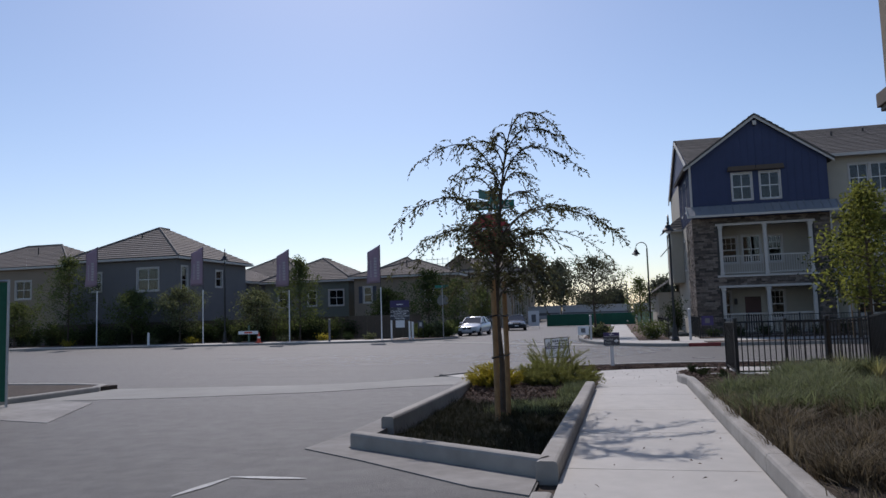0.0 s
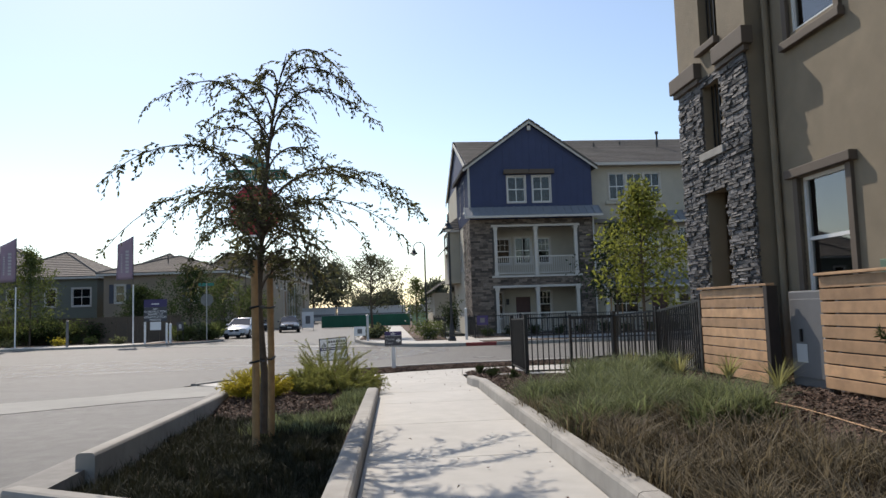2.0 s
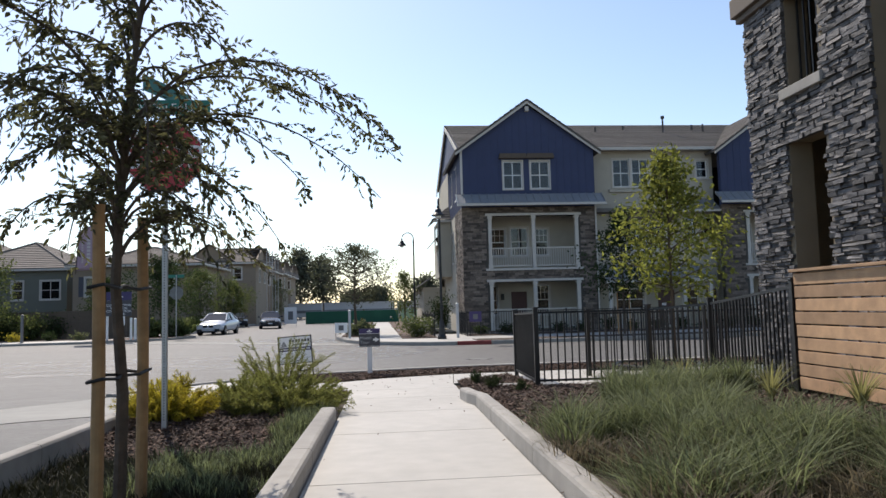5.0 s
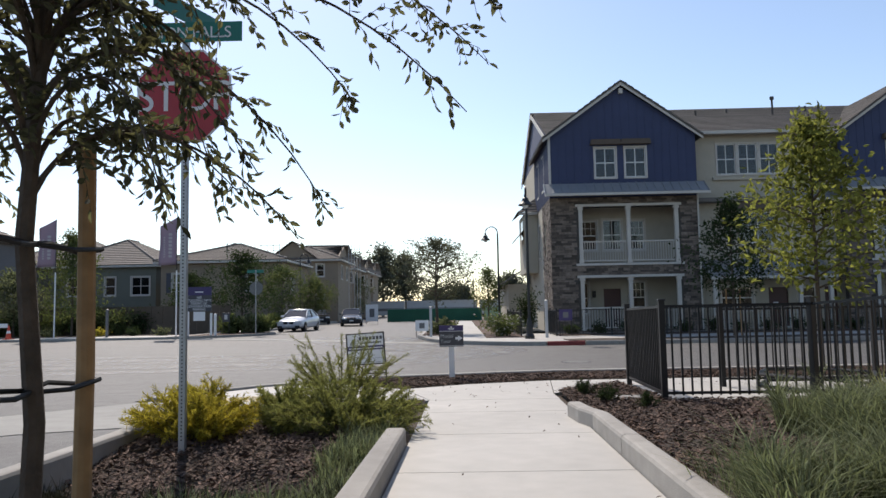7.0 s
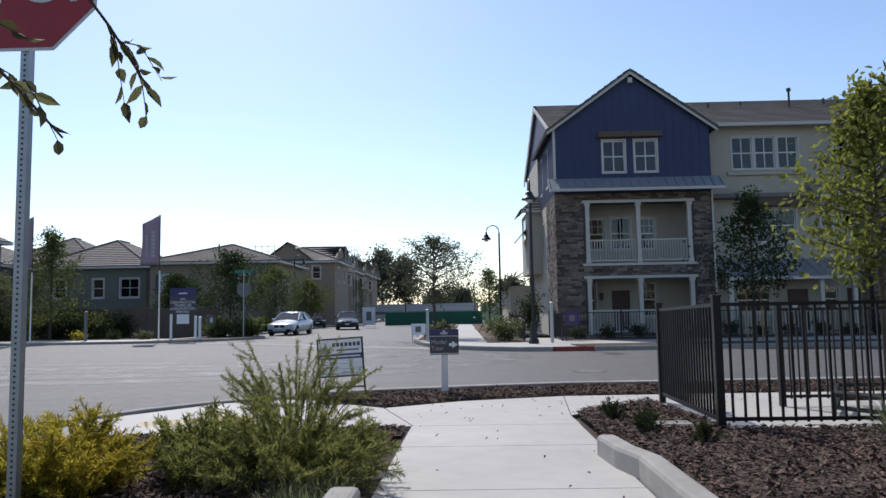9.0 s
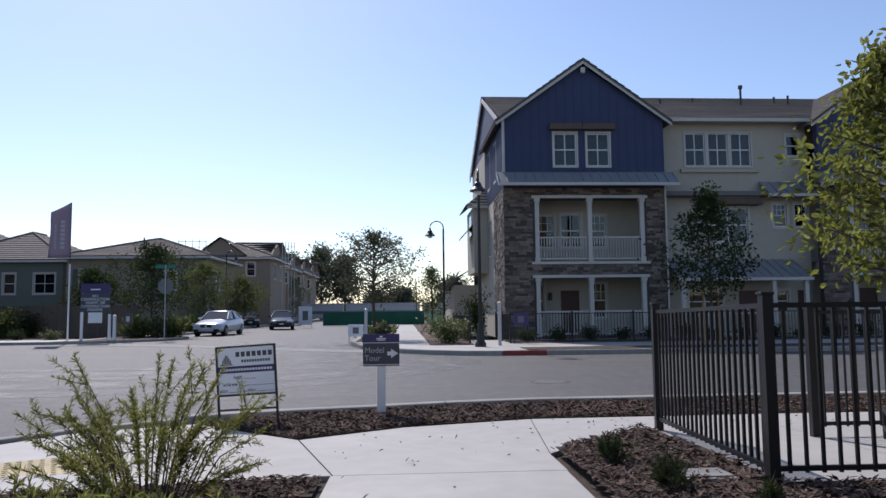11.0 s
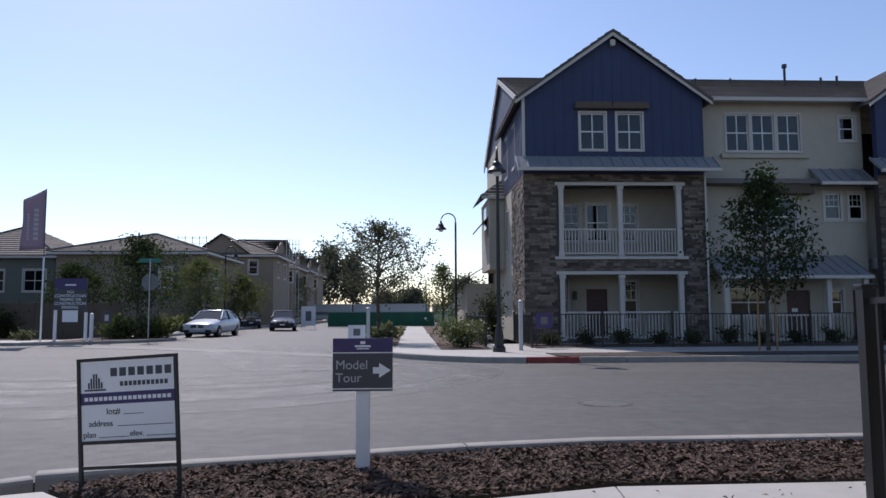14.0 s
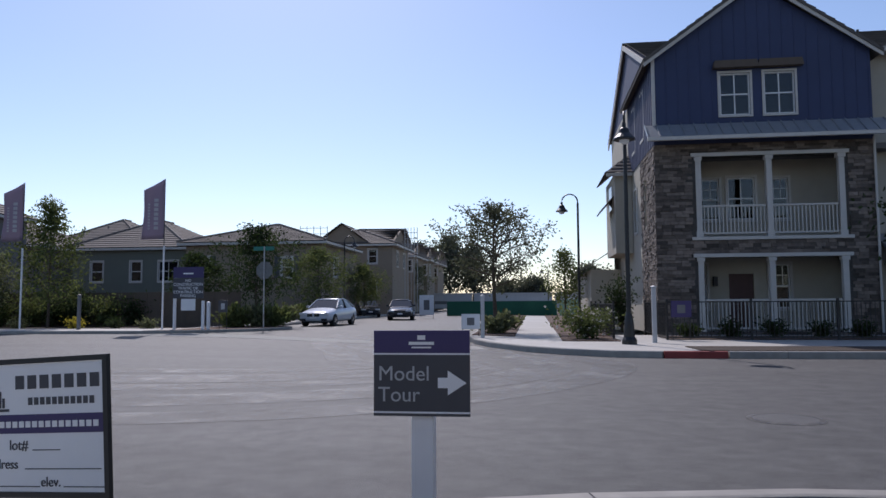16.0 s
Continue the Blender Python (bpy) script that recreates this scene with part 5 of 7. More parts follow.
def arching_tree(x, y, z):
    """The young staked tree beside the walk: a slim leader and long arching, weeping branches set with small leaves."""
    rng = np.random.default_rng(77)
    root = tagged(empty("young_tree", x, y, z), "young elm with long arching branches tied to two wooden stakes", "tree")
    bm = bmesh.new()
    lead = [(0.0, 0, 0.0), (0.01, 0.02, 0.7), (-0.035, -0.01, 1.45), (-0.02, 0.02, 2.0), (0.03, 0.03, 2.7), (0.1, 0.05, 3.4), (0.18, 0.1, 4.0), (0.3, 0.16, 4.5)]
    tube(bm, lead, [0.044, 0.041, 0.036, 0.031, 0.026, 0.019, 0.012, 0.005], 8)
    part("trunk", bm, BARK, root)
    L = np.array(lead)

    def at(h):
        for a, b in zip(L, L[1:]):
            if a[2] <= h <= b[2]:
                return a + (b - a) * (h - a[2]) / (b[2] - a[2])
        return L[-1]
    # start height, tip x, tip y, tip height, height of the arch
    arms = [(2.3, 1.93, 0.14, 2.45, 3.22), (2.2, 1.8, 0.75, 2.15, 2.85), (2.3, -1.12, -2.0, 2.5, 3.3), (2.2, -1.3, -1.3, 2.0, 2.85),
            (2.2, -1.55, 0.5, 2.15, 2.95), (3.2, -1.24, -0.24, 3.7, 4.22), (2.9, -0.85, 0.3, 3.25, 3.7), (3.9, 1.15, 0.5, 4.0, 4.72),
            (3.7, 1.25, 0.0, 3.8, 4.4), (3.3, 1.35, -0.64, 3.38, 4.05), (2.5, 1.93, 1.35, 2.62, 3.2), (2.2, 1.23, 0.64, 2.19, 2.8),
            (2.0, 0.98, 1.23, 1.71, 2.5), (2.1, -0.3, -1.5, 2.1, 2.9), (2.2, -0.6, 1.4, 2.0, 2.9), (2.1, 0.55, -1.2, 2.0, 2.8),
            (1.9, -0.75, -0.4, 1.85, 2.5), (2.0, 0.6, 0.35, 1.85, 2.65),
            (1.55, 0.7, 0.5, 1.72, 2.0), (1.6, 0.85, 1.0, 1.55, 2.05)]
    arms += [(1.6 + 0.04 * k, 0.8 * math.cos(1.2 + 1.15 * k), 0.8 * math.sin(1.2 + 1.15 * k), 1.6, 2.15) for k in range(5)]
    # shorter shoots filling the crown round the leader
    for k in range(24):
        h = 1.95 + 2.2 * (k / 24) ** 1.25
        a = k * 2.4 + rng.uniform(-0.4, 0.4)
        r = rng.uniform(0.45, 1.05) * (1.15 - 0.26 * (h - 1.95))
        arms.append((h, math.cos(a) * r, math.sin(a) * r, h + rng.uniform(-0.35, 0.25) * r, h + rng.uniform(0.35, 0.6) * r))
    centres, dirs = [], []
    tw = bmesh.new()
    for h, dx, dy, zt, zp in arms:
        p0 = at(h)
        tip = np.array([dx, dy, zt])
        reach = math.hypot(dx, dy)
        c1 = p0 + (tip - p0) * np.array([0.12, 0.12, 0])
        c1[2] = zp + 0.12 * (zp - h)
        c2 = p0 + (tip - p0) * np.array([0.62, 0.62, 0])
        c2[2] = zp + 0.05
        bmr = bmesh.new()
        pts = []
        N = 14
        for k in range(N + 1):
            t = k / N
            wob = 0.035 * math.sin(7 * t + 5 * dx) * t
            q = p0 * (1 - t) ** 3 + c1 * 3 * t * (1 - t) ** 2 + c2 * 3 * t * t * (1 - t) + tip * t ** 3
            pts.append(q + np.array([-dy * wob, dx * wob, wob]) / max(reach, 0.5))
        tube(bmr, pts, [0.013 * (1 - 0.88 * k / N) + 0.0012 for k in range(N + 1)], 6)
        part("branch", bmr, BARK, root)
        P_ = np.array(pts)
        run = float(np.linalg.norm(np.diff(P_, axis=0), axis=1).sum())
        for _ in range(int(20 * run)):
            t = rng.uniform(0.15, 1.0)
            k = min(int(t * N), N - 1)
            c = P_[k] + (P_[k + 1] - P_[k]) * (t * N - k)
            fwd = P_[k + 1] - P_[k]
            fwd = fwd / np.linalg.norm(fwd)
            d = fwd * rng.uniform(0.5, 1.1) + rng.normal(size=3) * 0.5
            d[2] -= 0.15
            d /= np.linalg.norm(d)
            ln = rng.uniform(0.1, 0.42) * (1.2 - 0.8 * t)
            tp = [c, c + d * ln * 0.5 + np.array([0, 0, 0.015]), c + d * ln - np.array([0, 0, 0.3 * ln])]
            tube(tw, tp, [0.0028, 0.002, 0.001], 3, cap=False)
            m = max(3, int(ln / 0.025))
            for q in range(m):
                s = (q + 0.6) / m
                pos = tp[0] + (tp[1] - tp[0]) * min(1, s * 2) if s < 0.5 else tp[1] + (tp[2] - tp[1]) * (s * 2 - 1)
                sd = np.cross(d, [0, 0, 1.0]) * (1 if q % 2 else -1)
                centres.append(pos)
                dirs.append(d * 0.7 + sd * 0.8 + rng.normal(size=3) * 0.35)
    part("twig_work", tw, BARK, root)
    leaves("crown", centres, dirs, 0.058, 0.027, LEAF_ELM, root, rng, 0.35)
    for sx, sy in ((-0.03, -0.335), (0.03, 0.355)):
        bm = bmesh.new()
        tube(bm, [(sx, sy, -0.1), (sx + 0.01, sy, 0.9), (sx, sy, 1.96)], [0.042, 0.04, 0.038], 10)
        part("stake", bm, STAKE, root, "tan lodgepole stake")
        for z in (0.82, 1.42):
            bm = bmesh.new()
            tube(bm, [(sx - 0.045, sy * 1.14, z), (sx * 0.5 - 0.05, sy * 0.5, z + 0.03), (0.0, -0.14 * sy, z + 0.01), (sx * 0.5 + 0.055, sy * 0.5, z), (sx + 0.05, sy * 1.14, z + 0.02), (sx - 0.045, sy * 1.15, z)], 0.012, 6)
            part("tree_tie", bm, RUBBER, root, "black rubber tree tie")
    return root


arching_tree(-1.655, 10.82, ground_z(-1.655, 10.82) - 0.02)
tree("gold_tree", 6.8, 21.5, -0.42, 5.2, 1.75, 1.2, LEAF_GOLD, "young maple with yellow-green leaves beyond the fence", 5, 30, 0.13, 42, 0.045, 0.75, spread=0.28, whips=1)
tree("street_tree", 11.3, 37.6, -0.5, 6.1, 1.9, 1.4, LEAF_DARK, "dark green pear tree at the kerb before the townhouses", 6, 30, 0.15, 36, 0.06, 0.8, staked=True, spread=0.24, whips=1)
tree("street_tree", 27.0, 37.6, -0.5, 5.6, 1.9, 1.6, LEAF_DARK, "dark green pear tree at the kerb before the townhouses", 7, 24, 0.18, 80, 0.06, 0.4, staked=True, spread=0.28)
tree("verge_tree", -1.0, 46.0, -0.45, 5.3, 2.0, 2.1, LEAF_GREY, "feathery dark tree on the verge of the entrance road", 8, 34, 0.12, 42, 0.08, 0.2, spread=0.2, droop=0.5, whips=3)
tree("verge_tree", 2.2, 58.0, -0.5, 4.4, 1.2, 1.1, LEAF_MID, "slender young tree beside the townhouse", 9, 18, 0.15, 40, 0.05, 0.4)
LEFT_TREES = [(-13.4, 52.8, 5.3, 1.2, 2.3, LEAF_DARK, 0.6), (-13.6, 64.0, 4.9, 1.0, 2.5, LEAF_MID, 0.3), (-16.9, 53.5, 3.9, 1.2, 1.6, LEAF_DARK, 0.3), (-22.4, 49.5, 6.5, 1.2, 1.7, LEAF_MID, 0.8), (-42.2, 49.3, 7.8, 1.5, 2.3, LEAF_MID, 0.8), (-36.5, 49.5, 4.4, 1.3, 1.8, LEAF_MID, 0.2),
              (-32.2, 49.3, 4.4, 1.3, 2.0, LEAF_OLIVE, 0.2), (-26.0, 49.8, 4.0, 1.2, 1.9, LEAF_OLIVE, 0.2), (-13.4, 76.0, 4.4, 1.2, 1.8, LEAF_MID, 0.3), (-13.1, 100.0, 6.0, 1.2, 2.2, LEAF_OLIVE, 0.3), (-46.5, 48.5, 3.6, 1.2, 1.9, LEAF_MID, 0.2)]
for i, (x, y, h, c0, r, lm, cn) in enumerate(LEFT_TREES):
    tree("street_tree", x, y, -0.42, h, c0, r, lm, "leafy street tree behind the far pavement" if i % 2 else "bushy green tree in front of the houses", 40 + i, 26, 0.16, 58, 0.06, cn, spread=0.24, whips=1, group="trees along the far pavement")


def shrub(name, x, y, z, w, h, leaf_mat, label, seed, n=700, leaf=0.09, group="", petals=0, upright=0.4):
    rng = np.random.default_rng(seed)
    root = tagged(empty(name, x, y, z), label, "shrub", group)
    bm = bmesh.new()
    cs, ds = [], []
    for i in range(14):
        a = rng.uniform(0, math.tau)
        r = w * rng.uniform(0.2, 0.95)
        tip = np.array([math.cos(a) * r, math.sin(a) * r * 0.9, h * rng.uniform(0.55, 1.0) * (1 - 0.35 * (r / w) ** 2)])
        tube(bm, [(0, 0, -0.03), tuple(tip * np.array([0.35, 0.35, 0.6])), tuple(tip)], [0.02, 0.012, 0.004], 5)
        for _ in range(n // 14):
            t = rng.uniform(0.15, 1.05)
            c = tip * np.array([t * (0.6 + 0.4 * t)] * 2 + [t ** 0.8]) + rng.normal(size=3) * np.array([0.2, 0.2, 0.14]) * w
            c[2] = max(c[2], 0.02)
            cs.append(c)
            ds.append(tip / np.linalg.norm(tip) * upright + rng.normal(size=3) * 0.6)
    part("stem_work", bm, BARK, root)
    leaves("foliage", cs, ds, leaf, leaf * 0.5, leaf_mat, root, rng, 0.1)
    if petals:
        k = rng.choice(len(cs), petals)
        leaves("blossom", [cs[j] * 1.08 for j in k], [rng.normal(size=3) for _ in k], 0.1, 0.09, PETAL, root, rng)
    return root


def plume_shrub(x, y, z, w, h, leaf_mat, label, seed, n=60, needle=0.035, side=3):
    """A bush of upright feathery shoots, each set with short needles."""
    rng = np.random.default_rng(seed)
    root = tagged(empty("feathery_shrub", x, y, z), label, "shrub")
    bm = bmesh.new()
    cs, ds = [], []
    for i in range(n):
        a = rng.uniform(0, math.tau)
        r = w * math.sqrt(rng.random())
        hh = h * (1.05 - 0.5 * (r / w) ** 2) * rng.uniform(0.45, 1.15)
        b = np.array([math.cos(a) * r * 0.35, math.sin(a) * r * 0.35, 0])
        tip = np.array([math.cos(a) * r * 1.05, math.sin(a) * r * 1.05, hh])
        mid_ = b * 0.6 + tip * 0.4 + np.array([0, 0, 0.22 * hh])
        tube(bm, [tuple(b), tuple(mid_), tuple(tip)], [0.006, 0.004, 0.0015], 4, cap=False)
        m = int(np.linalg.norm(tip - b) / 0.0045)
        for q in range(m):
            s = 0.25 + 0.75 * q / m
            c = (b * (1 - s) ** 2 + mid_ * 2 * s * (1 - s) + tip * s * s)
            d = (tip - b) / np.linalg.norm(tip - b)
            cs.append(c)
            ds.append(d * 0.8 + rng.normal(size=3) * 0.6)
        for _ in range(side):
            s = rng.uniform(0.3, 0.85)
            c = (b * (1 - s) ** 2 + mid_ * 2 * s * (1 - s) + tip * s * s)
            e = (tip - b) / np.linalg.norm(tip - b) + rng.normal(size=3) * 0.55
            e *= np.linalg.norm(tip - b) * rng.uniform(0.2, 0.42) / np.linalg.norm(e)
            e[2] -= 0.12 * np.linalg.norm(e)
            tube(bm, [tuple(c), tuple(c + e)], [0.003, 0.0012], 3, cap=False)
            for q in range(int(np.linalg.norm(e) / 0.0055)):
                cs.append(c + e * rng.uniform(0.05, 1.0))
                ds.append(e / np.linalg.norm(e) * 0.8 + rng.normal(size=3) * 0.6)
    part("stem_work", bm, BARK, root)
    leaves("foliage", cs, ds, needle, needle * 0.15, leaf_mat, root, rng, 0.0)
    return root


plume_shrub(-1.0, 15.0, ground_z(-1, 15.0), 0.8, 0.44, LEAF_ROSEMARY, "feathery green shrub with spreading shoots beside the footpath", 31, 135, 0.048)
plume_shrub(-1.4, 17.0, ground_z(-1.4, 17.0), 0.8, 0.92, LEAF_ROSEMARY, "tall feathery grey-green shrub near the corner", 33, 46, 0.042)
plume_shrub(-1.6, 15.2, ground_z(-1.6, 15.2), 0.5, 0.45, LEAF_ROSEMARY, "low feathery green shrub in the bed", 34, 75, 0.055)
plume_shrub(-2.4, 14.75, ground_z(-2.4, 14.7), 0.6, 0.5, LEAF_YELLOW, "yellow-green feathery shrub round the stop sign post", 32, 130, 0.05)
plume_shrub(1.9, 16.9, ground_z(1.9, 16.9) + 0.04, 0.16, 0.22, LEAF_DARK, "small dark shrub in the mulch beside the kerb end", 35, 26)
plume_shrub(2.2, 16.2, ground_z(2.2, 16.2) + 0.04, 0.14, 0.18, LEAF_DARK, "small dark shrub in the mulch beside the kerb end", 36, 22)
plume_shrub(1.75, 17.7, ground_z(1.75, 17.7) + 0.04, 0.16, 0.22, LEAF_DARK, "small dark shrub in the mulch beside the kerb end", 37, 24)


def young_pine(x, y, z, height, w):
    """A slim conifer: whorls of rising branches brushed with fine needles, gaps between the whorls."""
    rng = np.random.default_rng(51)
    root = tagged(empty("young_pine", x, y, z), "young dark green conifer before the cedar screen", "tree")
    bm = bmesh.new()
    tube(bm, [(0, 0, -0.05), (0.015, 0, height * 0.5), (0, 0.01, height)], [0.02, 0.014, 0.004], 8)
    part("trunk", bm, BARK, root)
    bm = bmesh.new()
    cs, ds = [], []

    def brush(p, q, start):
        m = int(np.linalg.norm(q - p) / 0.0022)
        d = (q - p) / np.linalg.norm(q - p)
        for k in range(m):
            u = start + (1 - start) * k / m
            cs.append(p + (q - p) * u)
            ds.append(d * 0.75 + rng.normal(size=3) * 0.55)
    for k in range(64):
        h = height * (0.1 + 0.84 * (k + rng.uniform(0, 0.6)) / 64)
        r = (w * (1 - h / height) ** 0.8 + 0.05) * rng.uniform(0.6, 1.2)
        a = k * 2.4 + rng.uniform(-0.4, 0.4)
        p = np.array([0, 0, h])
        q = p + np.array([math.cos(a) * r, math.sin(a) * r, r * rng.uniform(0.35, 0.8)])
        tube(bm, [tuple(p), tuple((p + q) / 2 - np.array([0, 0, 0.02])), tuple(q)], [0.006, 0.004, 0.002], 4, cap=False)
        brush(p, q, 0.2)
        for _ in range(3):
            u = rng.uniform(0.35, 0.8)
            b = a + rng.choice((-0.7, 0.7))
            p2 = p + (q - p) * u
            q2 = p2 + np.array([math.cos(b), math.sin(b), 0.7]) * r * 0.36
            brush(p2, q2, 0.0)
    brush(np.array([0, 0, height * 0.85]), np.array([0, 0.01, height * 1.06]), 0.0)
    part("branching", bm, BARK, root)
    leaves("foliage", cs, ds, 0.05, 0.0065, LEAF_DARK, root, rng, 0.0)


young_pine(4.1, 7.6, bed_z(4.1, 7.6), 1.8, 0.44)


def strap_plant(x, y, z, n, h, mat, label, seed):
    """A clump of arching strap leaves."""
    rng = np.random.default_rng(seed)
    root = tagged(empty("strap_plant", x, y, z), label, "plant", "strap-leaved clumps")
    bm = bmesh.new()
    for i in range(n):
        a = rng.uniform(0, math.tau)
        l, b = h * rng.uniform(0.7, 1.2), h * rng.uniform(0.3, 0.9)
        w = 0.012
        prev = None
        for k in range(5):
            t = k / 4
            c = Vector((math.cos(a) * b * t ** 1.6, math.sin(a) * b * t ** 1.6, l * (t - 0.25 * t * t * (b / h))))
            s = Vector((-math.sin(a), math.cos(a), 0)) * w * (1 - 0.9 * t)
            row_ = (bm.verts.new(c - s), bm.verts.new(c + s))
            if prev:
                bm.faces.new((prev[0], prev[1], row_[1], row_[0]))
            prev = row_
    part("leaves", bm, mat, root)


for i, (x, y, mt) in enumerate([(4.15, 10.2, LEAF_STRAP), (4.0, 12.6, LEAF_STRAP), (4.2, 13.6, GRASS_GREEN), (3.6, 14.4, GRASS_GREEN), (4.1, 14.9, LEAF_STRAP), (3.3, 15.4, GRASS_GREEN), (4.25, 11.6, LEAF_STRAP)]):
    strap_plant(x, y, bed_z(x, y), 60, 0.42, mt, "clump of arching yellow-green strap leaves", 60 + i)

shrub("rose_bush", 2.1, 41.2, -0.5, 1.0, 1.15, LEAF_MID, "bushy green shrub with white blossoms beside the pavement", 71, 1500, 0.12, petals=120)
shrub("rose_bush", 2.3, 43.4, -0.5, 0.8, 1.0, LEAF_MID, "bushy green shrub with white blossoms beside the pavement", 72, 1100, 0.12, petals=60)
shrub("tall_shrub", 3.9, 47.0, -0.5, 0.75, 2.6, LEAF_DARK, "tall dark shrub against the townhouse side", 73, 1300, 0.13)
shrub("grass_clump", -0.9, 44.3, -0.45, 0.7, 0.6, LEAF_OLIVE, "olive grassy clump at the foot of the verge tree", 74, 800, 0.2, upright=1.4)
shrub("grass_clump", -0.8, 48.5, -0.45, 0.7, 0.6, LEAF_OLIVE, "olive grassy clump on the verge", 75, 800, 0.2, upright=1.4)
for i in range(12):
    shrub("yard_shrub", 5.4 + i * 1.3, 41.7, -0.5, 0.5, 0.5 + 0.1 * (i % 3), LEAF_DARK, "small dark shrub behind the low fence", 80 + i, 420, 0.12, "shrubs behind the fence")
_r = random.Random(9)
hedge = [shrub("hedge_shrub", 0, 0, -60, 1.1, 1.5 + 0.2 * k, (LEAF_DARK, LEAF_MID, LEAF_DARK)[k], "dense dark green shrub of the hedge by the far pavement", 100 + k, 1500, 0.15, "hedge shrubs") for k in range(3)]
for i in range(34):
    x = -15.6 - i * 1.25
    if -18.6 < x < -15.0:
        continue
    ob = copy_thing(hedge[i % 3], pose(x, 50.6 + _r.uniform(-0.5, 0.9) + (1.0 if x > -22 else 0), -0.42, 0, 0, _r.uniform(0, 360)))
for i, (x, y) in enumerate([(-12.9, 49.0), (-12.0, 49.4), (-11.4, 49.9), (-12.3, 50.6), (-13.4, 50.2), (-13.6, 58), (-13.5, 64), (-13.7, 68), (-13.4, 60.2)]):
    shrub("grass_clump", x, y, -0.42, 0.75, 0.95, LEAF_OLIVE if i % 2 else LEAF_MID, "olive-green grassy clump beside the entrance road", 110 + i, 700, 0.24, "grassy clumps at the entrance", upright=1.5)
for i, x in enumerate((-16.4, -18.2, -20.0, -23.0, -26.5, -30.5, -33.5, -38.0, -41.0)):
    shrub("low_shrub", x, 47.9 + 0.3 * (i % 2), -0.42, 0.55, 0.5, (LEAF_OLIVE, LEAF_DARK, LEAF_YELLOW)[i % 3], "low shrub at the edge of the far pavement", 130 + i, 360, 0.12, "low shrubs")
for h_ in hedge:
    for o in (*h_.children_recursive, h_):
        bpy.data.objects.remove(o)


def far_tree(x, y, h, r, seed, label="tall grey-green eucalyptus in the distance"):
    tree("eucalyptus", x, y, -0.6, h, h * 0.3, r, LEAF_FAR, label, seed, 24, 0.55, 50, 0.25, 0.2, spread=0.3, group="far trees")


for i, (x, y, h, r) in enumerate([(-13.5, 138, 13.0, 4.0), (-19, 140, 11.5, 4.0), (-25, 142, 9.5, 4.5), (-9.6, 140, 11.6, 3.0), (0.5, 150, 5.2, 2.6), (8.5, 130, 6.5, 2.6), (-31, 140, 9, 4), (-16.5, 128, 8.5, 3.5), (-4.5, 150, 4.5, 2.5)]):
    far_tree(x, y, h, r, 150 + i)


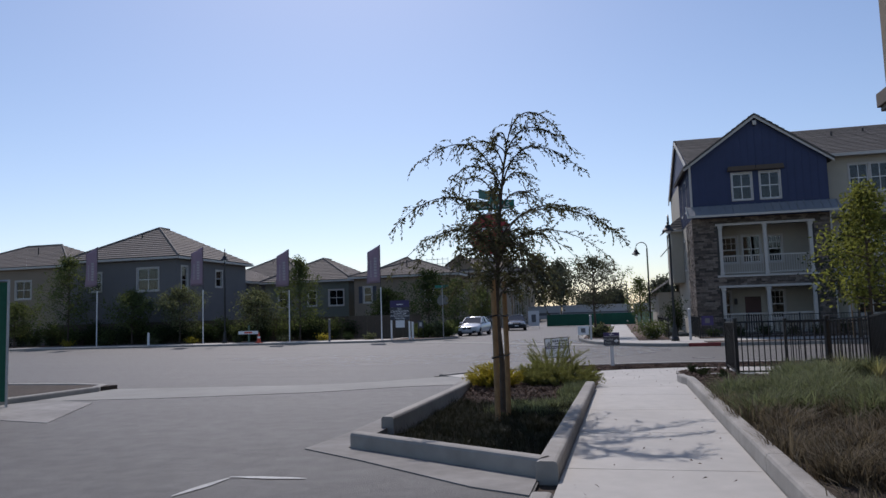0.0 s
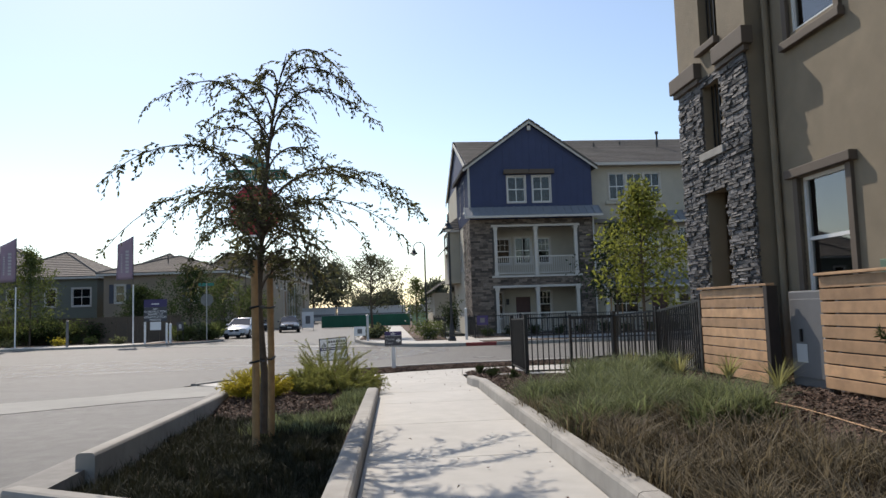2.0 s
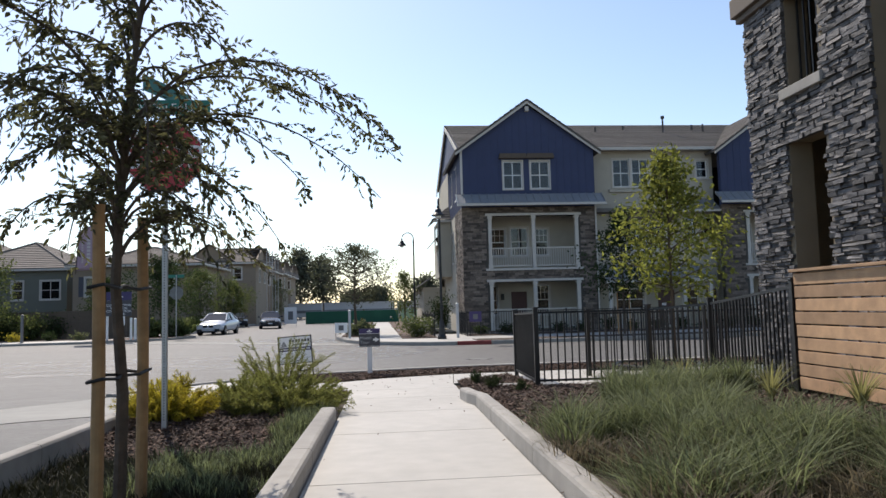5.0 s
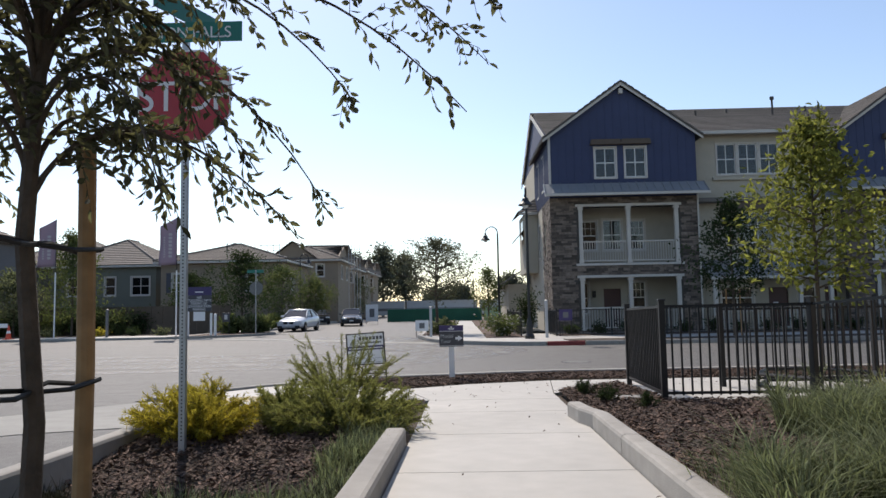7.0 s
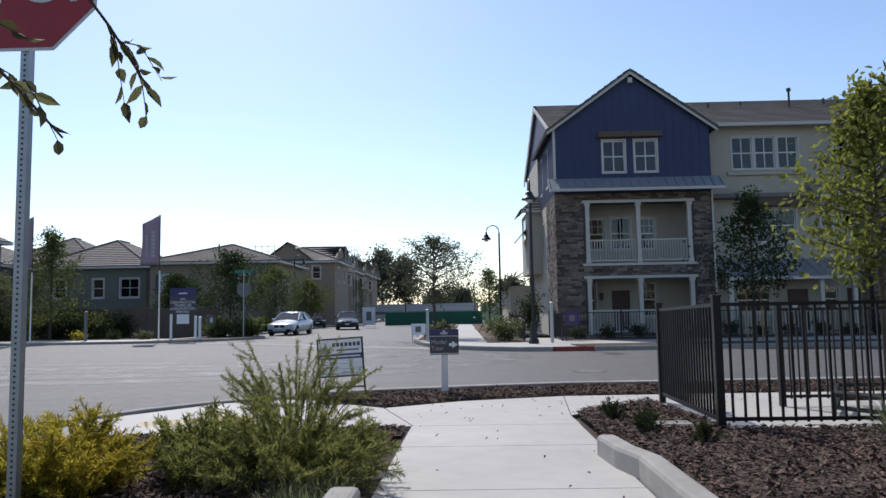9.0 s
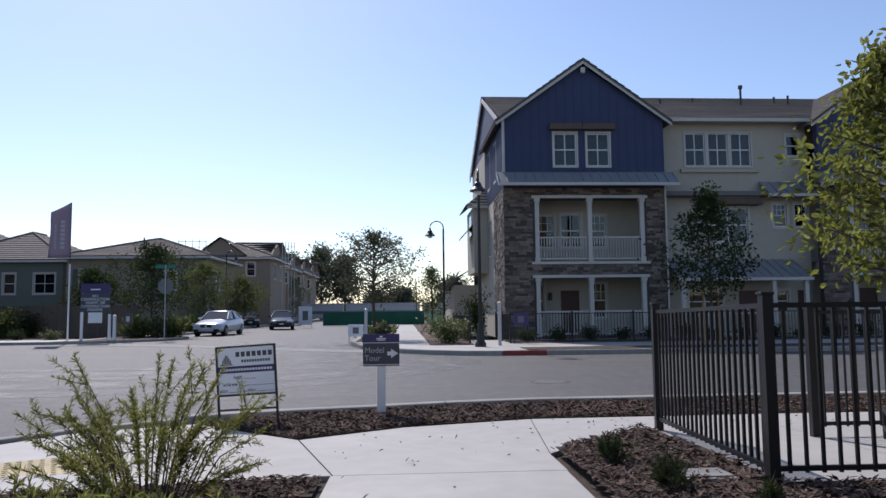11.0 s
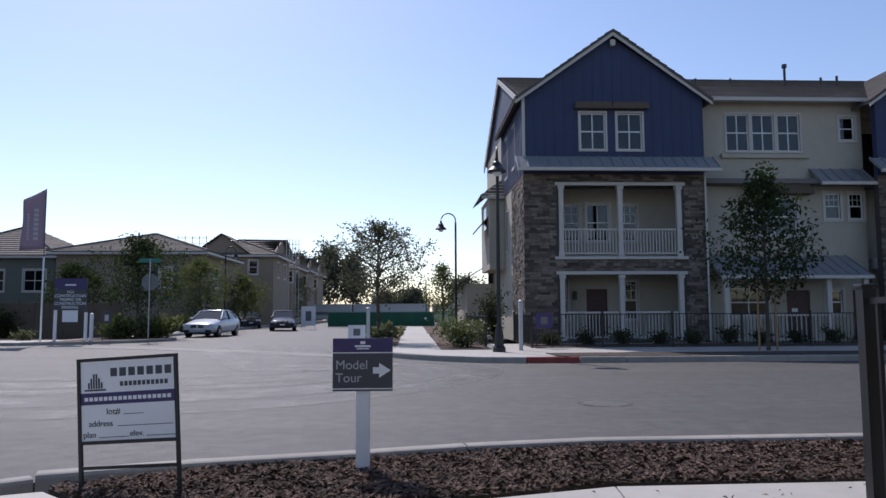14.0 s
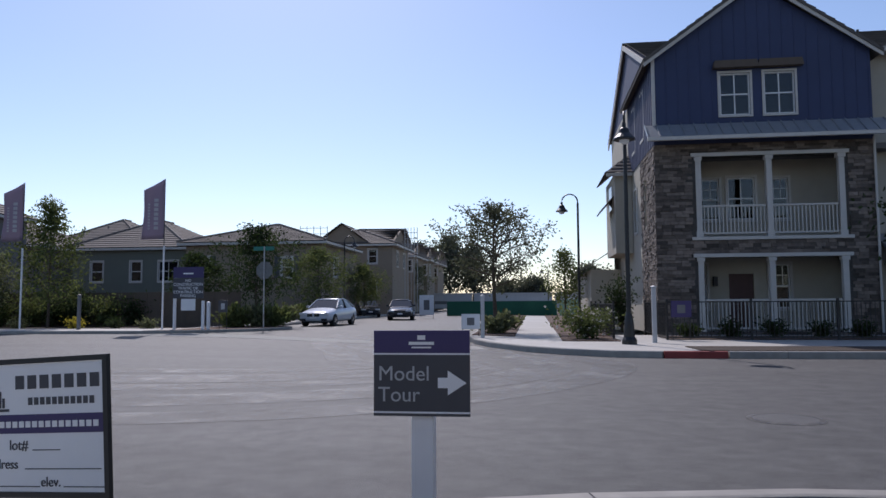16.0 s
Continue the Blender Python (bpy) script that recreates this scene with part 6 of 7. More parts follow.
# ---- houses along the left ----
def hip_house(x0, x1, y0, y1, eave, ridge, mat, label, windows=(), side_windows=(), over=0.5, roof_mat=None, name="house", gable_end=False, front_gable=None, shutters=False):
    """A two-storey stucco house with a tiled hip roof. windows: (x, z, w, h) on the front; side_windows on its right side, from the front corner."""
    base = -0.42
    root = tagged(empty(name, (x0 + x1) / 2, (y0 + y1) / 2, base), label, "house")
    inv = root.matrix_world.inverted()
    W, D = x1 - x0, y1 - y0
    fm = inv @ pose(x0, y0, 0)
    wall("front_wall", W, eave, [(x - x0, z, x - x0 + w, z + h) for x, z, w, h in windows], 0.2, mat, root, fm, z0=base)
    sm = inv @ pose(x1, y0, 0, 0, 0, 90)
    wall("side_wall", D - 0.2, eave, [(x, z, x + w, z + h) for x, z, w, h in side_windows], 0.2, mat, root, sm, x0=0.2, z0=base)
    local_box("rear_wall", root, mat, tuple(inv @ Vector((x0, y1 - 0.2, base))), tuple(inv @ Vector((x1 - 0.2, y1, eave))))
    local_box("far_side_wall", root, mat, tuple(inv @ Vector((x0, y0 + 0.2, base))), tuple(inv @ Vector((x0 + 0.2, y1 - 0.2, eave))))
    for x, z, w, h in windows:
        window(root, fm @ pose(x - x0, 0, z), w, h, 2 if w > 1.1 else 1, 2, 0.12)
    if shutters:
        for x, z, w, h in windows:
            for q in (x - 0.52, x + w + 0.14):
                local_box("shutter", root, SHUTTER, tuple(inv @ Vector((q, y0 - 0.06, z - 0.08))), tuple(inv @ Vector((q + 0.38, y0 - 0.002, z + h + 0.08))), "dark slate shutter", 0.008)
    if gable_end:
        bm = bmesh.new()
        plate(bm, [(0.02, eave + 0.002), (D - 0.02, eave + 0.002), (D / 2, ridge - 0.1)], 0.02, 0.2)
        bm.transform(sm)
        part("gable_wall", bm, mat, root)
    if front_gable:
        ga, gb, gz = front_gable
        bm = bmesh.new()
        plate(bm, [(ga - x0, eave - 0.3), (gb - x0, eave - 0.3), ((ga + gb) / 2 - x0, gz)], -0.02, 0.18)
        bm.transform(fm)
        part("front_gable_wall", bm, mat, root)
        for e in (ga - 0.4, gb + 0.4):
            bm = bmesh.new()
            course_roof(bm, (e, y0 - 0.4, eave - 0.45), (e, (y0 + y1) / 2, eave - 0.45), ((ga + gb) / 2, (y0 + y1) / 2, gz + 0.1), ((ga + gb) / 2, y0 - 0.4, gz + 0.1), step=0.4, lift=0.045)
            bm.transform(inv)
            part("roof_slope", bm, roof_mat or TILE, root)
    for x, z, w, h in side_windows:
        window(root, sm @ pose(x, 0, z), w, h, 2 if w > 1.1 else 1, 2, 0.12)
    a, b, c, d = (x0 - over, y0 - over, eave), (x1 + over, y0 - over, eave), (x1 + over, y1 + over, eave), (x0 - over, y1 + over, eave)
    s = min(W, D) / 2 + over
    if W >= D:
        r0, r1 = (x0 - over + s, (y0 + y1) / 2, ridge), (x1 + over - s, (y0 + y1) / 2, ridge)
    else:
        r0, r1 = ((x0 + x1) / 2, y0 - over + s, ridge), ((x0 + x1) / 2, y1 + over - s, ridge)
    if gable_end:
        r1 = (x1 + over, r1[1], ridge)
    faces = ((a, b, r1, r0), (b, c, r1, r1), (c, d, r0, r1), (d, a, r0, r0)) if W >= D else ((a, b, r0, r0), (b, c, r1, r0), (c, d, r1, r1), (d, a, r0, r1))
    for f in faces:
        bm = bmesh.new()
        course_roof(bm, *f, step=0.4, lift=0.045)
        bm.transform(inv)
        part("roof_slope", bm, roof_mat or TILE, root, "brown-grey flat tile roof")
    local_box("eave_board", root, TRIM, tuple(inv @ Vector((x0 - over, y0 - over, eave - 0.2))), tuple(inv @ Vector((x1 + over, y1 + over, eave - 0.02))))
    bm = bmesh.new()
    for p, q in ((a, r0), (b, r1 if W >= D else r0), (r0, r1)):
        tube(bm, [Vector(p) + Vector((0, 0, 0.07)), Vector(q) + Vector((0, 0, 0.07))], 0.09, 6)
    bm.transform(inv)
    part("ridge_tiles", bm, roof_mat or TILE, root)
    bm = bmesh.new()
    px_, py_ = r1[0] - 0.5, (r1[1] + y0) / 2
    tube(bm, [(px_, py_, (eave + ridge) / 2), (px_, py_, (eave + ridge) / 2 + 0.8)], 0.06, 6)
    bm.transform(inv)
    part("vent_pipe", bm, IRON, root)
    return root


hip_house(-44.5, -34.4, 52.2, 63.8, 6.6, 9.7, GREYHOUSE, "grey stucco house with a broad tiled hip roof", [(-38.0, 3.9, 1.9, 1.8), (-42.5, 4.0, 1.0, 1.5)], [(0.7, 3.6, 0.8, 2.2), (6.0, 4.3, 1.0, 1.4)])
hip_house(-62.0, -48.0, 56.0, 66.0, 6.7, 9.2, TANHOUSE, "tan stucco house with a low tiled roof", [(-53.6, 3.8, 1.6, 1.6), (-58.5, 3.8, 1.6, 1.6)])
hip_house(-36.6, -27.0, 72.0, 84.0, 5.2, 7.9, GREENHOUSE, "grey-green stucco house with a tiled hip roof", [(-35.0, 2.5, 1.0, 1.6), (-31.6, 2.5, 0.9, 1.6), (-29.2, 2.5, 1.6, 1.6)], [(2.0, 2.5, 1.4, 1.6)])
hip_house(-53.0, -38.6, 70.0, 82.0, 5.4, 8.2, GREYHOUSE, "grey stucco house with a tiled roof behind the street trees", [(-42.0, 2.6, 1.2, 1.5)])
hip_house(-24.9, -14.6, 68.0, 78.0, 5.15, 6.9, TANHOUSE, "olive-tan stucco house with a brown tiled roof", [(-23.9, 2.6, 0.8, 1.5), (-17.6, 2.6, 0.8, 1.4)], [(3.0, 2.7, 1.2, 1.4)], shutters=True)
hip_house(-48.0, -37.5, 84.0, 96.0, 6.4, 9.6, GREYHOUSE, "further house with a tiled roof behind the first row", [(-40.0, 3.4, 1.2, 1.5)])
hip_house(-32.0, -23.0, 92.0, 102.0, 6.6, 9.2, TANHOUSE, "further house with a tiled roof behind the first row", [(-26.0, 3.4, 1.2, 1.5)])
hip_house(-21.0, -12.6, 84.0, 93.0, 6.2, 7.95, TANHOUSE, "unfinished brown house with scaffolding rails at its roof", [(-14.9, 4.4, 0.8, 1.3), (-14.9, 1.4, 0.8, 1.3), (-17.6, 4.4, 0.8, 1.3)], [(2.0, 4.2, 1.0, 1.4), (5.5, 4.2, 1.0, 1.4)], gable_end=True, front_gable=(-20.4, -14.4, 8.1))
hip_house(-19.9, -13.0, 98.0, 106.0, 6.0, 7.5, TANHOUSE, "unfinished row house further up the entrance road", [(-14.0, 4.2, 0.9, 1.3)], [(2.0, 4.2, 1.0, 1.4)], gable_end=True)
hip_house(-19.9, -13.0, 109.0, 116.0, 6.2, 7.9, TANHOUSE, "unfinished row house further up the entrance road", [(-14.0, 4.2, 0.9, 1.3)], [(2.0, 4.2, 1.0, 1.4)], gable_end=True)
hip_house(-19.9, -13.0, 119.0, 126.0, 6.2, 8.0, TANHOUSE, "unfinished row house further up the entrance road", [(-14.0, 4.2, 0.9, 1.3)], gable_end=True)


def scaffold(x0, x1, y, z0, z1):
    root = tagged(empty("scaffold", x0, y, -0.42), "pale steel scaffolding around the unfinished house", "scaffold")
    for x in np.arange(x0, x1 + 0.1, (x1 - x0) / 4):
        bm = bmesh.new()
        tube(bm, [(x - x0, 0, 0), (x - x0, 0, z1 + 0.42)], 0.03, 6)
        part("standard", bm, GALV, root)
    for z in np.arange(z0, z1 + 0.05, 0.55):
        bm = bmesh.new()
        tube(bm, [(0, 0, z + 0.42), (x1 - x0, 0, z + 0.42)], 0.025, 6)
        part("ledger", bm, GALV, root)


scaffold(-21.2, -18.6, 83.0, 6.6, 7.9)
scaffold(-11.6, -10.4, 85.0, 6.2, 7.8)

# white vehicle roof and back fence behind the hedge
local = tagged(empty("back_fence", -30, 52, -0.42), "dark wooden back fence behind the hedge", "fence")
for i in range(46):
    local_box("fence_board", local, BROWN, (-16 + i * 0.7, -0.2, 0), (-16 + i * 0.7 + 0.68, -0.16, 1.7))


# ---- street lamps ----
def street_lamp(x, y, z, height, towards, label="black street lamp with a curved arm and bell shade"):
    """A pole on a flared base, with a crook and a bell-shaped shade hanging towards the given compass angle."""
    root = tagged(empty("street_lamp", x, y, z), label, "street lamp", "street lamps")
    bm = bmesh.new()
    lathe(bm, [(0.2, 0), (0.2, 0.12), (0.15, 0.2), (0.13, 0.55), (0.1, 0.75), (0.075, 0.85)], 14)
    part("base", bm, BLACK, root)
    bm = bmesh.new()
    tube(bm, [(0, 0, 0.8), (0, 0, height - 0.45)], [0.065, 0.05], 12)
    part("pole", bm, BLACK, root)
    a = math.radians(towards)
    d = Vector((math.cos(a), math.sin(a), 0))
    r = 0.38
    bm = bmesh.new()
    tube(bm, [Vector((0, 0, height - 0.5))] + [Vector((0, 0, height - r)) + d * r + Vector((0, 0, math.sin(t) * r)) - d * r * math.cos(t) for t in np.linspace(0, math.pi * 0.98, 12)], 0.032, 8)
    part("arm", bm, BLACK, root)
    bm = bmesh.new()
    lathe(bm, [(0.29, -0.34), (0.285, -0.30), (0.16, -0.17), (0.12, -0.05), (0.06, 0.0), (0.05, 0.12)], 18, Matrix.Translation(d * 2 * r + Vector((0, 0, height - r - 0.12))))
    part("shade", bm, BLACK, root)
    bm = bmesh.new()
    lathe(bm, [(0.05, -0.46), (0.12, -0.42), (0.14, -0.345)], 12, Matrix.Translation(d * 2 * r + Vector((0, 0, height - r - 0.12))))
    part("lens", bm, LAMPGLASS, root)
    return root


street_lamp(3.02, 38.0, -0.47, 6.3, 262)
street_lamp(2.62, 52.75, -0.5, 6.35, 182)
street_lamp(-27.3, 47.4, -0.4, 6.8, 300)
street_lamp(-14.0, 72.0, -0.45, 6.3, 0)
street_lamp(2.2, 105.0, -0.6, 5.6, 182)
street_lamp(-32.5, 62.0, -0.42, 5.0, 200)


# ---- signs, posts and flags ----
def stop_sign(x, y, z):
    root = tagged(empty("stop_sign", x, y, z), "red octagonal stop sign with green street-name blades on steel post", "road sign")
    bm = bmesh.new()
    box(bm, -0.026, 0.012, -0.1, 0.026, 0.064, 3.58)
    part("post", bm, GALV, root)
    hole = bmesh.new()
    for k in range(86):
        box(hole, -0.006, 0.010, 0.1 + k * 0.0254 * 1.2, 0.006, 0.0118, 0.112 + k * 0.0254 * 1.2)
    part("punched_holes", hole, BLACK, root)
    c, r = 3.07, 0.415
    ring = lambda k: [(k * r / math.cos(math.pi / 8) * math.cos(math.pi / 8 + i * math.pi / 4), c + k * r / math.cos(math.pi / 8) * math.sin(math.pi / 8 + i * math.pi / 4)) for i in range(8)]
    bm = bmesh.new()
    plate(bm, ring(1.0), 0.0, 0.004)
    face = part("sign_border", bm, WHITE, root, "white reflective border")
    bm = bmesh.new()
    plate(bm, ring(0.955), -0.002, -0.0003)
    part("sign_face", bm, RED, root)
    writing("lettering", "STOP", 0.385, pose(0, -0.004, c - 0.13), WHITE, root, "CENTER", 0.9)
    bm = bmesh.new()
    box(bm, -0.47, -0.004, 3.555, 0.51, 0.004, 3.735, bevel=0.003)
    blade = part("street_name_blade", bm, GREEN, root, "green street-name blade with white letters")
    writing("blade_lettering", "MISSION FALLS", 0.145, pose(-0.03, -0.006, 3.592), WHITE, blade, "CENTER", 0.92)
    bm = bmesh.new()
    box(bm, -0.4, -0.004, 3.75, 0.45, 0.004, 3.93, pose(0, 0.04, 0, 0, 0, 70))
    part("cross_blade", bm, GREEN, root, "green cross-street blade")


stop_sign(-2.28, 14.04, ground_z(-2.28, 14.04))


def model_sign(x, y, z):
    root = tagged(empty("model_tour_sign", x, y, z), "purple and charcoal arrow sign on a white square post", "sign")
    local_box("post", root, WHITE, (-0.05, 0.012, -0.1), (0.05, 0.112, 0.95), "white square post", 0.004)
    local_box("charcoal_panel", root, CHARCOAL, (-0.22, -0.008, 0.585), (0.22, 0.008, 0.86))
    local_box("purple_header", root, PURPLE, (-0.22, -0.008, 0.868), (0.22, 0.008, 0.97))
    local_box("white_stripe", root, WHITE, (-0.22, -0.009, 0.8605), (0.22, 0.007, 0.8675))
    local_box("lower_stripe", root, WHITE, (-0.22, -0.0105, 0.598), (0.22, -0.0085, 0.606))
    writing("lettering", "Model\nTour", 0.094, pose(-0.2, -0.0105, 0.745), PALE, root)
    bm = bmesh.new()
    plate(bm, [(0.075, 0.712), (0.12, 0.712), (0.12, 0.68), (0.205, 0.735), (0.12, 0.79), (0.12, 0.758), (0.075, 0.758)], -0.0115, -0.0085)
    part("arrow", bm, WHITE, root)
    for a, b, z0, h in ((-0.058, 0.058, 0.905, 0.014), (-0.045, 0.045, 0.89, 0.007), (-0.018, 0.018, 0.928, 0.02)):
        local_box("logo_bar", root, WHITE, (a, -0.011, z0), (b, -0.0085, z0 + h))


model_sign(-0.055, 21.1, -0.40)


def lot_sign():
    (ax, ay), (bx, by) = (-1.86, 20.64), (-1.17, 20.52)
    ang = math.degrees(math.atan2(by - ay, bx - ax))
    root = tagged(empty("lot_sign", ax, ay, -0.38, ang), "white yard sign with a purple band in a black steel frame", "sign")
    root.matrix_world = pose(ax, ay, -0.40, 0, -3.6, ang)
    W = math.hypot(bx - ax, by - ay)
    for x in (0.0, W - 0.022):
        local_box("leg", root, BLACK, (x, -0.011, -0.1), (x + 0.022, 0.011, 0.86))
    for z in (0.14, 0.30, 0.838):
        local_box("crossbar", root, BLACK, (0.022, -0.01, z), (W - 0.022, 0.01, z + 0.022))
    local_box("panel", root, WHITE, (0.024, -0.004, 0.323), (W - 0.024, 0.004, 0.836))
    local_box("purple_band", root, PURPLE, (0.024, -0.0062, 0.556), (W - 0.024, -0.0042, 0.632))
    T = lambda s, x, z, sz: writing("lettering", s, sz, pose(x, -0.0055, z), CHARCOAL, root)
    T("lot#", 0.2, 0.49, 0.058)
    T("address", 0.075, 0.415, 0.055)
    T("plan", 0.035, 0.345, 0.055)
    T("elev.", 0.36, 0.345, 0.055)
    for a, b, z in ((0.32, 0.46, 0.487), (0.28, 0.66, 0.412), (0.145, 0.355, 0.342), (0.475, 0.68, 0.342)):
        local_box("rule", root, CHARCOAL, (a, -0.0058, z), (b, -0.0042, z + 0.004))
    # mark and name as plain bars
    for k in range(6):
        local_box("logo_bar", root, CHARCOAL, (0.075 + k * 0.018, -0.006, 0.66), (0.087 + k * 0.018, -0.0042, 0.70 + 0.014 * min(k, 5 - k) * 2))
    local_box("logo_base", root, CHARCOAL, (0.05, -0.006, 0.645), (0.2, -0.0042, 0.656))
    for k in range(7):
        local_box("name_bar", root, CHARCOAL, (0.235 + k * 0.063, -0.006, 0.735), (0.28 + k * 0.063, -0.0042, 0.79))
    for k in range(11):
        local_box("name_bar", root, CHARCOAL, (0.3 + k * 0.031, -0.006, 0.67), (0.322 + k * 0.031, -0.0042, 0.7))
    for k in range(18):
        local_box("address_bar", root, WHITE, (0.05 + k * 0.034, -0.008, 0.58), (0.075 + k * 0.034, -0.0064, 0.605))


lot_sign()


def banner(x, y, z, h, turn=8):
    """A tall feather banner on a pale pole, furled slightly by the wind."""
    root = tagged(empty("banner", x, y, z, turn), "purple feather banner with pale marks on a white pole", "banner", "banners along the street")
    bm = bmesh.new()
    tube(bm, [(0, 0, -0.05), (0, 0, h * 0.55)], 0.04, 8)
    part("pole", bm, WHITE, root)
    bm = bmesh.new()
    tube(bm, [(0, 0, h * 0.55), (0, 0, h)], 0.018, 6)
    part("mast", bm, BLACK, root)
    bm = bmesh.new()
    rows_ = []
    for j in range(13):
        t = j / 12
        zz = h * 0.6 + h * 0.4 * t
        w = 0.95 * (1 - 0.08 * t)
        line = []
        for i in range(6):
            s = i / 5
            line.append(bm.verts.new((-w * s, 0.07 * math.sin(5 * s + 6 * t) * s, zz - 0.45 * s * t ** 2 - 0.05 * s)))
        rows_.append(line)
    for a, b in zip(rows_, rows_[1:]):
        for i in range(5):
            bm.faces.new((a[i], a[i + 1], b[i + 1], b[i]))
    cl = part("cloth", bm, FLAGCLOTH, root, "faded purple cloth", smooth=True)
    so = cl.modifiers.new("thickness", "SOLIDIFY")
    so.thickness = 0.006
    for k in range(7):
        local_box("name_bar", root, PALE, (-0.42, -0.1, h * 0.66 + k * 0.2), (-0.24, -0.09, h * 0.66 + k * 0.2 + 0.13))
    for k in range(9):
        local_box("name_bar", root, PALE, (-0.68, -0.1, h * 0.66 + k * 0.13), (-0.6, -0.09, h * 0.66 + k * 0.13 + 0.08))


for x, y, h in ((-15.3, 47.0, 6.5), (-22.3, 47.5, 6.6), (-29.0, 47.3, 7.1), (-37.7, 47.0, 7.5)):
    banner(x, y, -0.4, h)


def notice_board(x, y, z):
    root = tagged(empty("construction_notice", x, y, z), "purple notice board forbidding construction traffic on white posts", "sign")
    for px_ in (-0.62, 0.62):
        local_box("post", root, WHITE, (px_ - 0.05, 0.02, -0.1), (px_ + 0.05, 0.12, 2.5 if px_ < 0 else 1.2), "", 0.004)
    local_box("panel", root, CHARCOAL, (-0.66, -0.02, 1.3), (0.66, 0.018, 2.15))
    local_box("purple_header", root, PURPLE, (-0.66, -0.02, 2.155), (0.66, 0.018, 2.6))
    local_box("paper", root, WHITE, (-0.3, -0.02, 0.8), (0.32, 0.0, 1.28))
    for k, s in enumerate(("NO", "CONSTRUCTION", "TRAFFIC OR", "CONSTRUCTION", "PARKING")):
        writing("lettering", s, 0.17, pose(0, -0.024, 1.98 - k * 0.158), WHITE, root, "CENTER", 0.95)
    local_box("logo_bar", root, WHITE, (-0.22, -0.023, 2.3), (0.22, -0.0205, 2.36))


notice_board(-13.75, 46.2, -0.38)


def marker_post(x, y, z, h, mat, label):
    root = tagged(empty("marker_post", x, y, z), label, "post", "marker posts")
    local_box("shaft", root, mat, (-0.06, -0.06, -0.05), (0.06, 0.06, h - 0.06), bevel=0.01)
    bm = bmesh.new()
    lathe(bm, [(0.085, h - 0.06), (0.085, h - 0.03), (0.01, h)], 4)
    part("cap", bm, mat, root)


for x, y, h, mt, lb in ((-12.95, 46.4, 1.25, WHITE, "white square marker post beside the entrance"), (-19.0, 46.8, 1.6, GREYBOX, "grey marker post on the far pavement"), (-33.0, 46.6, 1.0, WHITE, "white marker post on the far pavement"), (3.85, 39.0, 1.6, PALE, "slim pale post at the townhouse corner"), (-0.2 - 1.0, 41.3, 1.4, PALE, "slim pale post on the verge"), (-25.5, 47.6, 1.3, GREENBOX, "green utility pedestal by the hedge")):
    marker_post(x, y, -0.46, h, mt, lb)


def small_panel(x, y, z, w, h, lift, mat, label, mark=None):
    root = tagged(empty("small_sign", x, y, z), label, "sign")
    for px_ in (-w / 2 + 0.04, w / 2 - 0.04):
        local_box("leg", root, BLACK, (px_ - 0.012, 0, -0.05), (px_ + 0.012, 0.02, lift + h))
    local_box("panel", root, mat, (-w / 2, -0.015, lift), (w / 2, -0.001, lift + h), bevel=0.004)
    local_box("panel_mark", root, mark or GREYBOX, (-w * 0.2, -0.019, lift + h * 0.25), (w * 0.2, -0.0155, lift + h * 0.75))


small_panel(-1.65, 42.0, -0.48, 0.62, 0.5, 0.28, WHITE, "small white panel on legs at the verge")
small_panel(4.9, 40.55, -0.5, 0.6, 0.5, 0.7, PURPLE, "small purple notice on the yard fence", GREYBOX)
small_panel(-12.5, 46.8, -0.42, 0.4, 0.5, 0.75, CHARCOAL, "small dark notice beside the entrance post", PALE)
small_panel(-7.6, 72.0, -0.55, 1.1, 1.5, 0.3, WHITE, "white notice panel by the site gate", GREYBOX)


def entrance_sign(x, y, z):
    root = tagged(empty("entrance_road_sign", x, y, z), "grey back of an octagonal sign with a green street-name blade", "road sign")
    bm = bmesh.new()
    tube(bm, [(0, 0, -0.05), (0, 0, 3.6)], 0.03, 8)
    part("post", bm, GALV, root)
    bm = bmesh.new()
    plate(bm, [(0.4 * math.cos(math.pi / 8 + i * math.pi / 4), 2.55 + 0.4 * math.sin(math.pi / 8 + i * math.pi / 4)) for i in range(8)], 0.035, 0.04)
    part("sign_plate", bm, PLATE_BACK, root)
    local_box("street_name_blade", root, GREEN, (-0.5, -0.004, 3.42), (0.45, 0.004, 3.6))


entrance_sign(-11.3, 48.3, -0.4)


def traffic_cone(x, y, z):
    root = tagged(empty("traffic_cone", x, y, z), "orange traffic cone on the far pavement", "cone")
    local_box("base", root, ORANGE, (-0.2, -0.2, 0), (0.2, 0.2, 0.04), bevel=0.01)
    bm = bmesh.new()
    lathe(bm, [(0.15, 0.04), (0.03, 0.72), (0.02, 0.73)], 14)
    part("body", bm, ORANGE, root)
    bm = bmesh.new()
    lathe(bm, [(0.107, 0.32), (0.083, 0.46)], 14)
    part("band", bm, WHITE, root, "white reflective band")


traffic_cone(-23.9, 46.0, -0.38)
small_panel(-24.7, 46.0, -0.38, 1.5, 0.22, 0.62, WHITE, "white and orange barricade beside the cone", ORANGE)


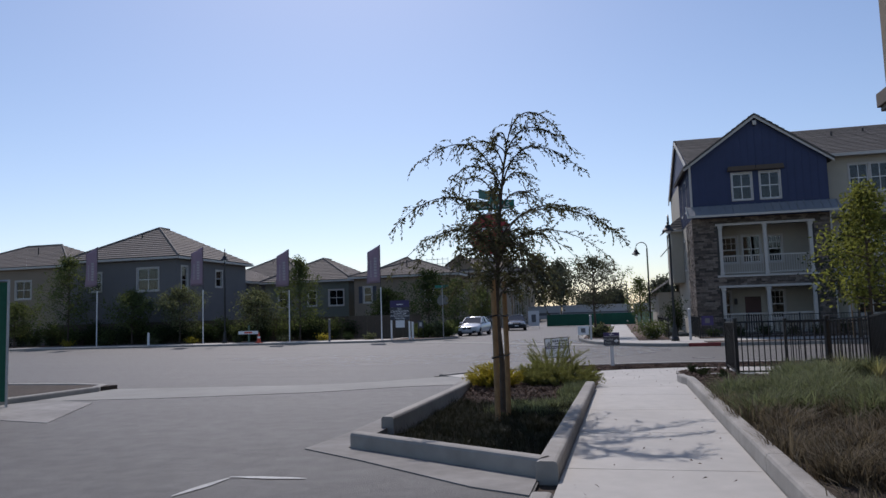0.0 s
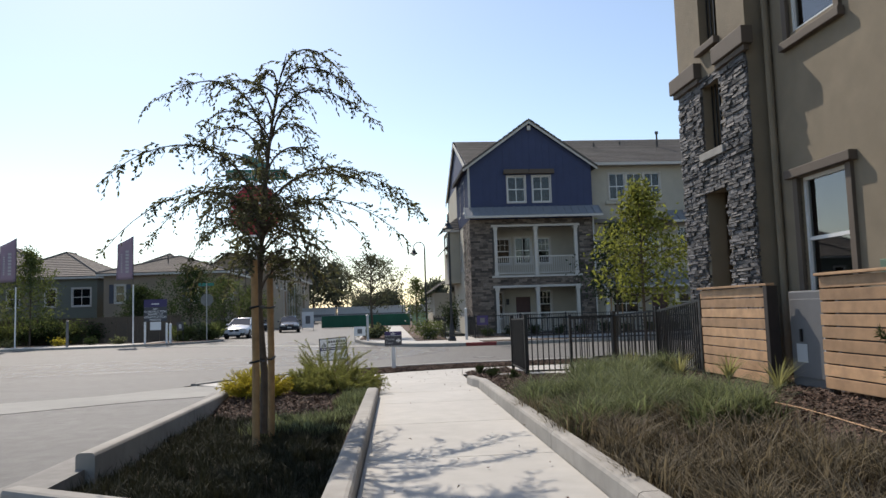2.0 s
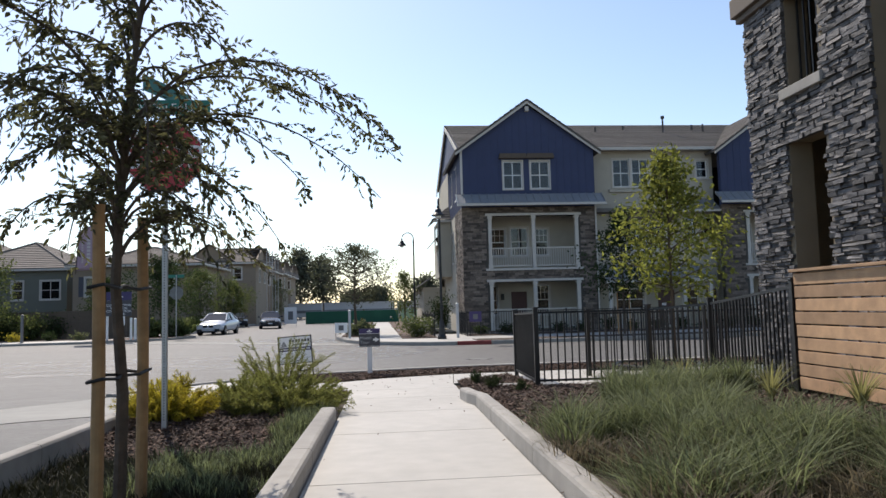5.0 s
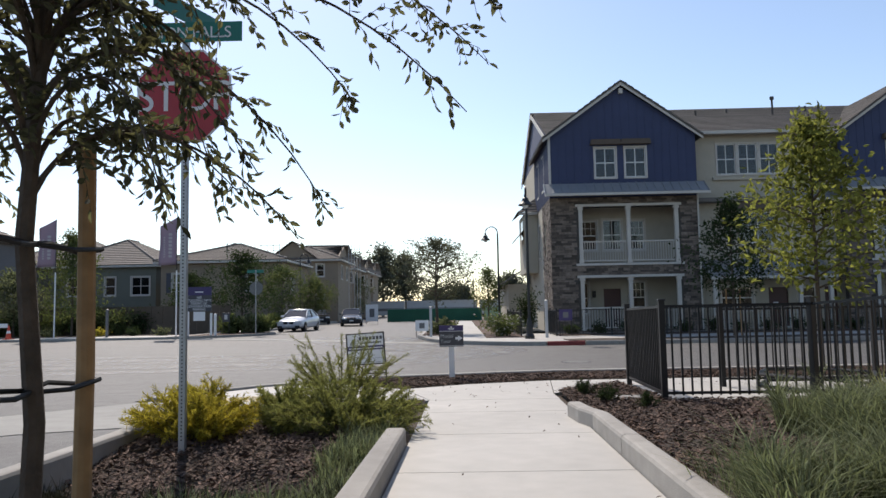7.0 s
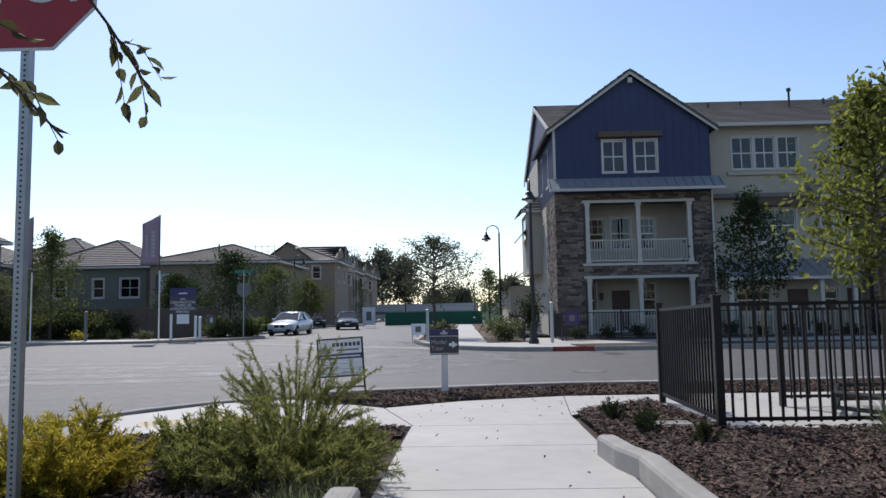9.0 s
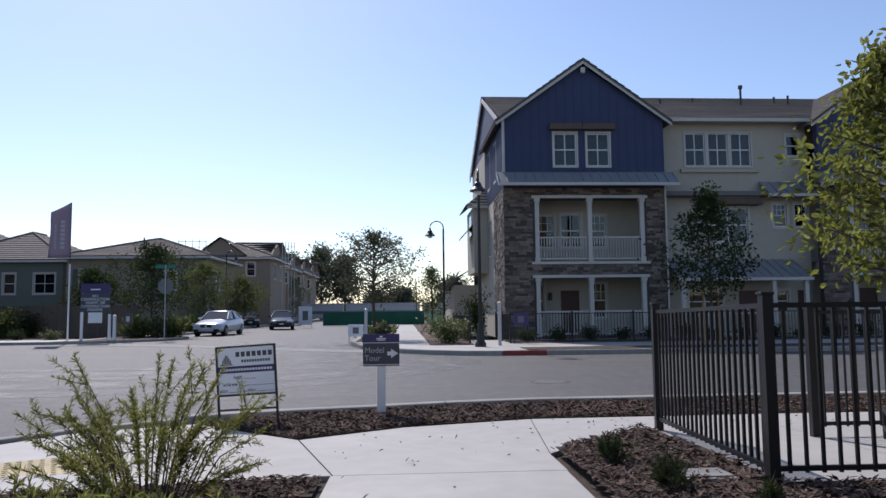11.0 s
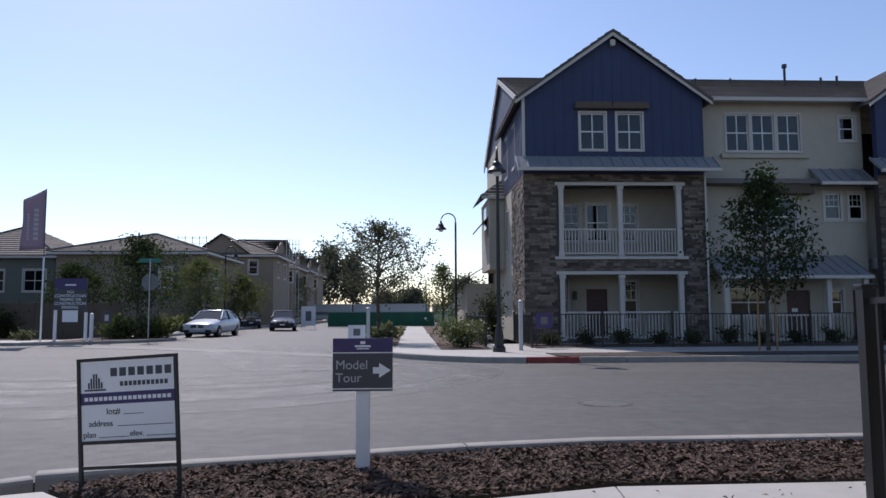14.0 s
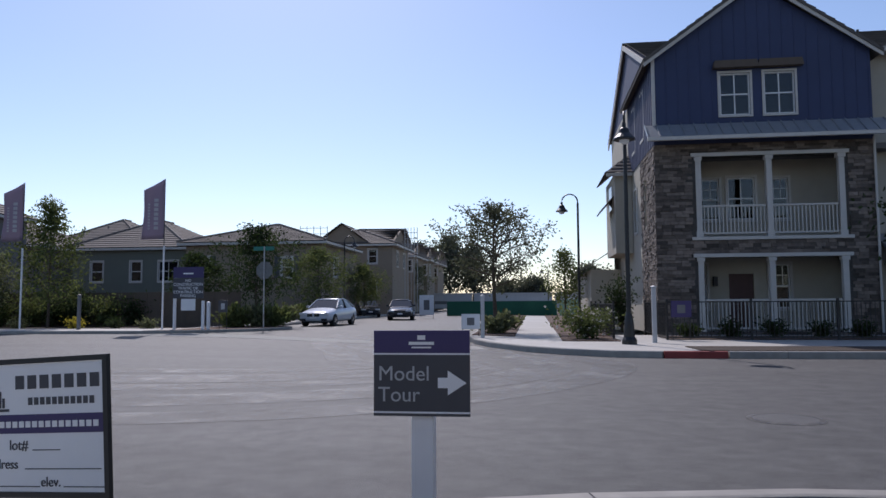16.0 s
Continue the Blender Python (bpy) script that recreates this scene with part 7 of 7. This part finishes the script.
# ---- construction screens ----
def screen_panel(name, x0, y0, x1, y1, z, h, label):
    ang = math.degrees(math.atan2(y1 - y0, x1 - x0))
    root = tagged(empty(name, x0, y0, z), label, "fence", "green site screens")
    root.matrix_world = pose(x0, y0, z, 0, 0, ang)
    L = math.hypot(x1 - x0, y1 - y0)
    bm = bmesh.new()
    N = max(6, int(L / 0.3))
    rr = [[bm.verts.new((L * i / N, 0.02 * math.sin(i * 1.3) * (1 if j else 0.4), 0.1 + (h - 0.14) * j / 3)) for i in range(N + 1)] for j in range(4)]
    for a, b in zip(rr, rr[1:]):
        for i in range(N):
            bm.faces.new((a[i], a[i + 1], b[i + 1], b[i]))
    ob = part("screen_cloth", bm, GREENMESH, root, "green shade cloth")
    ob.modifiers.new("thickness", "SOLIDIFY").thickness = 0.004
    for i in range(max(2, int(L / 2.6) + 1)):
        n = max(1, int(L / 2.6))
        bm = bmesh.new()
        tube(bm, [(L * i / n, 0.05, -0.05), (L * i / n, 0.05, h)], 0.025, 8)
        part("post", bm, GALV, root)
    bm = bmesh.new()
    tube(bm, [(0, 0.05, h - 0.02), (L, 0.05, h - 0.02)], 0.02, 6)
    part("top_rail", bm, GALV, root)


screen_panel("site_screen", -10.95, 11.3, -16.5, 9.2, -0.22, 2.35, "green shade-cloth site fence on steel posts at the island")
screen_panel("site_screen", -7.0, 80.0, 2.4, 80.0, -0.6, 1.4, "green shade-cloth site fence across the end of the entrance road")
screen_panel("site_screen", 2.6, 79.5, 3.4, 62.0, -0.6, 1.5, "green shade-cloth site fence beside the bed")


def long_shed(x0, x1, y, z, h, label, bands):
    root = tagged(empty("freight_car", (x0 + x1) / 2, y, z), label, "freight car", "freight cars")
    W = x1 - x0
    local_box("body", root, PALE, (-W / 2, 0, 0.5), (W / 2, 2.6, h), bevel=0.05)
    local_box("stripe", root, bands, (-W / 2 + 0.05, -0.02, h * 0.45), (W / 2 - 0.05, -0.003, h * 0.62))
    local_box("roof", root, PALE, (-W / 2 - 0.05, -0.1, h + 0.002), (W / 2 + 0.05, 2.7, h + 0.15))
    for x in (-W / 2 + 1.2, W / 2 - 1.2):
        local_box("bogie", root, BLACK, (x - 0.9, 0.1, 0.0), (x + 0.9, 2.4, 0.498))


for k in range(3):
    long_shed(-19 + k * 11.2, -8.2 + k * 11.2, 118.0, -0.7, 2.5, "pale freight car with a reddish stripe beyond the site fence", GREYBOX)


# ---- cars ----
def sedan(x, y, z, turn, paint, label, length=4.6, width=1.8, height=1.43):
    """A four-door saloon: shaped body, glasshouse, wheels, lamps and grille. It faces -y before the turn."""
    root = tagged(empty("car", x, y, z, turn), label, "car")
    hw = width / 2
    # sections along the length: y, half width, sill height, belt height, crown height
    secs = [(-length / 2, 0.70, 0.30, 0.60, 0.62), (-length / 2 + 0.1, 0.80, 0.22, 0.68, 0.71), (-length / 2 + 0.5, 0.88, 0.19, 0.77, 0.82), (-length / 2 + 1.35, hw, 0.18, 0.90, 0.96), (-0.55, hw, 0.18, 0.93, 0.97), (0.9, hw, 0.18, 0.96, 1.0), (length / 2 - 0.75, hw, 0.19, 0.99, 1.05), (length / 2 - 0.18, 0.83, 0.24, 0.97, 1.02), (length / 2, 0.74, 0.34, 0.78, 0.80)]
    bm = bmesh.new()
    rings = []
    for yy, w, lo, belt, top in secs:
        prof = [(-w * 0.86, lo), (-w, lo + 0.12), (-w * 1.0, (lo + belt) / 2 + 0.05), (-w * 0.95, belt), (-w * 0.55, top), (0, top + 0.015), (w * 0.55, top), (w * 0.95, belt), (w, (lo + belt) / 2 + 0.05), (w, lo + 0.12), (w * 0.86, lo)]
        rings.append([bm.verts.new((px_, yy, pz)) for px_, pz in prof])
    for a, b in zip(rings, rings[1:]):
        for k in range(len(a)):
            j = (k + 1) % len(a)
            bm.faces.new((a[k], a[j], b[j], b[k]))
    bm.faces.new(rings[0])
    bm.faces.new(rings[-1][::-1])
    bmesh.ops.recalc_face_normals(bm, faces=bm.faces[:])
    body = part("body", bm, paint, root, smooth=True)
    body.modifiers.new("round", "SUBSURF").levels = 2
    # glasshouse
    cab = [(-1.0, 0.74, 0.93), (-0.25, 0.62, height - 0.06), (0.35, 0.60, height), (1.0, 0.60, height - 0.06), (1.75, 0.70, 1.0)]
    bm = bmesh.new()
    rings = [[bm.verts.new(v) for v in ((-w - 0.06 if k in (0, 4) else -0.78, yy, 0.93), (-w, yy, h), (w, yy, h), (w + 0.06 if k in (0, 4) else 0.78, yy, 0.93))] for k, (yy, w, h) in enumerate(cab)]
    for a, b in zip(rings, rings[1:]):
        for k in range(3):
            bm.faces.new((a[k], a[k + 1], b[k + 1], b[k]))
    bmesh.ops.recalc_face_normals(bm, faces=bm.faces[:])
    part("glasshouse", bm, GLASSDARK, root, "dark tinted windows")
    bm = bmesh.new()
    rf = [(-0.27, 0.60, height - 0.045), (0.35, 0.585, height + 0.02), (1.02, 0.585, height - 0.04)]
    rg = [[bm.verts.new((s * w, yy, h - (0.03 if abs(s) == 1 else 0))) for s in (-1, -0.6, 0, 0.6, 1)] for yy, w, h in rf]
    for a, b in zip(rg, rg[1:]):
        for k in range(4):
            bm.faces.new((a[k], a[k + 1], b[k + 1], b[k]))
    r = part("roof", bm, paint, root, smooth=True)
    r.modifiers.new("thickness", "SOLIDIFY").thickness = 0.02
    for s in (-1, 1):
        bm = bmesh.new()
        tube(bm, [(s * 0.79, -1.02, 0.94), (s * 0.625, -0.26, height - 0.06), (s * 0.605, 0.35, height - 0.01), (s * 0.605, 1.0, height - 0.06), (s * 0.76, 1.78, 1.0)], 0.028, 6)
        part("roof_pillar", bm, paint, root)
        bm = bmesh.new()
        tube(bm, [(s * 0.82, 0.35, 0.93), (s * 0.61, 0.35, height - 0.03)], 0.03, 6)
        part("door_pillar", bm, BLACK, root)
        bm = bmesh.new()
        box(bm, s * 0.84, -0.78, 0.93, s * 1.02, -0.66, 1.06, bevel=0.03)
        part("wing_mirror", bm, paint, root)
        bm = bmesh.new()
        box(bm, s * 0.38, -length / 2 - 0.005, 0.58, s * 0.78, -length / 2 + 0.25, 0.70, bevel=0.03)
        part("headlight", bm, LAMPGLASS, root)
        bm = bmesh.new()
        box(bm, s * 0.05, -length / 2 - 0.02, 0.50, s * 0.33, -length / 2 + 0.1, 0.66, bevel=0.02)
        part("grille", bm, BLACK, root)
        bm = bmesh.new()
        box(bm, s * 0.42, -length / 2 - 0.01, 0.28, s * 0.72, -length / 2 + 0.12, 0.40, bevel=0.02)
        part("bumper_vent", bm, BLACK, root)
        for yy in (-length / 2 + 0.85, length / 2 - 1.0):
            wm = pose(s * (hw - 0.13), yy, 0.32, 0, 90, 0)
            bm = bmesh.new()
            lathe(bm, [(0.2, -0.12), (0.31, -0.11), (0.325, -0.08), (0.325, 0.09), (0.31, 0.12), (0.2, 0.125)], 22, wm @ Matrix.Scale(s, 4, (0, 0, 1)))
            wh = part("wheel", bm, RUBBER, root)
            bm = bmesh.new()
            for k in range(5):
                box(bm, -0.03, 0.03, 0.128, 0.03, 0.2, 0.14, wm @ Matrix.Scale(s, 4, (0, 0, 1)) @ pose(0, 0, 0, 0, 0, k * 72))
            lathe(bm, [(0.05, 0.1), (0.05, 0.142)], 10, wm @ Matrix.Scale(s, 4, (0, 0, 1)))
            part("rim", bm, CHROME, wh)
    local_box("number_plate", root, WHITE, (-0.17, -length / 2 - 0.025, 0.40), (0.17, -length / 2 - 0.005, 0.5))
    local_box("bumper_lip", root, BLACK, (-0.6, -length / 2 - 0.005, 0.2), (0.6, -length / 2 + 0.1, 0.27), bevel=0.02)


sedan(-10.55, 56.0, ground_z(-10.3, 55), -5, PAINTW, "silver-white four-door saloon at the entrance road")
sedan(-8.9, 68.5, ground_z(-9, 68), 8, PAINTD, "dark blue saloon further up the entrance road")
sedan(-13.6, 78.0, ground_z(-12, 78), 20, PAINTD, "dark car parked beyond the shrubs")


# ---- bench ring beyond the fence ----
def tree_ring(x, y, z):
    root = tagged(empty("tree_bench", x, y, z), "low black steel bench round a planter beyond the fence", "bench")
    for k in range(6):
        a, b = math.radians(k * 60), math.radians(k * 60 + 60)
        p, q = Vector((math.cos(a) * 0.8, math.sin(a) * 0.8, 0)), Vector((math.cos(b) * 0.8, math.sin(b) * 0.8, 0))
        for zz in (0.1, 0.26):
            bm = bmesh.new()
            tube(bm, [p + Vector((0, 0, zz)), q + Vector((0, 0, zz))], 0.025, 6)
            part("bar", bm, BLACK, root)
        bm = bmesh.new()
        tube(bm, [p, p + Vector((0, 0, 0.28))], 0.025, 6)
        part("leg", bm, BLACK, root)


tree_ring(5.0, 18.05, -0.36)
strap_plant(5.0, 18.05, -0.36, 40, 0.55, GRASS_GREEN, "clump of green strap leaves inside the steel ring", 90)


# ---- small things on the ground ----
def valve_box(x, y):
    root = tagged(empty("valve_box", x, y, bed_z(x, y)), "grey concrete valve box lid in the mulch", "valve box")
    local_box("frame", root, KERB, (-0.22, -0.15, -0.1), (0.22, 0.15, 0.02), bevel=0.01)
    local_box("lid", root, GUTTER, (-0.19, -0.12, 0.018), (0.19, 0.12, 0.03), bevel=0.004)


valve_box(2.2, 17.2)


def drip_line(x0, y0, x1, y1):
    """A thin pale irrigation line lying slackly on the soil."""
    root = tagged(empty("drip_line", 0, 0, 0), "thin pale irrigation line lying across the planted bed", "irrigation line")
    bm = bmesh.new()
    pts = []
    for k in range(15):
        t = k / 14
        x, y = x0 + (x1 - x0) * t, y0 + (y1 - y0) * t + 0.05 * math.sin(7 * t)
        pts.append((x, y, bed_z(x, y) + 0.035 + 0.012 * math.sin(11 * t)))
    tube(bm, pts, 0.006, 6)
    part("tubing", bm, CEDAR, root)


drip_line(3.75, 9.6, 3.3, 4.6)


def tactile_panel(x, y, turn):
    root = tagged(empty("tactile_panel", x, y, ground_z(x, y) + 0.012, turn), "pale yellow tactile paving panel on the kerb ramp", "tactile paving")
    local_box("plate", root, TACTILE, (-0.6, -0.38, -0.02), (0.6, 0.38, 0.004))
    dome = None
    for i in range(14):
        for j in range(9):
            if dome is None:
                bm = bmesh.new()
                lathe(bm, [(0.022, 0.003), (0.018, 0.009), (0.008, 0.012)], 8)
                ob = dome = part("dome", bm, TACTILE, root)
            else:
                ob = new("dome", dome.data)
                ob.parent = root
            ob.location = (-0.54 + i * 0.083, -0.33 + j * 0.083, 0)


TACTILE = material("tactile_yellow", (0.50, 0.40, 0.22), 0.8, 10.0, 0.12, 0.1, 60.0, stain=0.1)
tactile_panel(-2.75, 18.2, 25)
chips("leaf_litter", lambda x, y: left_x(y) < x < right_x(y), (-0.6, 3, 1.5, 17.6), 45, lambda x, y: ground_z(x, y) + 0.014, 6, "scattered dry leaves on the footpath", 0.018)
chips("leaf_litter", lambda x, y: -0.4 < x < 6 and 17.8 + 0.4 * abs(x) < y < 20.5, (-0.6, 17.6, 6, 20.5), 90, lambda x, y: ground_z(x, y) + 0.014, 7, "bark bits blown onto the paving", 0.02)
